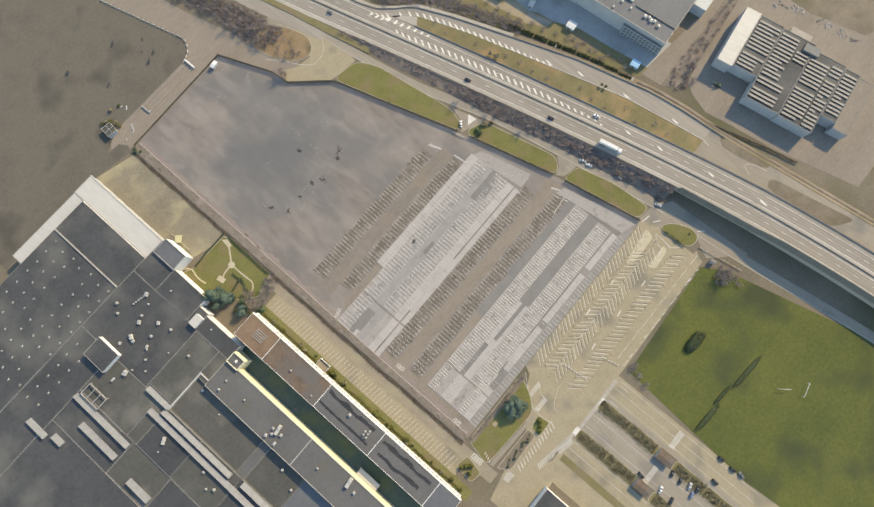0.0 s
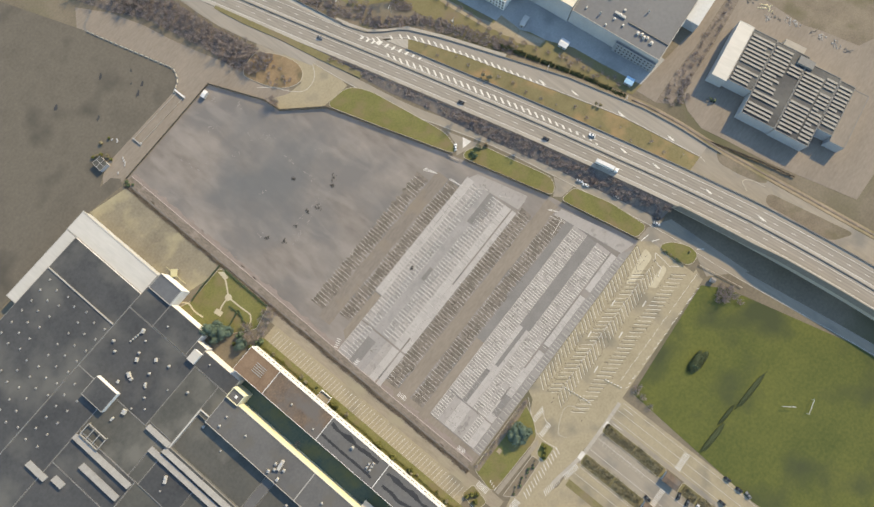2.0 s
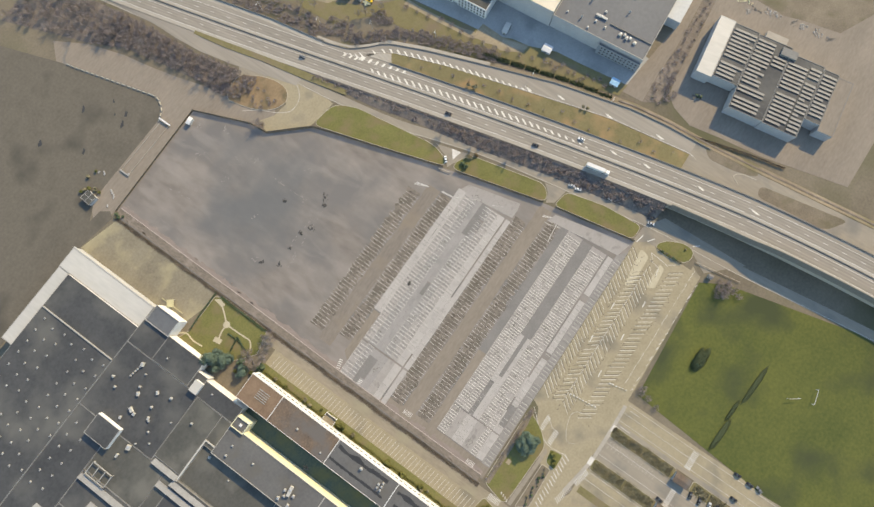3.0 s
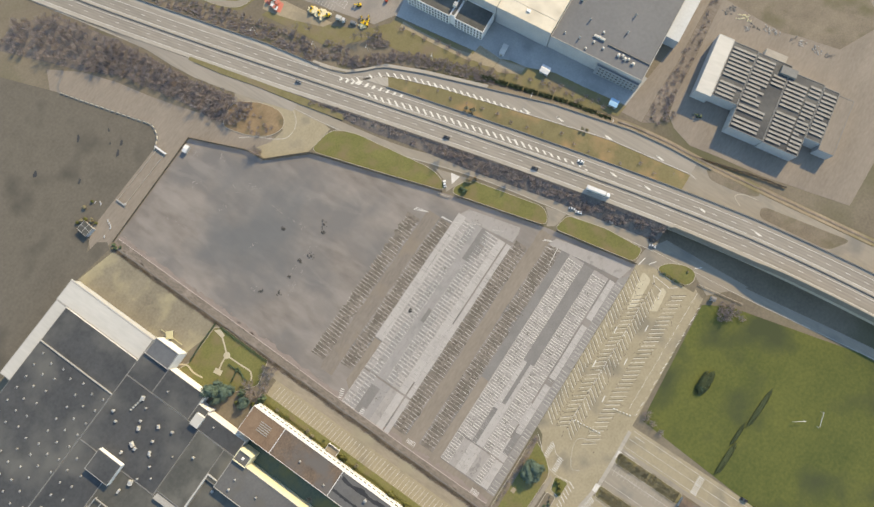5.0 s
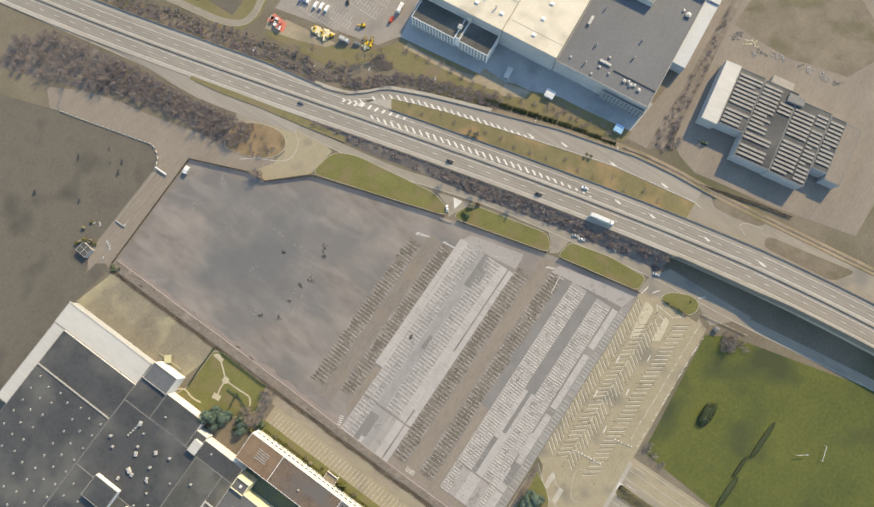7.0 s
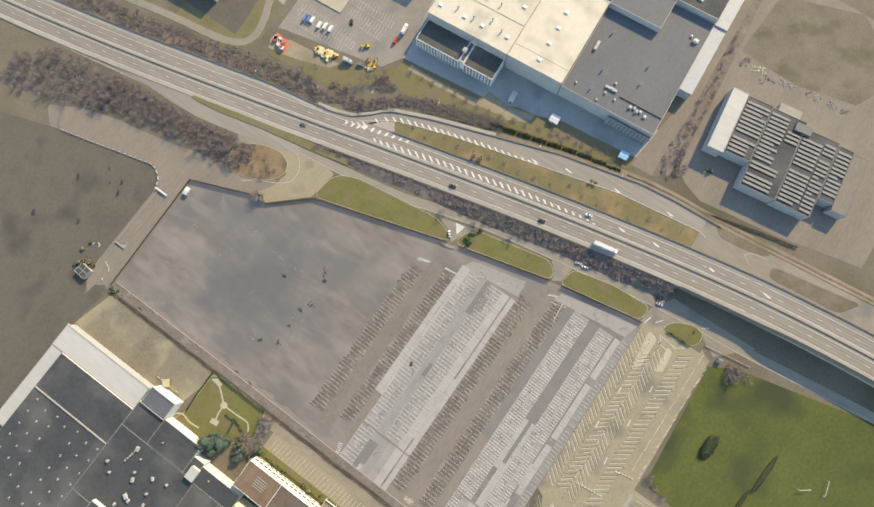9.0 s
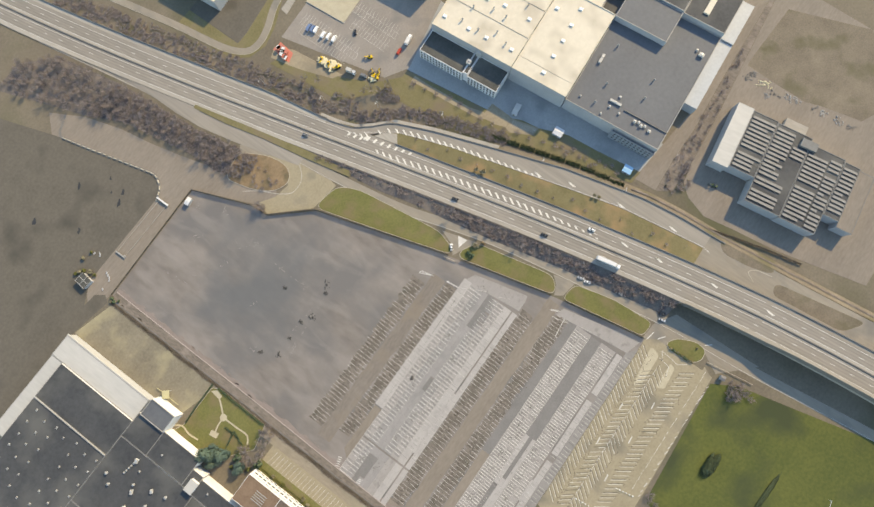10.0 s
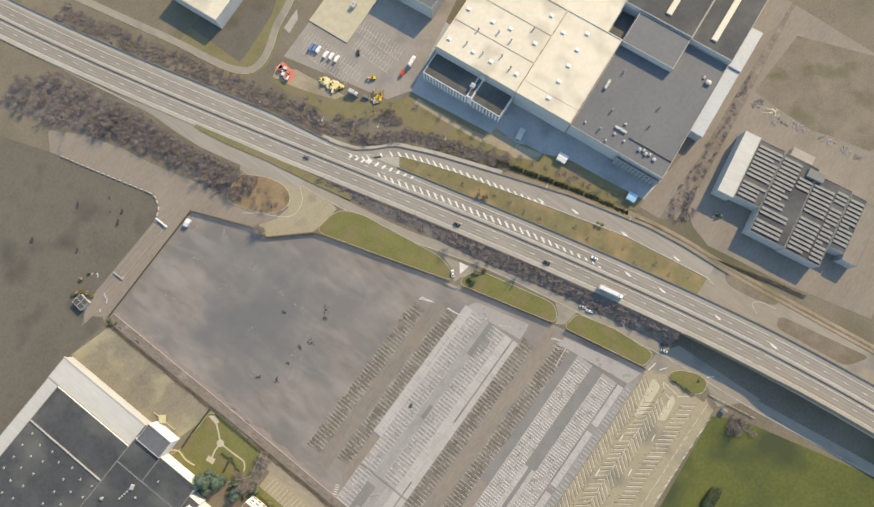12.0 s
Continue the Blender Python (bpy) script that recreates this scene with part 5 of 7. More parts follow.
def light_strip(x0, x1, y0, y1, z, h):
    """A long sloping rooflight of pale sheet that rises away from the court."""
    bm = bmesh.new()
    v = [bm.verts.new(p) for p in ((x1, y0, z), (x1, y1, z), (x0, y1, z + h), (x0, y0, z + h), (x0, y1, z), (x0, y0, z), (x1, y0, z + 0.4), (x1, y1, z + 0.4))]
    for q in ((6, 7, 2, 3), (3, 2, 4, 5), (0, 1, 7, 6), (0, 6, 3, 5), (1, 4, 2, 7)):
        bm.faces.new([v[i] for i in q])
    part("sloping_rooflight", bm, M_DOME, works, "pale grey sloping rooflight strip")


for x0, x1, y0, y1 in ((-148.4, -145.6, 103.8, 122.5), (-152.2, -149.4, 45.5, 105), (-157.2, -154.2, -60, 112), (-151, -148, -60, 37), (-181.4, -178.4, 106.5, 154.5), (-191.2, -188, 107.5, 138.8), (-195.2, -191.8, 74, 92), (-211, -208, 150.2, 166), (-207.2, -204, 138.6, 147)):
    light_strip(x0, x1, y0, y1, 8.95, 2.0)
# stair tower, white plant cabin, and the open frame on the roof
tower = thing("stair_tower", "small yellow stair tower with a sunken roof", "tower")
block(tower, -102, -94.6, 85.8, 95.2, 0, 12.6, M_WALL_YELLOW, M_ROOF_GREY, rim=0.7, cap=M_WALL_YELLOW)
part("roof_hatch", boxes((-99.2, -97.4, 89.2, 91, 12.6, 13.2, 0.2)), M_WALL, tower)
cabin = thing("plant_cabin", "white sheet metal plant cabin on the roof", "cabin")
part("body", boxes((-100.6, -93.4, 125.2, 130.6, 9.0, 11.6)), M_WALL, cabin)
part("roof", boxes((-100.9, -93.1, 124.9, 130.9, 11.6, 11.9)), M_ROOF_PALE, cabin)
frame_ob = thing("roof_frame", "open pale steel frame on the roof", "frame")
for y in (137, 142, 147, 152):
    part("beam", boxes((-176.5, -168.2, y - 0.25, y + 0.25, 10.6, 11.1)), M_PARAPET, frame_ob)
for x in (-176.5, -168.4):
    part("beam", boxes((x - 0.25, x + 0.25, 136.8, 152.2, 10.6, 11.1)), M_PARAPET, frame_ob)
    for y in (137.1, 151.9):
        part("post", boxes((x - 0.2, x + 0.2, y - 0.2, y + 0.2, 9.0, 10.6)), M_PARAPET, frame_ob)
# court ground, its teal shade and lit patches painted in the material
slab_of("court", [(-101.4, 95), (-87.4, 103), (-87.4, -70), (-101.4, -70)], 0.06, M_COURT_SHADE, "narrow green court between buildings, shade and lit patches in its colour", "court")

# rooftop pieces
def roof_vent(name, label, at, r=0.5, h=0.9, kind=0):
    v = thing(name, label, "roof vent", group="roof vents", at=at)
    bm = bmesh.new()
    if kind == 0:
        bmesh.ops.create_cone(bm, cap_ends=True, segments=8, radius1=r, radius2=r * 0.9, depth=h, matrix=Matrix.Translation((0, 0, h / 2)))
        part("pipe", bm, M_METAL, v)
        cap = bmesh.new()
        bmesh.ops.create_cone(cap, cap_ends=True, segments=8, radius1=r * 1.5, radius2=r * 0.4, depth=h * 0.35, matrix=Matrix.Translation((0, 0, h * 1.12)))
        part("cowl", cap, M_PARAPET, v)
    else:
        part("curb", boxes((-r, r, -r * 0.8, r * 0.8, 0, h * 0.4)), M_ROOF_PALE, v)
        part("dome", boxes((-r * 0.9, r * 0.9, -r * 0.7, r * 0.7, h * 0.4, h, r * 0.3)), M_DOME, v)
    return v


dome = roof_vent("dome_skylight", "small pale domed rooflight on dark felt", (-121, 237.5, 9.36), 0.68, 0.6, 1)
vrng = random.Random(3)
for ix in range(10):
    for iy in range(9):
        x, y = -121 - ix * 8.7 - (iy % 2) * 2.2, 237.5 - iy * 8.6
        if (ix, iy) == (0, 0) or vrng.random() < 0.16 or y < 168 or (y < 184 and x > -150):
            continue
        copy_thing(dome, pose(x + vrng.uniform(-0.5, 0.5), y + vrng.uniform(-0.5, 0.5), 9.36 if y > 184 else 9.06, 0, 0, vrng.uniform(-8, 8)))
vent = roof_vent("roof_vent", "small metal roof vent with a cowl", (-110, 160, 9.06), 0.5, 0.9, 0)
for x, y, z in ((-94.4, 154.9, 9.26), (-112, 137, 9.06), (-123.5, 127.8, 9.06), (-95.2, 117.2, 9.26), (-116.3, 116.6, 9.26), (-122.7, 176.2, 9.06), (-123.2, 143.8, 9.06), (-127, 171, 9.06), (-118, 158, 9.06), (-126, 95, 7.86), (-130, 77, 7.86), (-117.7, 86.6, 11.56), (-111, 86.8, 11.56), (-112, 70, 11.56),
                (-115.5, 43, 11.56), (-112, 8, 11.56), (-80, 60, 11.56), (-83, 40, 11.56), (-76, 14, 11.56), (-128, 24, 7.86), (-133, 12, 7.86), (-160, 60, 9.06), (-166, 52, 9.06), (-163, 48, 9.06),
                (-170, 90, 9.06), (-170, 30, 9.06), (-136, 136, 9.06), (-141, 131, 9.06), (-146, 138, 9.06), (-131, 140, 9.06)):
    copy_thing(vent, pose(x, y, z, 0, 0, vrng.uniform(0, 90)) @ Matrix.Scale(vrng.uniform(0.8, 1.5), 4))
for k in range(5):
    copy_thing(vent, pose(-108.5 - k * 1.9, 166 + k * 0.35, 9.06))


def plant_unit(label, at, sx, sy, h, turn=0.0, mat=M_ROOF_PALE, group="roof plant"):
    """An air handling unit: casing, lid, fan cowl and duct."""
    u = thing("air_handler", label, "roof plant", group=group, at=at, turn=turn)
    part("casing", boxes((-sx / 2, sx / 2, -sy / 2, sy / 2, 0.25, h)), mat, u)
    part("plinth", boxes((-sx / 2 + 0.1, sx / 2 - 0.1, -sy / 2 + 0.1, sy / 2 - 0.1, 0, 0.25)), M_ROOF_PALE, u)
    bm = bmesh.new()
    bmesh.ops.create_cone(bm, cap_ends=True, segments=10, radius1=min(sx, sy) * 0.32, radius2=min(sx, sy) * 0.28, depth=0.4, matrix=Matrix.Translation((sx * 0.18, 0, h + 0.2)))
    part("fan_cowl", bm, M_METAL, u)
    return u


for x, y, z, sx, sy, h, t in ((-111.2, 41.7, 11.56, 6.2, 2.0, 1.8, 8), (-112.4, 38.3, 11.56, 1.5, 1.5, 1.2, 0), (-118.5, 45.4, 11.56, 1.8, 1.6, 1.2, 20), (-118.7, 38, 11.56, 2, 1.6, 1.2, 0), (-112.5, 44.6, 11.56, 1.4, 1.4, 1.1, 10), (-105.5, -12, 11.56, 6, 2.2, 2, 6), (-108, -18, 11.56, 1.5, 1.5, 1.2, 0),
                              (-131.8, 153.5, 9.06, 3.4, 1.8, 1.6, 60), (-133, 150.5, 9.06, 1.8, 1.6, 1.2, 0), (-122, 156.2, 9.06, 2.6, 1.6, 1.4, 30), (-139.4, 156.2, 9.06, 1.8, 1.4, 1.2, 10), (-114.4, 146.4, 9.06, 2.4, 1.6, 1.2, 40),
                              (-129.7, 141.2, 9.06, 2.2, 1.4, 1.2, 20), (-150, 140, 9.06, 3, 2.4, 1.6, 15), (-163, 92, 9.06, 4.6, 1.8, 1.4, 30), (-106.3, 165.5, 9.06, 2.6, 2.0, 1.5, 15), (-158, 143, 9.06, 2.6, 1.2, 1.2, 0)):
    plant_unit("pale metal air handling unit on a flat roof", (x, y, z), sx, sy, h, t)
for dx, dy in ((0, 0), (2.2, 0.3), (4.2, 0.6), (0.2, 2.4), (2.4, 2.6)):
    plant_unit("white roof fan on the office wing", (-79.5 + dx, -2.5 + dy, 11.56), 1.2, 1.2, 1.0)
for pts, w in (([(-73.5, 33), (-73.8, 20), (-73.5, 8), (-73.2, -4)], 3.0), ([(-82, 34), (-82.4, 24), (-82.2, 14), (-82.6, 4), (-82.4, -6)], 1.9), ([(-74.2, -12), (-74, -24), (-74.6, -36), (-74.2, -50)], 3.6), ([(-81.5, -14), (-82, -26), (-81, -34), (-81.6, -46)], 2.9)):
    lumps = [Vector(p) for p in curve_points(pts, 1.2)]
    bm = bmesh.new()
    k0 = vrng.uniform(0, 9)
    left = [p + Vector((-w * (0.35 + 0.3 * noise.noise((p.y * 0.16, k0, 0))) + vrng.uniform(-0.35, 0.2), 0)) for p in lumps]
    right = [p + Vector((w * (0.4 + 0.5 * noise.noise((p.y * 0.13, k0, 5))) + vrng.uniform(-0.3, 0.3), 0)) for p in lumps]
    rows = [(bm.verts.new((*a, 11.575)), bm.verts.new((*b, 11.575))) for a, b in zip(left, right)]
    for p, q in zip(rows, rows[1:]):
        bm.faces.new((p[0], q[0], q[1], p[1]))
    part("wet_patch", bm, M_PUDDLE, wing, "dark wet patch on the roof")
part("roof_grille", boxes(*[(-80.5 + k * 1.4, -80.1 + k * 1.4, 86, 94, 11.55, 11.85) for k in range(5)]), M_PARAPET, wing, "pale slatted roof grille")
balcony = thing("entrance_canopy", "white railed canopy at the wing front", "canopy")
part("deck", boxes((-68.8, -63.8, 44, 52, 3.2, 3.5)), M_TAN, balcony)
part("railing", boxes((-63.9, -63.7, 44, 52, 3.5, 4.5), (-68.8, -63.9, 43.9, 44.1, 3.5, 4.5), (-68.8, -63.9, 51.9, 52.1, 3.5, 4.5)), M_WALL, balcony)
for y in (44.3, 51.7):
    part("post", boxes((-64.1, -63.8, y - 0.15, y + 0.15, 0, 3.2)), M_WALL, balcony)

# north works
north = thing("north_works", "large works with cream and slate grey flat roofs", "building", at=(240, 123.5, 0), turn=4.5)
block(north, 0, 70, 0.2, 63, 0, 16, M_WALL_GREY, M_ROOF_CREAM, cap=M_ROOF_CREAM, roof_label="bright cream membrane roof")
block(north, 70.4, 140, -31, 63, 0, 15.2, M_WALL_GREY, M_ROOF_CREAM, cap=M_ROOF_CREAM, roof_label="bright cream membrane roof")
block(north, 0, 70, -42, -0.2, 0, 16, M_WALL_GREY, M_ROOF_CREAM, cap=M_ROOF_CREAM, roof_label="bright cream membrane roof")
block(north, 70.4, 94, -42.2, -31.2, 0, 10.0, M_WALL_GREY, M_ROOF, rim=0.2)
block(north, 0.5, 94, -112, -42.4, 0, 12.5, M_WALL_GREY, M_ROOF_MID, roof_label="slate grey membrane roof")
block(north, 68.5, 93.7, -81, -42.5, 12.5, 17.0, M_WALL_GREY, M_ROOF_MID, rim=0.3, roof_label="raised slate grey roof")
block(north, 94.3, 170, -80.8, -31, 0, 18.0, M_WALL_GREY, M_ROOF, rim=0.3)
block(north, 94.3, 170, -112, -81.2, 0, 16.5, M_WALL_GREY, M_ROOF, rim=0.3)
for k, x0 in enumerate((106, 122)):
    part("rooflight", boxes((x0 - 5 - 16 * k, x0 + 34, -61.5 - k * 35, -57.5 - k * 35, 16.5 if k else 18.0, 17.6 if k else 19.0)), M_ROOF_CREAM, north, "long pale rooflight strip")
block(north, 42.2, 96, -122, -112.4, 0, 8, M_ROOF_BLUE, M_ROOF_BLUE, rim=0.1, cap=M_ROOF_BLUE, roof_label="blue-grey sheet roof")
block(north, 96.4, 130, -122, -112.4, 0, 9, M_ROOF_BLUE, M_ROOF_BLUE, rim=0.1, cap=M_ROOF_BLUE, roof_label="blue-grey sheet roof")
block(north, -2.0, 0.2, -112, -80, 0, 9.5, M_WALL_BLUE, M_ROOF_MID, rim=0.2)
for z in (1.5, 4.6, 7.4):
    window_row(north, -2.0, span(-109.5, -83, 2.6), z, 1.3, 1.3, -1)
part("seams", boxes(*[(x, x + 0.3, 0.8, 62.5, 16.06, 16.3) for x in (24, 47.4)], (10.4, 10.6, -41, -0.8, 16.06, 16.16)), M_KERB, north, "raised roof seams")
office = thing("office_block", "three-storey white office block with rows of windows", "building", at=(240, 123.5, 0), turn=4.5)
block(office, -17.7, -0.3, 28, 62.5, 0, 9.2, M_WALL, M_ROOF_OLD, rim=0.5, cap=M_WALL, edge=0.35)
block(office, -17.7, -0.3, 1, 24, 0, 9.2, M_WALL, M_ROOF_OLD, rim=0.5, cap=M_WALL, edge=0.35)
block(office, -16.7, -0.3, 24.3, 27.7, 0, 9.8, M_WALL, M_ROOF_OLD, rim=0.5, cap=M_WALL)
for z in (0.9, 3.8, 6.7):
    window_row(office, -17.7, span(60.8, 29.6, 2.4), z, 1.35, 1.7, -1)
    window_row(office, -17.7, span(22.5, 2.5, 2.4), z, 1.35, 1.7, -1)
plant_unit("white lift housing on the office roof", (228.9, 150.5, 9.9), 3, 3, 2.4, 4.5)
plant_unit("grey louvred unit against the hall wall", (238.3, 148, 9.3), 4, 3.6, 5.4, 4.5, M_ROOF_PALE)
N = pose(240, 123.5, 0, 0, 0, 4.5)
hood = thing("roof_hood", "cream roof ventilation hood", "roof vent", group="roof hoods", at=N @ Vector((7.9, -20.7, 16.06)), turn=4.5)
part("curb", boxes((-0.9, 0.9, -1.25, 1.25, 0, 0.4)), M_ROOF_PALE, hood)
part("hood_cap", boxes((-1.1, 1.1, -1.45, 1.45, 0.4, 0.85, 0.2)), M_BRIGHT, hood)
for x, y in ((21.7, -20.6), (34.7, -20.6), (47.7, -19.9), (61.5, -19.7), (53.8, -5.4), (11.3, 6.2), (10.1, 25.4), (9.8, 39.1), (9.4, 58.1), (35.6, 39.2), (37.6, 26.4), (37, 6.9), (60.5, 7.6), (35.2, 58.3)):
    copy_thing(hood, N @ pose(x, y, 16.06, 0, 0, 0))
pipe = roof_vent("flue_pipe", "slender metal flue pipe on the roof", N @ Vector((25.3, 44.6, 16.06)), 0.5, 2.0)
for x, y, z in ((31.1, 31.8, 16.06), (12.9, 46.2, 16.06), (30.1, 21.5, 16.06), (45.8, 12.8, 16.06), (12.1, 33.1, 16.06), (17.1, 21, 16.06), (12.9, 11.7, 16.06), (52.4, -54.3, 12.56), (24.2, -61, 12.56), (42.6, -87, 12.56), (28.1, -87.7, 12.56), (8.6, -60.4, 12.56)):
    copy_thing(pipe, N @ pose(x, y, z))
for x, y, sx, sy, h in ((38.5, -49.3, 7, 1.8, 1.6), (15.4, -72.5, 1.6, 8.5, 1.2), (10.7, -70.4, 1.4, 1.4, 1.0), (20.4, -73.3, 1.2, 1.6, 1.0), (9.5, -78.1, 1.3, 1.3, 1), (3.5, -67.7, 1.2, 1.2, 1), (7.6, -49.9, 1.2, 1.2, 0.9), (9.8, -89.6, 1.8, 2.0, 1.4), (10.6, -92.4, 1.6, 1.6, 1.3),
                       (9.2, -94.6, 1.8, 1.8, 1.5), (10.2, -97, 1.6, 1.6, 1.2), (8.7, -101, 1.8, 2.2, 1.2), (75, -106, 2.4, 3.6, 1.8), (77, -102, 1.4, 1.4, 1.0)):
    plant_unit("white roof plant on slate grey membrane", N @ Vector((x, y, 12.56)), sx, sy, h, 4.5)
part("roof_upstand", boxes((13.5, 14.0, -111.5, -80, 12.5, 13.3)), M_RAIL, north)

# workshop with solar roof
WORKSHOP = pose(266, -22, 0, 0, 0, 8)
solar = thing("workshop", "workshop hall with rows of solar panels on its roof", "building", at=(266, -22, 0), turn=8)
block(solar, 0, 46.5, -11, 0, 0, 9, M_WALL_GREY, M_ROOF_PALE, rim=0.15, cap=M_ROOF_PALE, roof_label="pale sheet roof strip")
block(solar, 2, 45.8, -29, -11.3, 0, 8.6, M_WALL_GREY, M_ROOF, rim=0.25, cap=M_UPSTAND)
block(solar, -15, 45, -53.5, -29.3, 0, 8.6, M_WALL_GREY, M_ROOF, rim=0.25, cap=M_UPSTAND)
block(solar, -15.6, 41, -78, -53.8, 0, 8.6, M_WALL_GREY, M_ROOF, rim=0.25, cap=M_UPSTAND)
block(solar, -0.5, 39.6, -89, -78.3, 0, 8.6, M_WALL_GREY, M_ROOF, rim=0.25, cap=M_UPSTAND)
block(solar, -4, 39, -100, -89.3, 0, 7.5, M_WALL_GREY, M_LANE, rim=0.15, cap=M_UPSTAND, roof_label="dull brown sheet roof strip")
part("roof_box", boxes((36, 42, -58, -47, 8.66, 10.2)), M_UPSTAND, solar, "grey raised roof box")
srng = random.Random(5)
for y0, y1, xa, xb in ((-28.4, -12.4, 3.8, 44), (-48.2, -30, -13, 6), (-42.6, -30, 6.5, 43), (-52.8, -44, 26, 36), (-68.4, -54.6, -13.4, 36), (-77.2, -69.6, -14, 37), (-88.2, -79, 0.6, 38)):
    x = xa
    while x < xb - 1.5:
        if srng.random() > 0.06:
            cut = srng.choice((0, 0, 0, 0, 0, 3.5))
            bm = bmesh.new()
            v = [bm.verts.new(p) for p in ((0, y0 + cut, 0.62), (2.1, y0 + cut, 0.12), (2.1, y1, 0.12), (0, y1, 0.62), (0, y0 + cut, 0.54), (2.1, y0 + cut, 0.04), (2.1, y1, 0.04), (0, y1, 0.54))]
            for q in ((0, 1, 2, 3), (7, 6, 5, 4), (0, 4, 5, 1), (1, 5, 6, 2), (2, 6, 7, 3), (3, 7, 4, 0)):
                bm.faces.new([v[i] for i in q])
            rack = thing("solar_rack", "row of tilted pale-glinting solar panels", "solar panel", group="solar rows on the workshop", at=WORKSHOP @ Vector((x, 0, 8.66)), turn=8)
            part("glazing", bm, M_SOLAR, rack)
            part("frame", boxes((0.2, 1.7, y0 + cut + 0.3, y0 + cut + 0.5, 0, 0.2), (0.2, 1.7, y1 - 0.5, y1 - 0.3, 0, 0.2)), M_METAL, rack)
        x += 3.05
trailer = thing("storage_container", "long pale container beside the workshop", "container", at=WORKSHOP @ Vector((52, -43, 0)), turn=8)
part("body", boxes((-3, 3, -7.6, 7.6, 0.1, 3.0)), M_ROOF_PALE, trailer)
part("roof", boxes((-3.1, 3.1, -7.7, 7.7, 3.0, 3.15)), M_SHOULDER, trailer)
slab_of("rough_grass", [(346, -8), (345, -33), (345, -54), (349, -66), (355, -93), (390, -110), (420, -66), (400, -10), (360, -8)], 0.075, M_LITTER, "rough olive grass behind the scrap", "ground")
lobby = thing("court_canopy", "pale canopy roof at the yellow court wall", "canopy")
part("roof", boxes((-101.5, -96.8, -28, -12, 4.0, 4.4)), M_ROOF_PALE, lobby)
for y in (-27.5, -12.5):
    part("post", boxes((-97.2, -96.9, y - 0.15, y + 0.15, 0, 4.0)), M_METAL, lobby)
# other buildings of the north side
depot = thing("loading_platform", "low cream concrete platform beside the works car park", "platform", at=(207, 245.6, 0), turn=4)
part("slab", boxes((0, 42, 0, 33, -0.2, 0.5, 0.05)), M_CREAM, depot)
part("edge_beam", boxes((-0.3, 0, -0.3, 33, -0.2, 0.62), (0, 42, -0.3, 0, -0.2, 0.62)), M_KERB, depot, "pale edge beam")
plant_unit("white box unit on the cream platform", (232.5, 259, 0.5), 4, 3.2, 2.6, 3)
hall = thing("storage_hall", "tall dark storage hall beyond the car park", "building", at=(258, 205, 0), turn=5)
block(hall, 0, 60, 2, 41, 0, 11.5, M_WALL_GREY, M_ROOF_MID, rim=0.3)
ware = thing("warehouse", "warehouse with a pale yellowish roof", "building", at=(162, 325.5, 0), turn=4.5)
block(ware, 0, 70, 0, 42, 0, 10, M_WALL_GREY, M_ROOF_CREAM, rim=0.2)
pavilion = thing("pavilion", "low dark-roofed building with a pale roof edge", "building", at=(-31.5, -107, 0))
block(pavilion, -40, 0, -60, 0, 0, 5.5, M_WALL, M_ROOF, rim=0.3, edge=0.3)


def small_shed(name, label, at, turn, sx, sy, h, roof, wall=M_WALL_GREY):
    s = thing(name, label, "shed", at=at, turn=turn)
    part("wall", boxes((-sx / 2, sx / 2, -sy / 2, sy / 2, 0, h)), wall, s)
    bm = bmesh.new()
    v = [bm.verts.new(p) for p in ((-sx / 2 - 0.3, -sy / 2 - 0.3, h), (sx / 2 + 0.3, -sy / 2 - 0.3, h), (sx / 2 + 0.3, sy / 2 + 0.3, h), (-sx / 2 - 0.3, sy / 2 + 0.3, h), (0, -sy / 2 - 0.3, h + 0.5), (0, sy / 2 + 0.3, h + 0.5))]
    for q in ((0, 4, 5, 3), (4, 1, 2, 5), (0, 1, 4), (2, 3, 5), (3, 2, 1, 0)):
        bm.faces.new([v[i] for i in q])
    part("roof", bm, roof, s)
    part("door", boxes((-sx / 2 - 0.06, -sx / 2, -0.6, 0.6, 0.05, 2.0)), M_RAIL, s)
    return s


small_shed("garden_shed", "small shed with a white sheet roof", (226.6, 72.6, 0), 5, 5.5, 6.2, 2.8, M_WALL)
small_shed("kiosk", "small kiosk with a bright blue roof", (231.5, 19.5, 0), 5, 5, 5.6, 2.8, plain("bright_blue_roof", (0.27, 0.48, 0.64), 0.5))
small_shed("container_office", "grey-white container shed in the works yard", (223.5, 105.5, 0), 8, 8, 3.4, 3.0, M_ROOF_PALE)
pump = thing("pump_house", "flat grey-green pump house roof with pale ribs", "shed", at=(-44.6, 272.9, 0), turn=-6)
part("wall", boxes((-3.4, 3.4, -4.2, 4.2, 0, 2.8)), M_WALL_GREY, pump)
part("roof", boxes((-3.6, 3.6, -4.4, 4.4, 2.8, 3.05, 0.05)), M_ROOF_OLD, pump)
part("door", boxes((3.4, 3.46, -0.6, 0.6, 0.05, 2.0)), M_RAIL, pump)
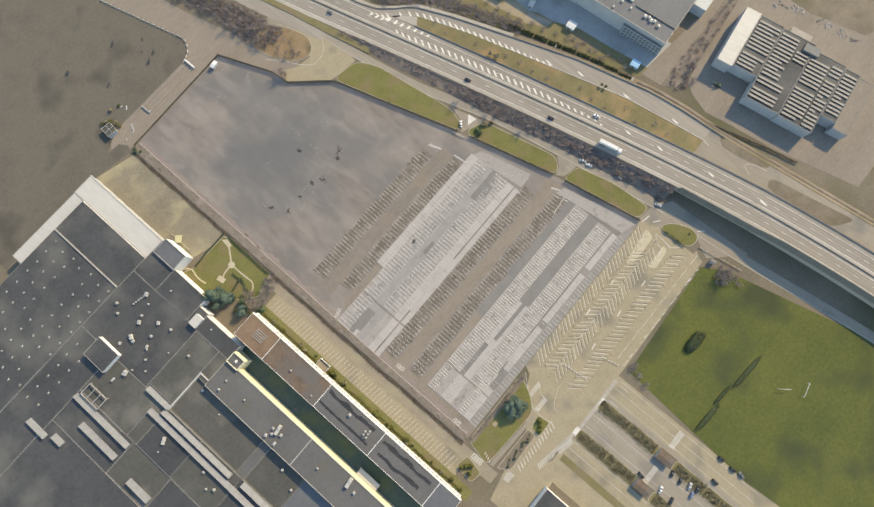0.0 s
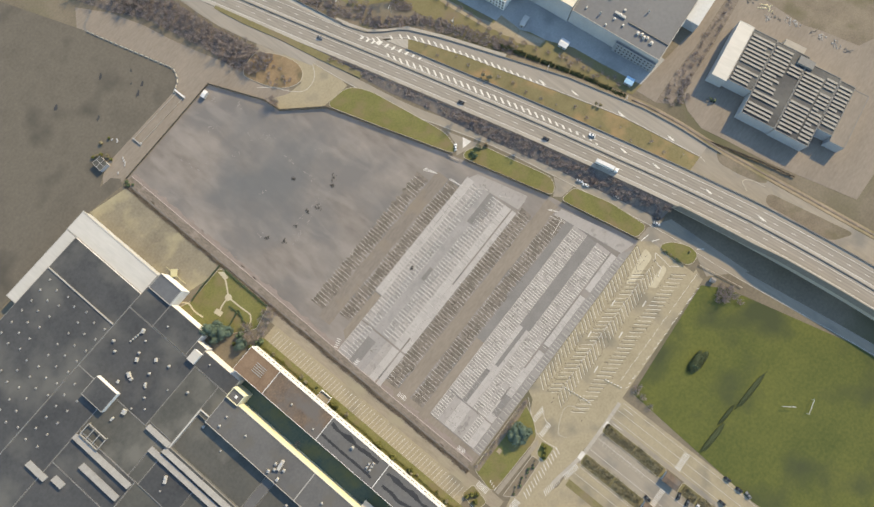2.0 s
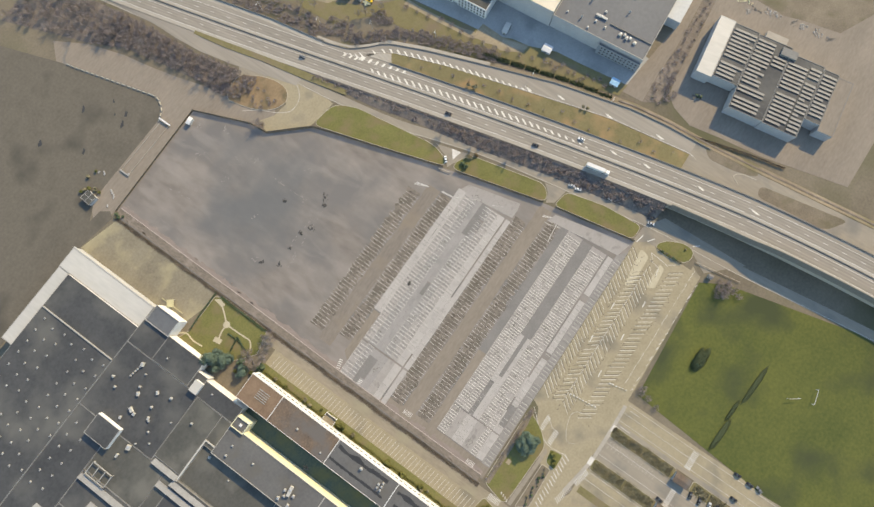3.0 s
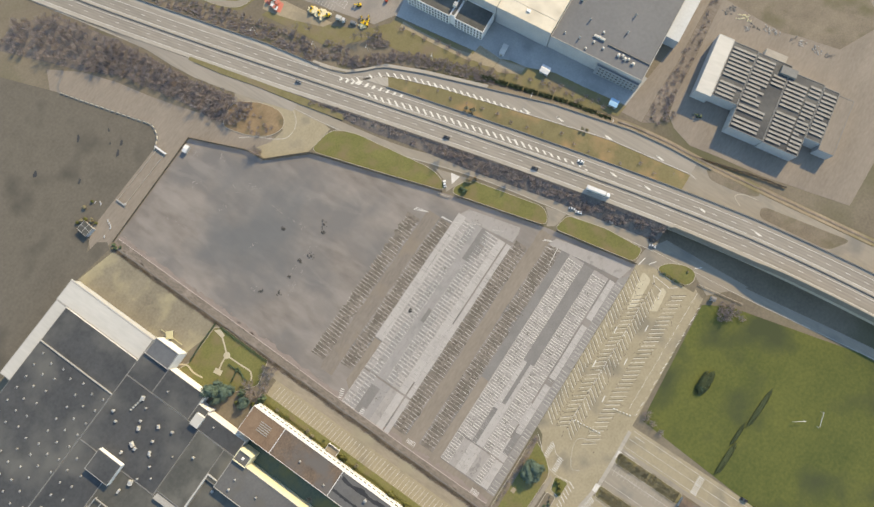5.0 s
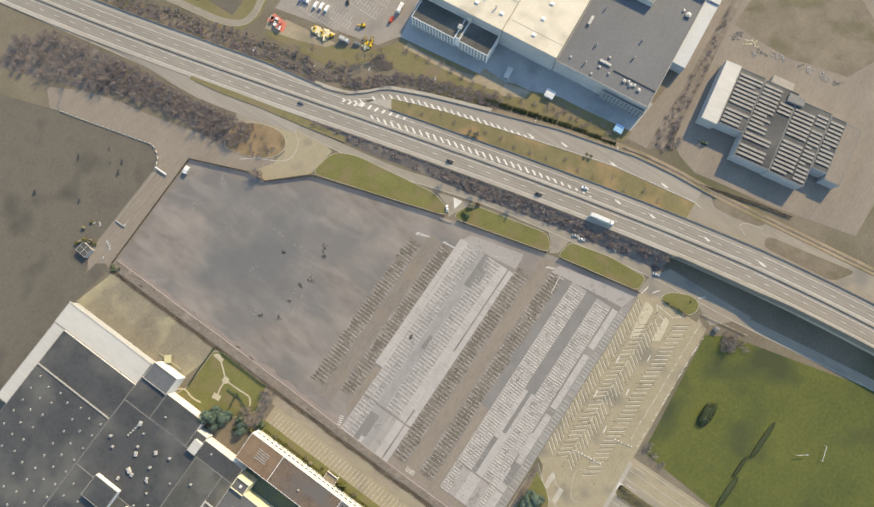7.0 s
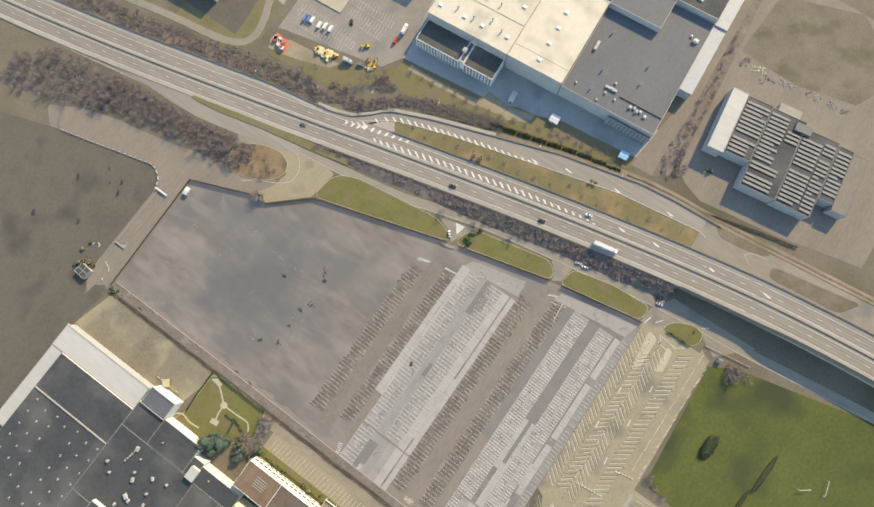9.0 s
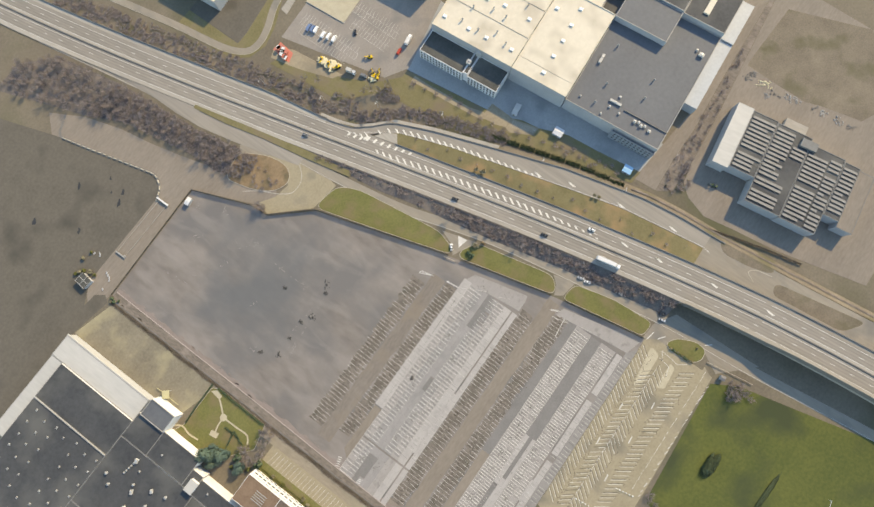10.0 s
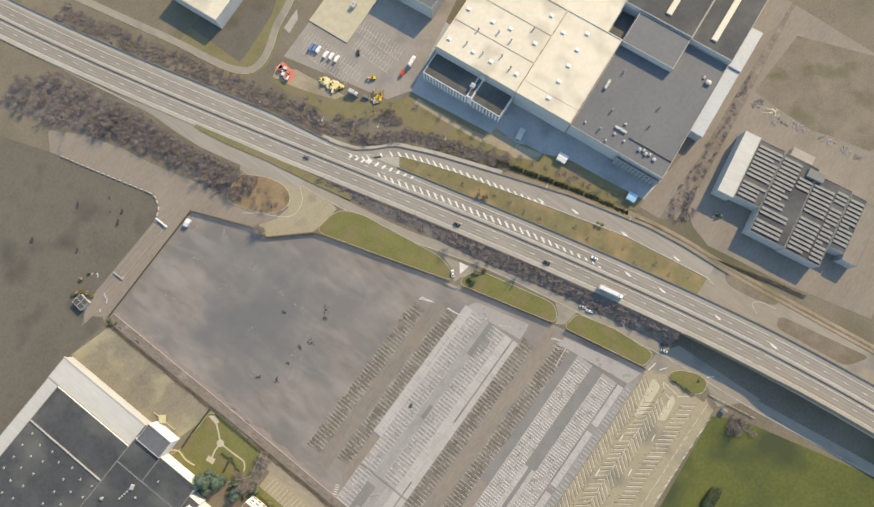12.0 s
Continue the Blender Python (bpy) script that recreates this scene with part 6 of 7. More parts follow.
for y in (-4.2, 0, 4.2):
    part("roof_rib", boxes((-3.6, 3.6, y - 0.14, y + 0.14, 3.04, 3.2)), M_PARAPET, pump)
for x in (-3.4, 0.3):
    part("roof_rib", boxes((x - 0.14, x + 0.14, -4.0, 4.0, 3.04, 3.18)), M_PARAPET, pump)
kerb_block = thing("concrete_block", "pale loose concrete block on the yard", "concrete block", group="loose concrete blocks", at=(-32.1, 265.1, 0.04), turn=30)
part("block", boxes((-0.9, 0.9, -0.35, 0.35, 0, 0.5, 0.04)), M_WALL_GREY, kerb_block)
for x, y, t in ((-32.9, 263.4, 20), (-33.6, 261.6, 35), (-35, 260.4, 15), (-24.9, 278, 60), (-25.8, 276.8, 10), (-16.1, 262.5, 80), (-42, 260.1, 40), (-27, 281, 0)):
    copy_thing(kerb_block, pose(x, y, 0.04, 0, 0, t))
canopy = thing("yellow_canopy", "pale yellow square canopy beside the hall corner", "canopy", at=(-68.4, 179.6, 0), turn=40)
part("roof", boxes((-2.6, 2.6, -2.3, 2.3, 2.4, 2.6, 0.05)), M_CREAM_ROOF, canopy)
for x in (-2.4, 2.4):
    for y in (-2.1, 2.1):
        part("post", boxes((x - 0.08, x + 0.08, y - 0.08, y + 0.08, 0, 2.42)), M_METAL, canopy)
yard_rail = thing("yellow_railing", "pale yellow guard railing along the hall corner", "railing", at=(-69.2, 178.5, 0), turn=90)
for x in span(-9, 9, 3.0):
    part("post", boxes((x - 0.06, x + 0.06, -0.06, 0.06, 0, 1.0)), M_CREAM_ROOF, yard_rail)
for z in (0.5, 0.95):
    part("rail", boxes((-9, 9, -0.12, 0.12, z, z + 0.08)), M_CREAM_ROOF, yard_rail)
small_shed("guard_hut", "small white guard hut on the tarmac", (38.6, 251, 0), 8, 5, 2.6, 2.6, M_WALL)
small_shed("electricity_hut", "small concrete electricity hut by the fence", (150, -104.2, 0), 10, 2.6, 2.6, 2.2, M_GREY)
for x, y in ((29.4, -152.6), (6.4, -152)):
    small_shed("bicycle_shelter", "brown flat bicycle shelter between hedges", (x, y, 0), 0, 6, 9.5, 2.6, M_ROOF_BROWN)


# ---- vehicles ----
def wheel_mesh(r, w):
    bm = bmesh.new()
    bmesh.ops.create_cone(bm, cap_ends=True, segments=12, radius1=r, radius2=r, depth=w, matrix=Matrix.Rotation(radians(90), 4, "X"))
    return mesh_of("wheel", bm, M_TYRE)


def wheels_under(v, spots, r=0.32, w=0.22):
    me = wheel_mesh(r, w)
    for x, y in spots:
        o = new("wheel", me)
        o.parent, o.location = v, (x, y, r)


def hull(profile, half, inset=0.12):
    """A vehicle shell: a side profile drawn out sideways, narrower at the top."""
    bm = bmesh.new()
    top = max(z for _, z in profile)
    low = min(z for _, z in profile)
    rings = []
    for s in (-1, 1):
        rings.append([bm.verts.new((x, s * (half - inset * (z - low) / max(0.01, top - low)), z)) for x, z in profile])
    n = len(profile)
    for i in range(n):
        j = (i + 1) % n
        bm.faces.new((rings[0][i], rings[0][j], rings[1][j], rings[1][i]))
    bm.faces.new(rings[0][::-1])
    bm.faces.new(rings[1])
    bmesh.ops.recalc_face_normals(bm, faces=bm.faces)
    return bm


def car(paint, label, at, turn, long=4.4, group="", van=False):
    v = thing("van" if van else "car", label, "van" if van else "car", group=group, at=at, turn=turn)
    h = long / 2
    if van:
        part("body", hull([(-h, 0.35), (h, 0.35), (h, 1.0), (h - 0.7, 1.2), (h - 1.3, 2.1), (-h + 0.1, 2.15), (-h, 1.2)], 0.98, 0.1), CAR_PAINT[paint], v)
        part("windscreen", boxes((h - 1.25, h - 0.85, -0.8, 0.8, 1.25, 1.95, 0.1)), M_GLASS, v)
    else:
        part("body", hull([(-h, 0.3), (h, 0.3), (h, 0.72), (h - 1.1, 0.92), (-h + 0.7, 0.95), (-h, 0.85)], 0.9, 0.08), CAR_PAINT[paint], v)
        part("windows", hull([(-h + 0.55, 0.93), (h - 1.15, 0.9), (h - 1.9, 1.38), (-h + 1.1, 1.4)], 0.82, 0.16), M_GLASS, v)
        part("roof", boxes((-h + 1.15, h - 1.95, -0.62, 0.62, 1.385, 1.45, 0.05)), CAR_PAINT[paint], v)
    wheels_under(v, [(s * (h - 0.8), t * 0.84) for s in (-1, 1) for t in (-1, 1)])
    return v


def lorry(label, at, turn, box_mat=M_WALL, cab="white", long=13.2):
    v = thing("lorry", label, "lorry", at=at, turn=turn)
    part("trailer", boxes((-long / 2 - 1.5, long / 2 - 1.5, -1.25, 1.25, 1.1, 3.9)), box_mat, v, "long pale box trailer")
    part("chassis", boxes((-long / 2 - 1.2, long / 2 + 2.0, -0.5, 0.5, 0.6, 1.1)), M_RAIL, v)
    part("cab", hull([(long / 2 - 0.8, 0.6), (long / 2 + 1.6, 0.6), (long / 2 + 1.6, 1.9), (long / 2 + 1.35, 3.1), (long / 2 - 0.8, 3.5)], 1.2, 0.1), CAR_PAINT[cab], v)
    part("windscreen", boxes((long / 2 + 1.42, long / 2 + 1.62, -1.0, 1.0, 1.9, 2.9)), M_GLASS, v)
    wheels_under(v, [(x, t * 1.05) for x in (-long / 2, -long / 2 + 1.3, -long / 2 + 2.6, long / 2 - 2.2, long / 2 + 0.9) for t in (-1, 1)], 0.5, 0.3)
    return v


def heading(y):
    d = 1.0
    return math.degrees(math.atan2(-2 * d, median(y - d) - median(y + d)))


for d, y, what in ((-9.0, -4, "lorry"), (-8.3, 40, "black"), (7.9, 16.5, "white"), (-8.2, 103, "black"), (-3.9, 215, "grey")):
    at = (median(y) + d, y, deck_z(y) + 0.03)
    if what == "lorry":
        lorry("white articulated box lorry on the motorway", at, heading(y))
    else:
        car(what, "%s car driving on the motorway" % what, at, heading(y) + (180 if d > 0 else 0), 4.5)
car("white", "white car waiting at the car park gate", (118.3, 86, 0.07), 40, 4.6)
car("silver", "silver car parked beside the local road", (151.5, 4, 0.08), -70)
car("white", "white car parked beside the local road", (151.8, -1, 0.08), -72)
car("grey", "grey car parked at the road edge", (157.5, -22, 0.08), -78)
car("black", "dark car beside the local road", (162.4, -52, 0.08), -60)
car("silver", "silver car beside the local road", (159.2, -54, 0.08), -75)
for x, y, c, t in ((12, -148, "black", 80), (25.1, -162.2, "black", 12), (25.2, -168.4, "black", 10), (13.2, -162.3, "white", 12), (26.4, -174.7, "silver", 10), (22.8, -178.5, "blue", 10), (27.7, -179.3, "black", 8), (12, -171, "black", 5),
                   (52.1, -180.1, "black", 95), (51.4, -189, "black", 92), (52.2, -195, "grey", 70), (38.4, -185, "black", 88)):
    car(c, "%s car parked between the hedges" % c, (x, y, 0.07), t, group="parked cars")
for x, y, c in ((190.7, 258.5, "white"), (190.6, 251.8, "white"), (192.2, 247.8, "white"), (192.8, 243.4, "white")):
    car(c, "white van parked in the works car park", (x, y, 0.08), 8, 5.4, "parked vans", True)
car("blue", "blue van parked in the works car park", (189.2, 263.8, 0.08), 8, 6.2, "parked vans", True)
car("blue", "pale blue van parked beside white vans", (190.1, 261, 0.08), 8, 5.6, "parked vans", True)
car("black", "dark car standing alone in the works car park", (205.5, 234, 0.08), 40)
lorry("white lorry beside the works drive", (222.5, 198.4, 0.06), 10, long=5.0)
car("red", "red van at the works drive", (212, 199, 0.08), 10, 5.4, van=True)
lorry("white flatbed truck in the machine yard", (179.4, 217.5, 0.08), -80, M_ROOF_PALE, "silver", 4.0)
car("grey", "grey van in the machine yard", (182.4, 208.5, 0.08), -75, 4.8, van=True)


def loader(label, at, turn, paint=CAR_PAINT["yellow"], group="yellow machines"):
    """A building machine: body, cab, boom, bucket and wheels."""
    v = thing("digger", label, "building machine", group=group, at=at, turn=turn)
    part("body", hull([(-1.8, 0.7), (1.4, 0.7), (1.4, 1.6), (0.2, 1.9), (-1.8, 1.7)], 1.0), paint, v)
    part("cab", boxes((-0.4, 0.9, -0.65, 0.65, 1.8, 2.9, 0.12)), M_GLASS, v)
    part("boom", hull([(0.9, 1.6), (3.6, 2.5), (3.8, 2.2), (1.2, 1.2)], 0.25, 0.02), paint, v)
    part("bucket", boxes((3.5, 4.3, -0.9, 0.9, 0.6, 1.7, 0.1)), M_RAIL, v)
    wheels_under(v, [(x, t * 1.0) for x in (-1.2, 1.0) for t in (-1, 1)], 0.65, 0.4)
    return v


for x, y, t in ((174.8, 241, 200), (175, 234.6, 220), (177, 228, 150), (196.4, 213.5, 130), (187.6, 203.6, 60), (186.2, 200.4, 110), (189.4, 201, 20)):
    loader("yellow building machine parked in the yard", (x, y, 0.09), t)
loader("dark green loader in the shade of the workshop", (256.5, -34.5, 0.06), 110, M_LEAF, "")
board = thing("board_stack", "untidy stack of pale yellow boards", "boards", group="board stacks", at=(173.8, 238.4, 0.09), turn=20)
for k, (dx, dy, t) in enumerate(((0, 0, 0.0), (0.3, -0.4, 0.5), (-0.3, 0.3, -0.4))):
    bm = boxes((-1.7 + dx, 1.7 + dx, -0.5 + dy, 0.5 + dy, k * 0.35, k * 0.35 + 0.32))
    bmesh.ops.rotate(bm, verts=bm.verts, matrix=Matrix.Rotation(t, 3, "Z"))
    part("board", bm, M_BOARD, board)
pile = random.Random(29)
for k in range(40):
    x, y = (174.8 + pile.gauss(0, 1.2) + 0.1 * (k % 18), 241 - 0.85 * (k % 18) + pile.uniform(-1, 1)) if k < 32 else (186.5 + pile.uniform(-3, 3.5), 201.5 + pile.uniform(-1.5, 2))
    copy_thing(board, pose(x, y, 0.09, 0, 0, pile.uniform(0, 180)) @ Matrix.Scale(pile.uniform(0.8, 1.5), 4))
wmarks = tagged(new("bay_markings"), "faded white parking bay lines in the works car park", "road marking", kind="structure")
for x, y0, y1 in ((225.5, 247, 207), (220.5, 246, 207), (213.5, 240, 208), (208.4, 240, 208), (196.2, 272, 222), (191, 272, 221), (184.5, 268, 226)):
    bm = bmesh.new()
    y = y0
    while y > y1:
        stripe(bm, (x - 2.4, y - 0.2), (x + 2.4, y + 0.2), 0.22, 0.085)
        y -= 2.5
    stripe(bm, (x - 2.5, y0), (x - 2.5, y1), 0.2, 0.087)
    part("bay_lines", bm, M_PAINT_OLD, wmarks)
slab_of("site_floor", [(159.5, 259), (167, 261), (168.5, 274), (161, 275)], 0.1, CAR_PAINT["orange"], "orange-red painted site floor", "floor")
stack = random.Random(11)
for i in range(9):
    x, y = 160 + stack.uniform(0, 7), 260 + stack.uniform(0, 13)
    s = thing("site_box", "orange-red site container among pale boards", "container", group="orange containers", at=(x, y, 0.09), turn=stack.choice((5, 12, 95, 100)))
    part("body", boxes((-1.5, 1.5, -1.1, 1.1, 0, 2.2)), CAR_PAINT["orange"] if i % 3 else M_ROOF_PALE, s)
    part("lid", boxes((-1.55, 1.55, -1.15, 1.15, 2.2, 2.35)), CAR_PAINT["orange"] if i % 2 else M_WALL, s)


# ---- fences, walls and small structures ----


def slatted_panel(wide=2.94, high=2.3, slats=6, rail=0.14, thick=0.06):
    """A fence panel cut from one sheet: two rails joined by upright slats."""
    bm = bmesh.new()
    xs = [-wide / 2 + wide * (i + (0.18 if i % 2 else -0.18)) / (2 * slats - 1) for i in range(2 * slats)]
    xs[0], xs[-1] = -wide / 2, wide / 2
    zs = (0.08, 0.08 + rail, high - rail, high)
    grid = [[bm.verts.new((x, -thick / 2, z)) for x in xs] for z in zs]
    for r in range(3):
        for c in range(len(xs) - 1):
            if r == 1 and c % 2:
                continue
            bm.faces.new((grid[r][c], grid[r][c + 1], grid[r + 1][c + 1], grid[r + 1][c]))
    out = bmesh.ops.extrude_face_region(bm, geom=bm.faces[:])
    bmesh.ops.translate(bm, verts=[v for v in out["geom"] if isinstance(v, bmesh.types.BMVert)], vec=(0, thick, 0))
    bmesh.ops.recalc_face_normals(bm, faces=bm.faces)
    return bm


panel_mesh = mesh_of("panel", slatted_panel(), M_FENCE)
post_mesh = mesh_of("post", boxes((-0.07, 0.07, -0.07, 0.07, 0, 2.5)), M_RAIL)


def fence(label, pts, gaps=(), high=1.0):
    """Panels and posts along a line, left out in the gaps (centre, radius)."""
    f = thing("fence", label, "fence")
    for a, b in zip(pts, pts[1:]):
        a, b = Vector(a), Vector(b)
        n = max(1, round((b - a).length / 3.0))
        turn = math.atan2((b - a).y, (b - a).x)
        for i in range(n):
            c = a.lerp(b, (i + 0.5) / n)
            if any((c - Vector(g)).length < r for g, r in gaps):
                continue
            o = new("panel", panel_mesh)
            o.parent, o.location, o.rotation_euler, o.scale = f, (*c, 0), (0, 0, turn), (1, 1, high)
            p = new("post", post_mesh)
            p.parent, p.location, p.rotation_euler, p.scale = f, (*a.lerp(b, i / n), 0), (0, 0, turn), (1, 1, high)
    return f


fence("dark slatted fence along the car park", [(46, 255.5), (61.8, 214.9), (62.8, 201.4), (85, 176.6), (113.6, 81.4), (131.4, 10.6), (142.5, -51)], [((114.5, 79.5), 4.0), ((131.8, 9.6), 4.5)])
fence("dark fence between the car park and the yard", [(-41.5, 252.6), (45.6, 255.4)], high=0.55)
bar = thing("rail_fence", "white rail fence along the field corner", "fence")
for k in range(8):
    a, b = Vector((153.3 + k * 0.6, -91.8 - k * 3.9)), Vector((153.8 + k * 0.6, -95 - k * 3.9))
    part("rail", ribbon(bmesh.new(), [a, b], 0.16, -0.16, 0.7, 1.0), M_KERB, bar)
    part("post", boxes((a.x - 0.12, a.x + 0.12, a.y - 0.12, a.y + 0.12, 0, 1.0)), M_RAIL, bar)
gate = thing("barrier_gate", "white swing barrier across the car park gateway", "gate", at=(111.2, 81.4, 0.05), turn=104)
part("boom", boxes((-3.6, 3.6, -0.18, 0.18, 0.85, 1.1)), M_KERB, gate)
for x in (-3.7, 3.7):
    part("post", boxes((x - 0.22, x + 0.22, -0.22, 0.22, 0, 1.2)), M_RAIL, gate)
part("counterweight", boxes((3.9, 4.7, -0.3, 0.3, 0.75, 1.2)), M_KERB, gate)
bollard = thing("bollard", "small white bollard across the car park end", "bollard", group="bollards", at=(34.4, -69.6, 0.05))
part("shaft", boxes((-0.3, 0.3, -0.3, 0.3, 0, 0.8, 0.08)), M_BRIGHT, bollard)
part("foot", boxes((-0.42, 0.42, -0.42, 0.42, -0.05, 0.06)), M_RAIL, bollard)
for k in range(1, 15):
    p = (34.4 + 0.26 * k, -69.6 - 2.1 * k) if k < 9 else (54.2 + 0.45 * (k - 9), -86.5 - 2.1 * (k - 9))
    copy_thing(bollard, pose(*p, 0.05, 0, 0, k * 23))

kerb = tagged(new("kerb_line"), "pinkish concrete kerb along the car park", "kerb", kind="structure")
part("kerb_strip", ribbon(bmesh.new(), [Vector((along(KERB, y), y)) for y in edge_ys], 0.24, -0.24, -0.1, 0.2), M_PINKKERB, kerb)
part("kerb_strip", boxes((-44.0, -43.4, -52, 250, -0.1, 0.25)), M_RAIL, kerb)
barrier = thing("concrete_barrier", "white concrete barrier block in a curved row", "barrier", group="barrier blocks", at=(26.8, 270.9, 0.03), turn=30)
part("block", boxes((-1.3, 1.3, -0.4, 0.4, 0, 0.9, 0.18)), M_KERB, barrier)
path = curve_points([(26.8, 270.9), (34.0, 274.6), (38.4, 281), (39, 286), (36.5, 296), (31.4, 316), (26, 337), (21.5, 355.5)], 1.0)
for i in range(4, len(path) - 1, 4):
    d = path[i + 1] - path[i - 1]
    copy_thing(barrier, pose(*path[i], 0.03, 0, 0, math.degrees(math.atan2(d.y, d.x))))
wallset = thing("track_walls", "low concrete walls beside the track", "wall")
part("side_wall", boxes((-16.5, 27, 268.8, 269.1, 0, 0.5)), M_SHOULDER, wallset)
part("side_wall", boxes((-16.5, 29, 262.2, 262.5, 0, 0.5)), M_SHOULDER, wallset)
part("cross_beam", boxes((27.5, 28.6, 261, 271, 0.9, 1.5)), M_WALL, wallset)
part("cross_beam", boxes((-17.5, -16.6, 261.5, 269.5, 0.5, 1.0)), M_PARAPET, wallset)

lamp = thing("street_lamp", "tall grey street lamp above the bank", "street lamp", group="street lamps", at=(150.9, 219.5, 0.5), turn=200)
bm = bmesh.new()
bmesh.ops.create_cone(bm, cap_ends=True, segments=8, radius1=0.16, radius2=0.09, depth=10, matrix=Matrix.Translation((0, 0, 5)))
part("pole", bm, M_METAL, lamp)
part("arm", boxes((0, 2.0, -0.06, 0.06, 9.8, 9.95)), M_METAL, lamp)
part("lamp_head", boxes((1.8, 2.9, -0.25, 0.25, 9.7, 9.95, 0.05)), M_WALL, lamp)
for x, y, z, t in ((169.6, 186, 1, 200), (189.3, 144, 1.5, 200), (136, 262, 0.6, 190), (203, 70, 0.4, 195), (217, 14, 0.6, 195)):
    copy_thing(lamp, pose(x, y, z, 0, 0, t))

rubble = random.Random(21)
def rubble_pile(x, y, r, mat=M_FENCE, loose=False, label="small dark heap of rubble on the tarmac"):
    bm = bmesh.new()
    for k in range(22):
        a, d, s = rubble.uniform(0, 6.28), r * rubble.random() ** (1.3 if loose else 0.8), rubble.uniform(0.15, 0.55) if loose else rubble.uniform(0.2, 0.7)
        cx, cy = d * math.cos(a), d * math.sin(a) * 0.7
        box(bm, cx - s, cx + s, cy - s * 0.6, cy + s * 0.6, 0, s * rubble.uniform(0.3, 0.8), s * 0.25)
    t = thing("rubble_heap", label, "rubble", group="rubble heaps", at=(x, y, 0.05), turn=rubble.uniform(0, 180))
    tagged(part("rubble_mass", bm, mat, t), kind="stuff")


for p in ((30.8, 160.2, 2.2), (49, 139, 3.4), (44.5, 136.2, 2.4), (26.4, 133.4, 3.2), (19.2, 137.7, 1.8), (6.6, 137.4, 2.0), (-6.2, 136.6, 2.8), (-12, 147.2, 2.0)):
    rubble_pile(*p, loose=True)
rubble_pile(33, 56.8, 1.6, label="dark heap of rubble on the concrete")
for p in ((338, -13, 4), (342.5, -15, 3), (340, -22, 5), (341.5, -27, 4), (334, -30.5, 3.5), (338, -35, 4), (341, -44, 4.5), (342.5, -49.5, 3.5), (344.5, -62, 4), (345, -69, 3.5), (345.5, -80, 4.5), (346.5, -89, 4)):
    rubble_pile(*p, label="heap of scrap beside the workshop yard", mat=M_BOARD if -28 < p[1] < -20 else (M_PARAPET if p[2] in (3.5, 4.5) else M_RAIL))

goal = thing("goal_frame", "white football goal frame on the field", "goal")
for a, b in (((110.3, -183.1), (114.5, -188.8)), ((125.5, -195.5), (116, -197.5))):
    part("bar", ribbon(bmesh.new(), [Vector(a), Vector(b)], 0.1, -0.1, 2.2, 2.4), M_WALL, goal)
    for q in (a, b):
        part("post", boxes((q[0] - 0.1, q[0] + 0.1, q[1] - 0.1, q[1] + 0.1, 0, 2.4)), M_WALL, goal)

# ---- trees and shrubs ----
def cone(bm, a, b, ra, rb, n=5):
    """A tapered limb from a to b."""
    a, b = Vector(a), Vector(b)
    q = (b - a).to_track_quat("Z", "Y")
    low = [bm.verts.new(a + q @ Vector((ra * math.cos(k * 6.2832 / n), ra * math.sin(k * 6.2832 / n), 0))) for k in range(n)]
    top = [bm.verts.new(b + q @ Vector((rb * math.cos(k * 6.2832 / n), rb * math.sin(k * 6.2832 / n), 0))) for k in range(n)]
    for k in range(n):
        bm.faces.new((low[k], low[(k + 1) % n], top[(k + 1) % n], top[k]))


def bare_tree(seed, h, spread, label, category="tree", group="bare trees", at=(0, 0, 0)):
    r = random.Random(seed)
    t = thing("bare_tree" if h > 4 else "bare_shrub", label, category, group=group, at=at)
    trunk, crown = bmesh.new(), bmesh.new()
    cone(trunk, (0, 0, -0.3), (0, 0, h * 0.55), h * 0.02 + 0.05, h * 0.012 + 0.03, 6)
    for i in range(9):
        a, lift = i * 0.7 + r.uniform(-0.3, 0.3), r.uniform(0.25, 0.55)
        base = Vector((0, 0, h * lift))
        tip = Vector((math.cos(a) * spread * r.uniform(0.5, 0.8), math.sin(a) * spread * r.uniform(0.5, 0.8), h * r.uniform(0.7, 1.0)))
        cone(trunk, base, tip, 0.09 + h * 0.004, 0.03, 4)
        for k in range(13):
            s = base.lerp(tip, r.uniform(0.3, 1.0))
            way = Vector((math.cos(a + r.uniform(-1.3, 1.3)), math.sin(a + r.uniform(-1.3, 1.3)), r.uniform(0.0, 1.1))).normalized()
            e2 = s + way * spread * r.uniform(0.25, 0.55)
            cone(crown, s, e2, 0.05, 0.015, 3)
            for _ in range(3):
                m = s.lerp(e2, r.uniform(0.3, 1.0))
                w2 = (way + Vector((r.uniform(-1, 1), r.uniform(-1, 1), r.uniform(-0.3, 0.7)))).normalized()
                cone(crown, m, m + w2 * spread * r.uniform(0.12, 0.28), 0.035, 0.012, 3)
    part("trunk", trunk, M_BARK, t)
    part("crown", crown, M_TWIG, t)
    return t


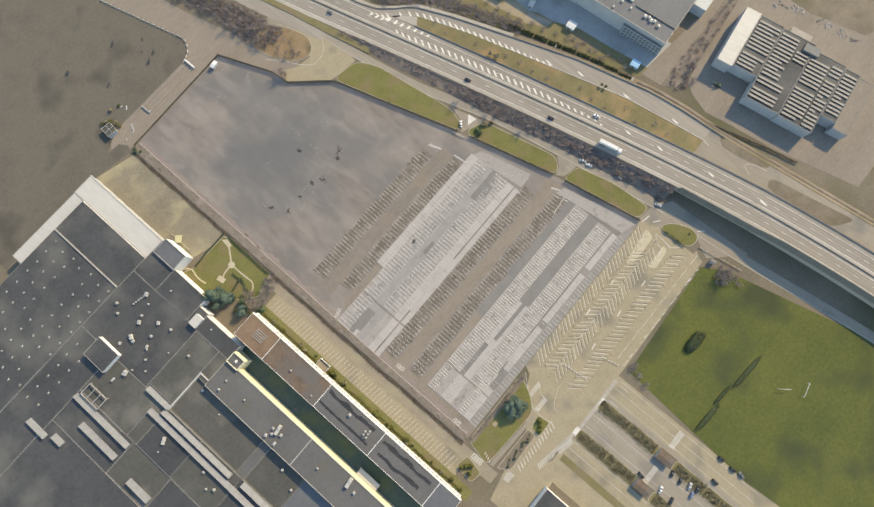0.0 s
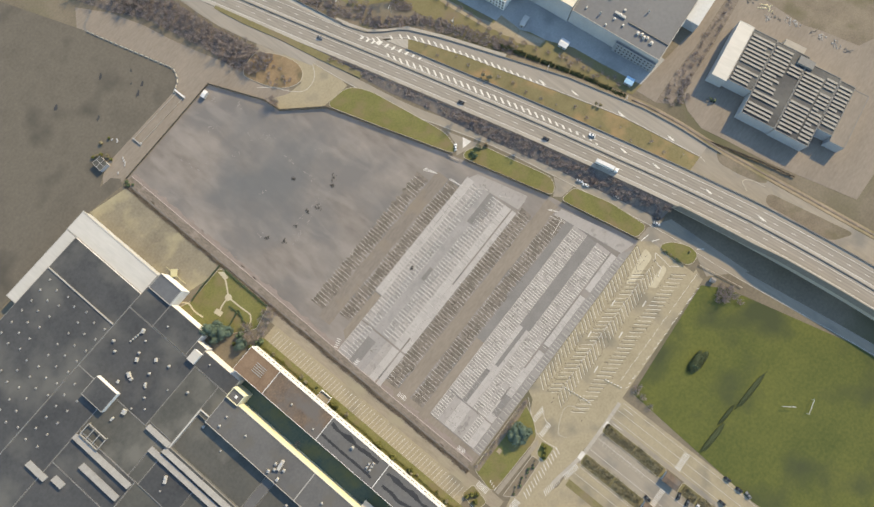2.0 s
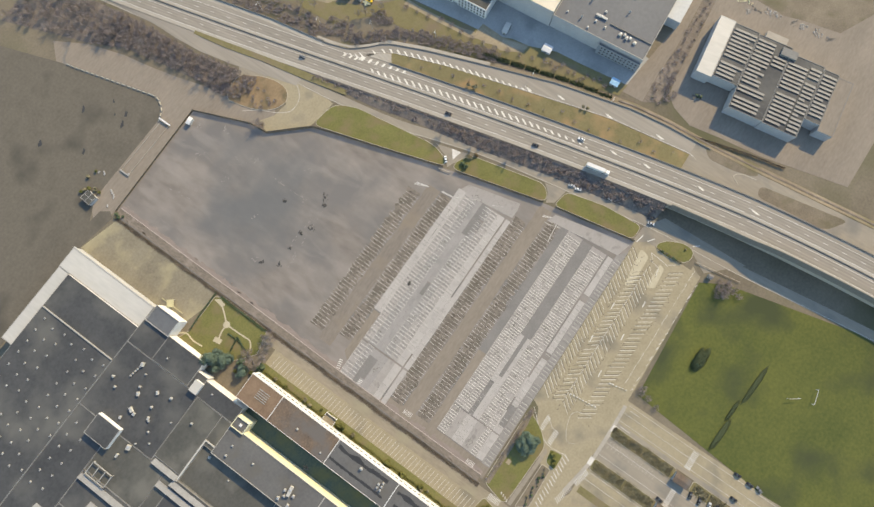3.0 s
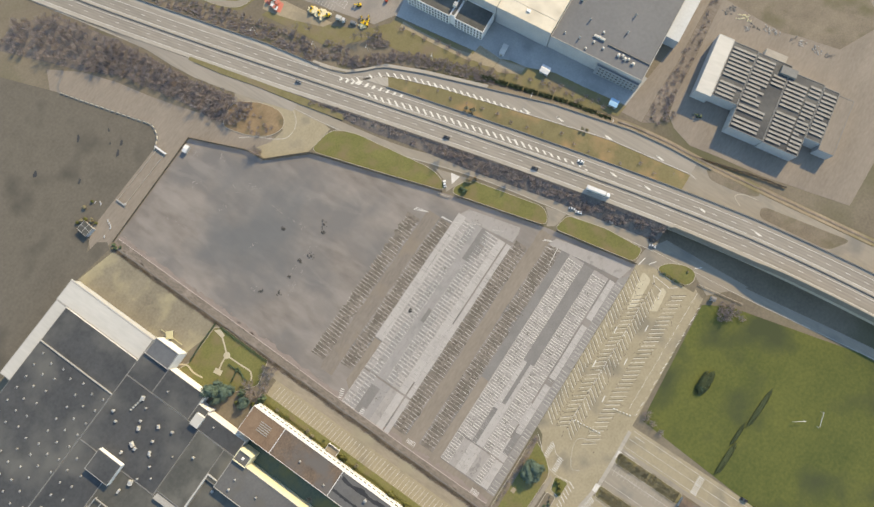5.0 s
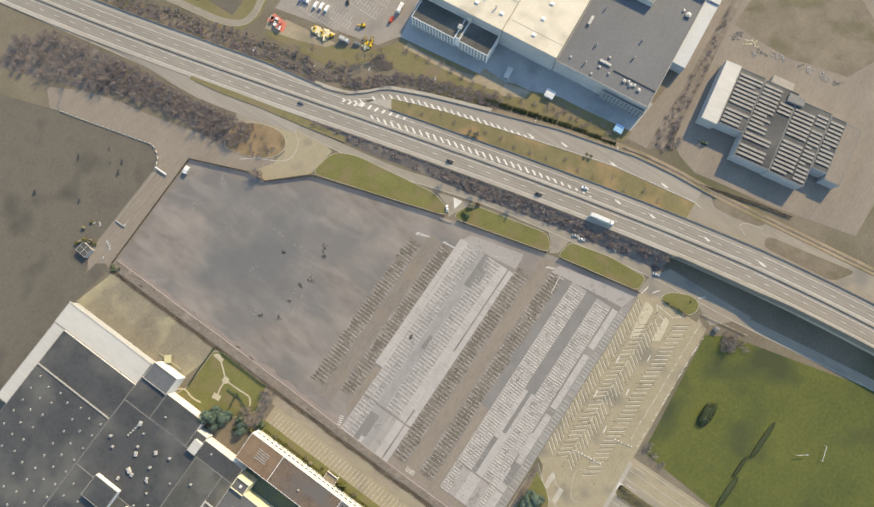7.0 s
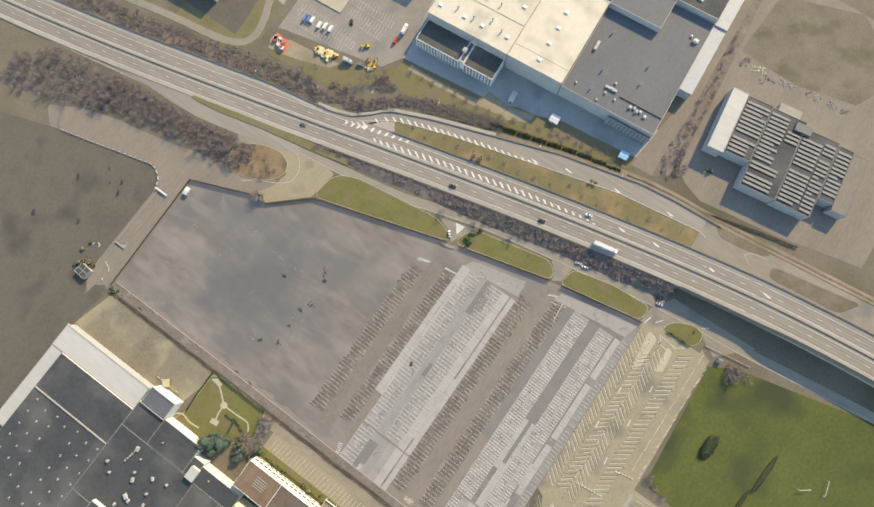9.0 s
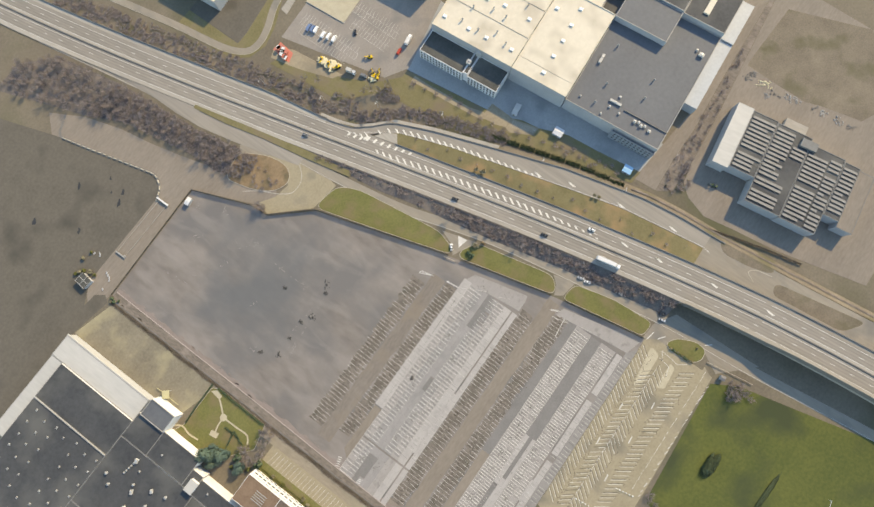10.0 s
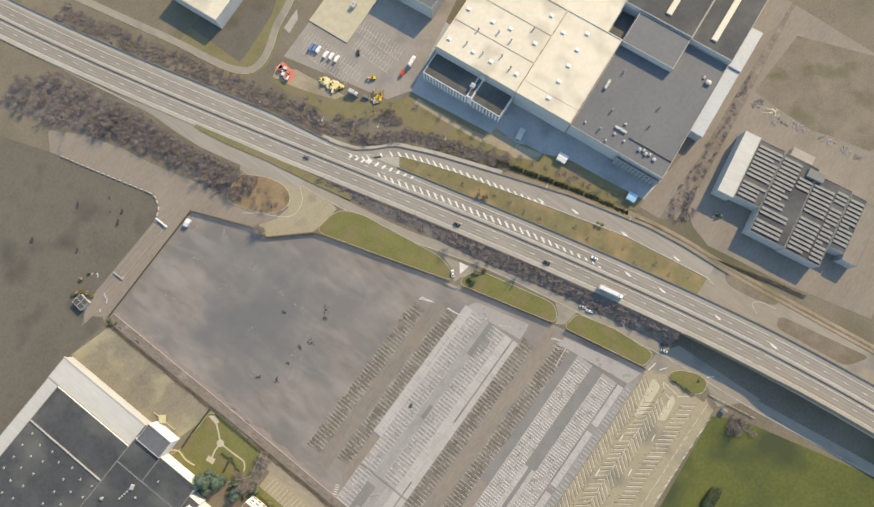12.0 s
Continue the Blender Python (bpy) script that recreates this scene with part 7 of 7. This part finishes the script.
def leafy(seed, h, spread, mat, label, name="shrub", count=420, leaf=0.34, at=(0, 0, 0), group="", trunk_h=0.3, lumps=7, category="shrub"):
    """A crown of leaf clumps gathered round several lobes on a short trunk with limbs."""
    r = random.Random(seed)
    t = thing(name, label, category, group=group, at=at)
    trunk, crown = bmesh.new(), bmesh.new()
    cone(trunk, (0, 0, -0.2), (0, 0, h * 0.6), 0.06 + h * 0.018, 0.04, 6)
    lobes = []
    for i in range(lumps):
        a, d = i * 2.4 + r.uniform(-0.4, 0.4), spread * r.uniform(0.15, 0.62)
        c = Vector((math.cos(a) * d, math.sin(a) * d, h * r.uniform(trunk_h + 0.1, 0.82)))
        lobes.append((c, spread * r.uniform(0.28, 0.5)))
        cone(trunk, (0, 0, h * 0.25), c, 0.05 + h * 0.006, 0.02, 4)
    for i in range(count):
        c, s = lobes[i % lumps]
        n = Vector((r.gauss(0, 1), r.gauss(0, 1), r.gauss(0, 0.8))).normalized()
        p = c + n * s * r.uniform(0.55, 1.08)
        p.z = max(p.z, 0.1)
        u = n.orthogonal().normalized() * leaf * r.uniform(0.6, 1.3)
        v = n.cross(u).normalized() * leaf * r.uniform(0.5, 1.1)
        tilt = Vector((r.uniform(-0.3, 0.3), r.uniform(-0.3, 0.3), r.uniform(-0.1, 0.4))) * leaf
        a, b, d, e2 = (crown.verts.new(q) for q in (p - u, p - v + tilt, p + u, p + v - tilt))
        crown.faces.new((a, b, d))
        crown.faces.new((a, d, e2))
    part("trunk", trunk, M_BARK, t)
    part("crown", crown, mat, t)
    return t


grow = random.Random(31)
thicket_spots = []


def shrub_at(ob, m):
    """A shrub of its own for the first few hundred; the rest go into one thicket."""
    if ob.name.startswith("bare_shrub"):
        thicket_spots.append(m)
        if len(thicket_spots) > 285:
            return
    copy_thing(ob, m)


def scatter(templates, spots, lo=0.8, hi=1.2):
    for x, y, z in spots:
        ob, k = grow.choice(templates), grow.uniform(lo, hi)
        shrub_at(ob, pose(x, y, z, 0, 0, grow.uniform(0, 360)) @ Matrix.Diagonal((k, k, k * (0.55 if ob.name.startswith("bare_shrub") else 0.85), 1)))


def inside(x, y, poly):
    hit = False
    for (xa, ya), (xb, yb) in zip(poly, poly[1:] + poly[:1]):
        if (ya > y) != (yb > y) and x < xa + (y - ya) * (xb - xa) / (yb - ya):
            hit = not hit
    return hit


def fill(poly, gap, z=0.0):
    """Uneven spots over a plan outline."""
    xs, ys = [p[0] for p in poly], [p[1] for p in poly]
    out = []
    x = min(xs)
    while x < max(xs):
        y = min(ys)
        while y < max(ys):
            px, py = x + grow.uniform(-0.45, 0.45) * gap, y + grow.uniform(-0.45, 0.45) * gap
            if inside(px, py, poly):
                out.append((px, py, z))
            y += gap
        x += gap
    return out


woods = [bare_tree(40 + i, h, s, "bare purple-brown winter tree", at=(a, b, 0.4)) for i, (h, s, a, b) in enumerate(((9, 4.2, 136, 98), (8, 3.8, 146, 50), (10, 4.6, 60, 340), (7, 3.4, 140, 76)))]
scrub = [bare_tree(60 + i, h, s, "low bare brown shrub on the bank", "shrub", "bare shrubs", at=(a, b, 0.5)) for i, (h, s, a, b) in enumerate(((3.2, 2.4, 150, 225), (3.8, 2.8, 160, 190), (2.6, 2.0, 172, 170)))]
spots = []
for y in span(200, -52, 4.3):
    a, b = along(LOCAL_N, y), median(y) - 14.5
    for k in range(5 if y < 105 else 1):
        u = 0.02 + 0.93 * grow.random()
        spots.append((a + 1.2 + (b - a - 1.2) * u, y + grow.uniform(-2, 2), deck_z(y) * u * 0.85))
        shrub_at(grow.choice(scrub), pose(*spots[-1], 0, 0, grow.uniform(0, 360)) @ Matrix.Diagonal((*(grow.uniform(0.6, 1.0),) * 2, grow.uniform(0.24, 0.42), 1)))
scatter(woods, [p for p in spots if p[1] < 100][::11], 0.35, 0.5)
NW_WOOD = [(44, 352), (56, 326), (60, 304), (66, 268), (66, 252), (70, 236), (80, 229), (92, 231), (87, 256), (82, 281), (80, 300), (79, 321), (76, 350), (66, 400), (44, 420), (20, 420)]
slab_of("wood_floor", NW_WOOD, 0.05, M_WOODFLOOR, "dark brown leaf litter under the bare wood", "ground")
scatter(woods, fill(NW_WOOD, 5.2), 0.5, 0.85)
scatter(scrub, fill(NW_WOOD[:13], 3.4), 0.6, 1.1)
scatter(scrub, fill([(70, 226), (80, 236), (90, 226), (86, 210), (76, 210)], 5.0, 0.25), 0.5, 0.9)
bank = []
for y in span(430, 100, 3.6):
    x0 = (north_x(y) if y > 216 else along(RAMP_N, y) + 4.5)
    for k in range(7):
        bank.append((x0 + grow.uniform(1.0, 10.5) * (1.5 if y > 200 else 1.0), y + grow.uniform(-1.5, 1.5), 0.2))
scatter(scrub, bank, 0.5, 1.05)
scatter(scrub, fill([(186, 190), (177, 193), (173, 189), (178, 180), (183, 176)], 2.0, 0.1), 0.5, 0.9)
scatter(woods, [(x, y, 0.1) for x, y in ((176, 197), (172, 201), (179, 193), (186, 190), (165, 205), (160, 232), (155, 240))], 0.5, 0.9)
scatter(scrub, fill([(236, -14), (252, -8), (262, -12), (246, -22)], 3.5), 0.7, 1.2)
scatter(scrub, [(60, -106, 0.05), (63, -105, 0.05), (60, -111, 0.05), (58, -118, 0.05)] + [(141, -114, 0), (144, -118, 0)], 0.8, 1.3)
scatter(woods, [(146, -113, 0), (147.5, -117, 0), (144, -116, 0), (149, -121, 0)], 0.5, 0.75)
young = [(along([(180, 197), (110, 207), (60, 217), (20, 226)], y) + grow.uniform(-2, 3), y, 0.05) for y in span(176, 24, 9)]
scatter(scrub, young, 0.7, 1.1)
scatter(woods, [(-55, 112, 0), (-58, 107, 0), (-52, 108, 0), (-62, 116, 0), (-50, 116, 0), (-98.4, 42.7, 0), (-65, 120, 0)], 0.45, 0.7)
wedge = [(north_x(y) + grow.uniform(3, 10), y, deck_z(y) * 0.5 + ramp_z(y) * 0.5) for y in span(150, -40, 11)]
scatter(scrub, wedge, 0.35, 0.7)
scatter(scrub, [(x, -55 + grow.uniform(-1, 1), 0.15) for x in span(-39, 11, 3.2)], 0.35, 0.7)
leafy(86, 2.6, 1.9, M_RUST, "reddish-brown leafy shrub at the grass island", at=(132.2, 70.2, 0.1), group="verge shrubs")
scatter(scrub, fill([(232, -5), (254, -3.4), (285, -3.2), (322, -0.5), (360, 2), (327, -6.6), (295, -10.2), (262, -12.8), (238, -13)], 4.4, 0.05), 0.4, 0.9)
scatter(scrub, fill([(143, -106), (150, -108), (155, -124), (150, -128), (142, -116)], 3.4), 0.7, 1.2)
scatter(woods, [(64.2, 207.5, 0.05), (64.6, 205.2, 0.05), (63.9, 209.6, 0.05), (65.5, 206.5, 0.05)], 0.7, 0.9)
scatter(scrub, [(219.9, 64.7, 0.1), (223, 57.2, 0.1), (222.1, 46.7, 0.1), (226, 38.2, 0.1), (228.3, 29.4, 0.1), (222.2, 39.6, 0.1)], 0.7, 1.0)

conifer = leafy(80, 11, 5.6, M_CONIFER, "dark blue-green conifer beside the works building", "conifer", 4200, 0.4, at=(-80.8, 134, 0), trunk_h=0.1, lumps=24, group="conifers", category="tree")
for x, y, s in ((-77.5, 128.5, 1.05), (-83, 128.5, 0.8), (-82.6, 137.4, 0.75), (-74.6, 125, 0.8), (-76.6, 133.4, 0.8), (-75.3, 112.7, 0.85), (-10, -61, 1.0), (-5, -61.5, 1.1), (-3, -66, 0.7), (-8, -66, 0.8)):
    copy_thing(conifer, pose(x, y, 0.1, 0, 0, s * 300) @ Matrix.Diagonal((s, s, s * 0.55, 1)))
green = leafy(81, 2.2, 1.7, M_SHRUB, "rounded olive-green shrub on a verge", at=(-66.5, 41, 0.1), group="verge shrubs")
brownb = leafy(82, 2.4, 1.9, M_BROWNLEAF, "rounded brown winter shrub on a verge", at=(-66.0, 30, 0.1), group="verge shrubs")
darkb = leafy(83, 3.0, 2.4, M_LEAF, "dense dark green bush", "bush", 700, 0.36, at=(96, -126, 0.05), group="field bushes")
scatter([green, green, brownb], [(-66.6 + grow.uniform(-1.5, 1.5), y, 0.1) for y in span(96, -68, 4.0) if grow.random() > 0.62], 0.6, 1.0)
mass = leafy(87, 2.4, 5.6, M_BRAMBLE, "broad low mass of dark green leaves on the field", "bush", 6500, 0.4, group="field bushes", lumps=55)
mass.matrix_basis = pose(100, -125.8, 0.05, 0, 0, -3) @ Matrix.Diagonal((2.0, 0.74, 0.7, 1))
# flattened copies stand in for the darker patches in the grass
for x, y, a, b in ((106, -162.6, 1.6, 0.46), (84, -158.6, 0.9, 0.34), (67, -159.6, 1.3, 0.5)):
    copy_thing(mass, pose(x, y, 0.05, 0, 0, 176) @ Matrix.Diagonal((a, b, 0.25, 1)))
scatter([green], [(-3, -80, 0.15), (-5.5, -82.5, 0.15), (-8, -83.5, 0.15), (-54, -62, 0.1), (-56, -66, 0.1), (-52, -64, 0.1), (-57, -60, 0.1)], 0.9, 1.3)
scatter([brownb, darkb], [(-13.5 - k * 2.2, -80.4 - (k % 3) * 0.9, 0.15) for k in range(12)], 0.35, 0.55)
scatter([darkb], [(121.4, 71.6, 0.15), (122.2, 74.4, 0.15)], 0.75, 0.95)
scatter([brownb], [(128, 74, 0.15), (129, 72, 0.15), (202.5, 28, 3), (203.5, 25, 3), (171.5, 103, 2.3), (172.5, 100, 2.3), (173, 98, 2.3)], 0.8, 1.2)
scatter([darkb, brownb], [(146.9 + 0.03 * k + grow.uniform(-0.3, 0.3), -66.5 - k * 1.7, 0.17) for k in range(11)] + [(157, -82, 0.17), (247, -14, 0.1), (250, -18, 0.1), (238, -8, 0.1)], 0.3, 0.6)


def hedge(label, mat, long=10.0, wide=0.7, high=1.2, seed=90, count=620, leaf=0.26, at=(0, 0, 0), turn=0.0, group="hedges"):
    """A run of clipped hedge: short stems and a mass of leaf clumps with an uneven top."""
    r = random.Random(seed)
    t = thing("hedge", label, "hedge", group=group, at=at, turn=turn)
    stems, crown = bmesh.new(), bmesh.new()
    for i in range(int(long)):
        cone(stems, (i - long / 2 + 0.5, 0, -0.1), (i - long / 2 + 0.5 + r.uniform(-0.2, 0.2), r.uniform(-0.2, 0.2), high * 0.7), 0.06, 0.03, 4)
    for i in range(count):
        x = r.uniform(-long / 2, long / 2)
        lift = 0.75 + 0.25 * math.sin(x * 1.7 + seed)
        p = Vector((x, r.gauss(0, wide * 0.5), r.uniform(0.1, 1.0) * high * lift))
        n = Vector((r.gauss(0, 1), r.gauss(0, 1), r.gauss(0.3, 1))).normalized()
        u = n.orthogonal().normalized() * leaf * r.uniform(0.6, 1.3)
        v = n.cross(u).normalized() * leaf * r.uniform(0.6, 1.2)
        a, b, d, e2 = (crown.verts.new(q) for q in (p - u, p - v, p + u, p + v))
        crown.faces.new((a, b, d))
        crown.faces.new((a, d, e2))
    part("stems", stems, M_BARK, t)
    part("foliage", crown, mat, t)
    return t


line = hedge("low dark brown hedge along the car park kerb", M_KERBLEAF, 10, 1.5, 0.4, 90, 560, 0.24, at=(-45.4, 244.5, 0), turn=90)
for i in range(1, 30):
    copy_thing(line, pose(-45.4 + grow.uniform(-0.3, 0.3), 244.5 - i * 10.05, 0, 0, 0, 90 + (180 if i % 2 else 0)))
bed = hedge("brown winter hedge in a planted bed", M_BROWNLEAF, 10, 2.6, 0.28, 91, 620, 0.28, at=(30.6, -109, 0.15), turn=90)
for i, (x, y) in enumerate([(28.6, -110)] + [(x, y) for x in (31.2, 28.6, 7.6, 5) for y in (-120, -131, -141, -167, -178, -189, -200)] + [(7.6, -109), (5, -110)]):
    copy_thing(bed, pose(x + grow.uniform(-0.5, 0.5), y, 0.15, 0, 0, 90 + (180 if i % 2 else 0)))
north_hedge = hedge("dark green hedge behind the works lawn", M_BRAMBLE, 10, 1.7, 1.5, 92, 1000, 0.32, at=(199.5, 104, 0.5), turn=107)
for y in span(94, 20, 10):
    copy_thing(north_hedge, pose(along([(110, 197.6), (86.4, 204.3), (65.6, 210), (45.5, 215.4), (21, 219.8)], y), y, 0.5, 0, 0, 106))
ditch_hedge = hedge("dark bramble hedge along the slip road ditch", M_KERBLEAF, 10, 0.8, 0.8, 96, 420, 0.28, at=(221, -16, 0.9), turn=100)
for x, y in ((223.4, -26), (225.8, -36), (228.4, -45.8), (231, -55.4), (233.6, -65), (236, -74.6), (238.6, -84.4), (240.6, -94.2), (242.4, -104)):
    copy_thing(ditch_hedge, pose(x, y, 0.6, 0, 0, 104 + (180 if int(y) % 2 else 0)))
garden_hedge = hedge("clipped dark garden hedge by the path", M_LEAF, 10, 0.6, 1.1, 93, 420, 0.24, at=(-62, 131, 0.15), turn=90)
for x, y, t in ((-65.2, 128.6, 12), (-62.4, 124.4, 70), (-46.5, 121, 92), (-46.4, 131, 90), (-46.3, 141, 91), (-46, 150, 88), (-50.6, 159.5, 2), (-60.2, 159.4, 0), (-70, 158.8, 5)):
    copy_thing(garden_hedge, pose(x, y, 0.15, 0, 0, t))
wing_hedge = hedge("low olive hedge below the office wing", M_SHRUB, 10, 0.9, 0.5, 95, 240, 0.26, at=(-67.9, 96, 0.1), turn=90)
for i in range(1, 17):
    copy_thing(wing_hedge, pose(-67.9 + grow.uniform(-0.4, 0.4), 96 - i * 10.0, 0.1, 0, 0, 90 + (180 if i % 2 else 0)))
scatter([green, darkb, darkb], [(-71.3, 117.5, 0.1), (-78.5, 117, 0.1), (-73, 107.5, 0.1), (-66.4, 104.5, 0.1)], 0.8, 1.5)
scatter([darkb, brownb], [(-43.7, 247.7, 0.08), (-42.7, 250.6, 0.08), (-41.6, 245.6, 0.08), (-45.2, 249.8, 0.08)], 0.5, 0.75)
scatter([green, brownb], [(-42.2, 280.2, 0.05), (-39.8, 278.4, 0.05), (-38, 274.4, 0.05), (-37.8, 270.6, 0.05), (-44.8, 281.6, 0.05), (-33.6, 284.6, 0.05), (-27.6, 282.8, 0.05)], 0.7, 1.1)
scatter([green], [(-67.2, 51.3, 0.1), (-66, 38.8, 0.1), (-67.4, -9.7, 0.1), (-66.3, -23.1, 0.1), (-67.2, 2.5, 0.1)], 1.2, 1.6)
scatter(woods, [(-47.3, 108.3, 0), (-50.2, 114, 0), (-45, 113.5, 0), (-49, 111, 0), (-65.9, 113.8, 0), (-64.5, 117.5, 0), (-67.5, 110, 0), (-62, 106, 0)], 0.7, 0.95)

# the thicket on the banks, too dense to tell single shrubs apart
twig = bmesh.new()
thin = random.Random(71)
for i in range(8):
    a = i * 0.785 + thin.uniform(-0.3, 0.3)
    base, tip = Vector((0, 0, thin.uniform(0.1, 0.9))), Vector((math.cos(a) * thin.uniform(1.2, 2.0), math.sin(a) * thin.uniform(1.2, 2.0), thin.uniform(1.9, 3.2)))
    cone(twig, base, tip, 0.09, 0.03, 3)
    for k in range(9):
        p = base.lerp(tip, thin.uniform(0.3, 1.0))
        way = Vector((math.cos(a + thin.uniform(-1.4, 1.4)), math.sin(a + thin.uniform(-1.4, 1.4)), thin.uniform(-0.1, 1.0))).normalized()
        q = p + way * thin.uniform(0.6, 1.4)
        cone(twig, p, q, 0.07, 0.02, 3)
        for _ in range(2):
            m = p.lerp(q, thin.uniform(0.3, 1.0))
            cone(twig, m, m + (way + Vector((thin.uniform(-1, 1), thin.uniform(-1, 1), thin.uniform(-0.3, 0.7)))).normalized() * thin.uniform(0.3, 0.75), 0.05, 0.02, 3)
twig.verts.index_update()
shape = np.array([(*v.co, 1.0) for v in twig.verts])
quads = np.array([[v.index for v in f.verts] for f in twig.faces])
twig.free()
rest = thicket_spots[285:]
points = np.concatenate([shape @ np.array(m).T for m in rest])[:, :3]
faces = np.concatenate([quads + k * len(shape) for k in range(len(rest))])
me = bpy.data.meshes.new("thicket")
me.from_pydata(points.tolist(), [], faces.tolist())
me.materials.append(M_TWIG)
tagged(new("thicket", me), "bare brown scrub thicket covering the road banks", "scrub", kind="stuff")

# ---- concrete paving, slab by slab ----
slab_store = {}


def paving(label, cols, rows, dark):
    """Slabs with recessed joints; dark holds the plan boxes left as old tarmac."""
    pav = tagged(new("concrete_paving"), label, "pavement", kind="structure")
    for (xa, xb) in cols:
        for (ya, yb, mat, x_from) in rows:
            cx, cy, w, h = (xa + xb) / 2, (ya + yb) / 2, xb - xa - 0.03, yb - ya - 0.04
            if cx < x_from or any(a < cx < b and c < cy < d for a, b, c, d in dark):
                continue
            key = (round(w, 2), round(h, 2), mat.name)
            if key not in slab_store:
                slab_store[key] = mesh_of("slab", boxes((-w / 2, w / 2, -h / 2, h / 2, 0, 0.07, 0.01)), mat)
            s = new("slab", slab_store[key])
            s.parent, s.location = pav, (cx, cy, 0.055)
    return pav


def columns(x0, x1, step, breaks=()):
    xs = span(x0, x1, step)
    return [(a, b) for a, b in zip(xs, xs[1:]) if not any(a < k < b for k in breaks)]


cols1 = columns(-39.6, -14.5, 5) + columns(-13.3, 106.5, 5)
paving("pale weathered concrete paving with faded bays", cols1,
       [(24.4, 27.9, M_SLAB_LIGHT, -99), (27.9, 28.9, M_SLAB_LIGHT, -2), (28.9, 34, M_SLAB_LIGHT, -99), (34, 39.3, M_SLAB, -99), (39.3, 42.4, M_SLAB_GREY, -99), (42.4, 44.6, M_SLAB_GREY, -99), (44.6, 47.5, M_SLAB_GREY, -99), (47.5, 51, M_SLAB_GREY, -99),
        (51, 55.7, M_SLAB_GREY, -99), (55.7, 60.8, M_SLAB, -99), (60.8, 66.6, M_SLAB_LIGHT, 6)],
       [(80, 108.5, 42.4, 47.5), (89, 95, 39.3, 42.4), (29.4, 41, 44.6, 47.5), (-35, -19.5, 44.6, 51), (-41, -35, 47.5, 51), (43, 110, 27.9, 28.9), (106, 110, 20, 30)])
slab_of("car_park_apron", [(105, 66), (112.5, 62), (121, 26), (117, 25), (109.5, 25)], 0.1, M_SLAB, "pale concrete apron along the fence", "pavement")
slab_of("car_park_apron", [(122, 4), (128, 2), (136.5, -36), (138.5, -50), (128, -47), (125, -20)], 0.1, M_SLAB, "pale concrete apron along the fence", "pavement")
slab_of("tarmac_patch", [(-31, 61), (5.8, 61), (5.8, 66), (-27, 66)], 0.068, M_LANE, "bare brown strip beside the concrete", "car park")
cols2 = columns(-32.2, -13.6, 4.65) + columns(-12.8, 124, 5)
paving("pale stained concrete paving with dark strips", cols2,
       [(-46.2, -42, M_SLAB_LIGHT, -99), (-42, -41, M_SLAB_LIGHT, -99), (-41, -36.6, M_SLAB, -99), (-36.6, -30.2, M_SLAB, -99), (-30.2, -27.8, M_SLAB_LIGHT, -99), (-27.8, -25.3, M_SLAB_LIGHT, -99), (-25.3, -22.3, M_SLAB_LIGHT, -99),
        (-22.3, -17.2, M_SLAB, -99), (-17.2, -11.2, M_SLAB, -99)],
       [(47, 124, -30.2, -22.3), (17.5, 47, -27.8, -25.3), (-13.5, 11.5, -25.3, -22.3), (-8, 7, -46.2, -42), (2, 12, -42, -41), (26, 124, -42, -41), (45, 49, -46.2, -42), (89, 95, -46.2, -42)])
slab_of("bay_strip", [(-33, -46.4), (127.6, -46.4), (134, -51.8), (-33, -51.8)], 0.09, M_MID, "grey tarmac edge strip of the paving", "car park")
for a, b, c, d in ((47, 123.5, -30.1, -22.4), (79.8, 107, 42.5, 47.4), (89, 95, 39.4, 42.3), (-13.5, 11.5, -25.2, -22.4), (17.5, 47, -27.7, -25.4), (-40, -19.6, 44.7, 50.9), (29.2, 41, 44.7, 47.4), (-8, 7, -46.1, -42.1)):
    slab_of("tarmac_patch", [(a, c), (b, c), (b, d), (a, d)], 0.075, M_GREY, "grey tarmac infill between concrete slabs", "car park")
part("bay_lines", ray_lines(bmesh.new(), -32, 126, 2.45, -51.4, -46.8, 0.2, 0.096, 0.22, random.Random(77), 0.12), M_PAINT_OLD, marks)
part("moss_lines", ray_lines(bmesh.new(), -31, 126, 2.45, -51.4, -46.8, 0.2, 0.094, 0.6, random.Random(78), 0.3), M_GREY, marks)
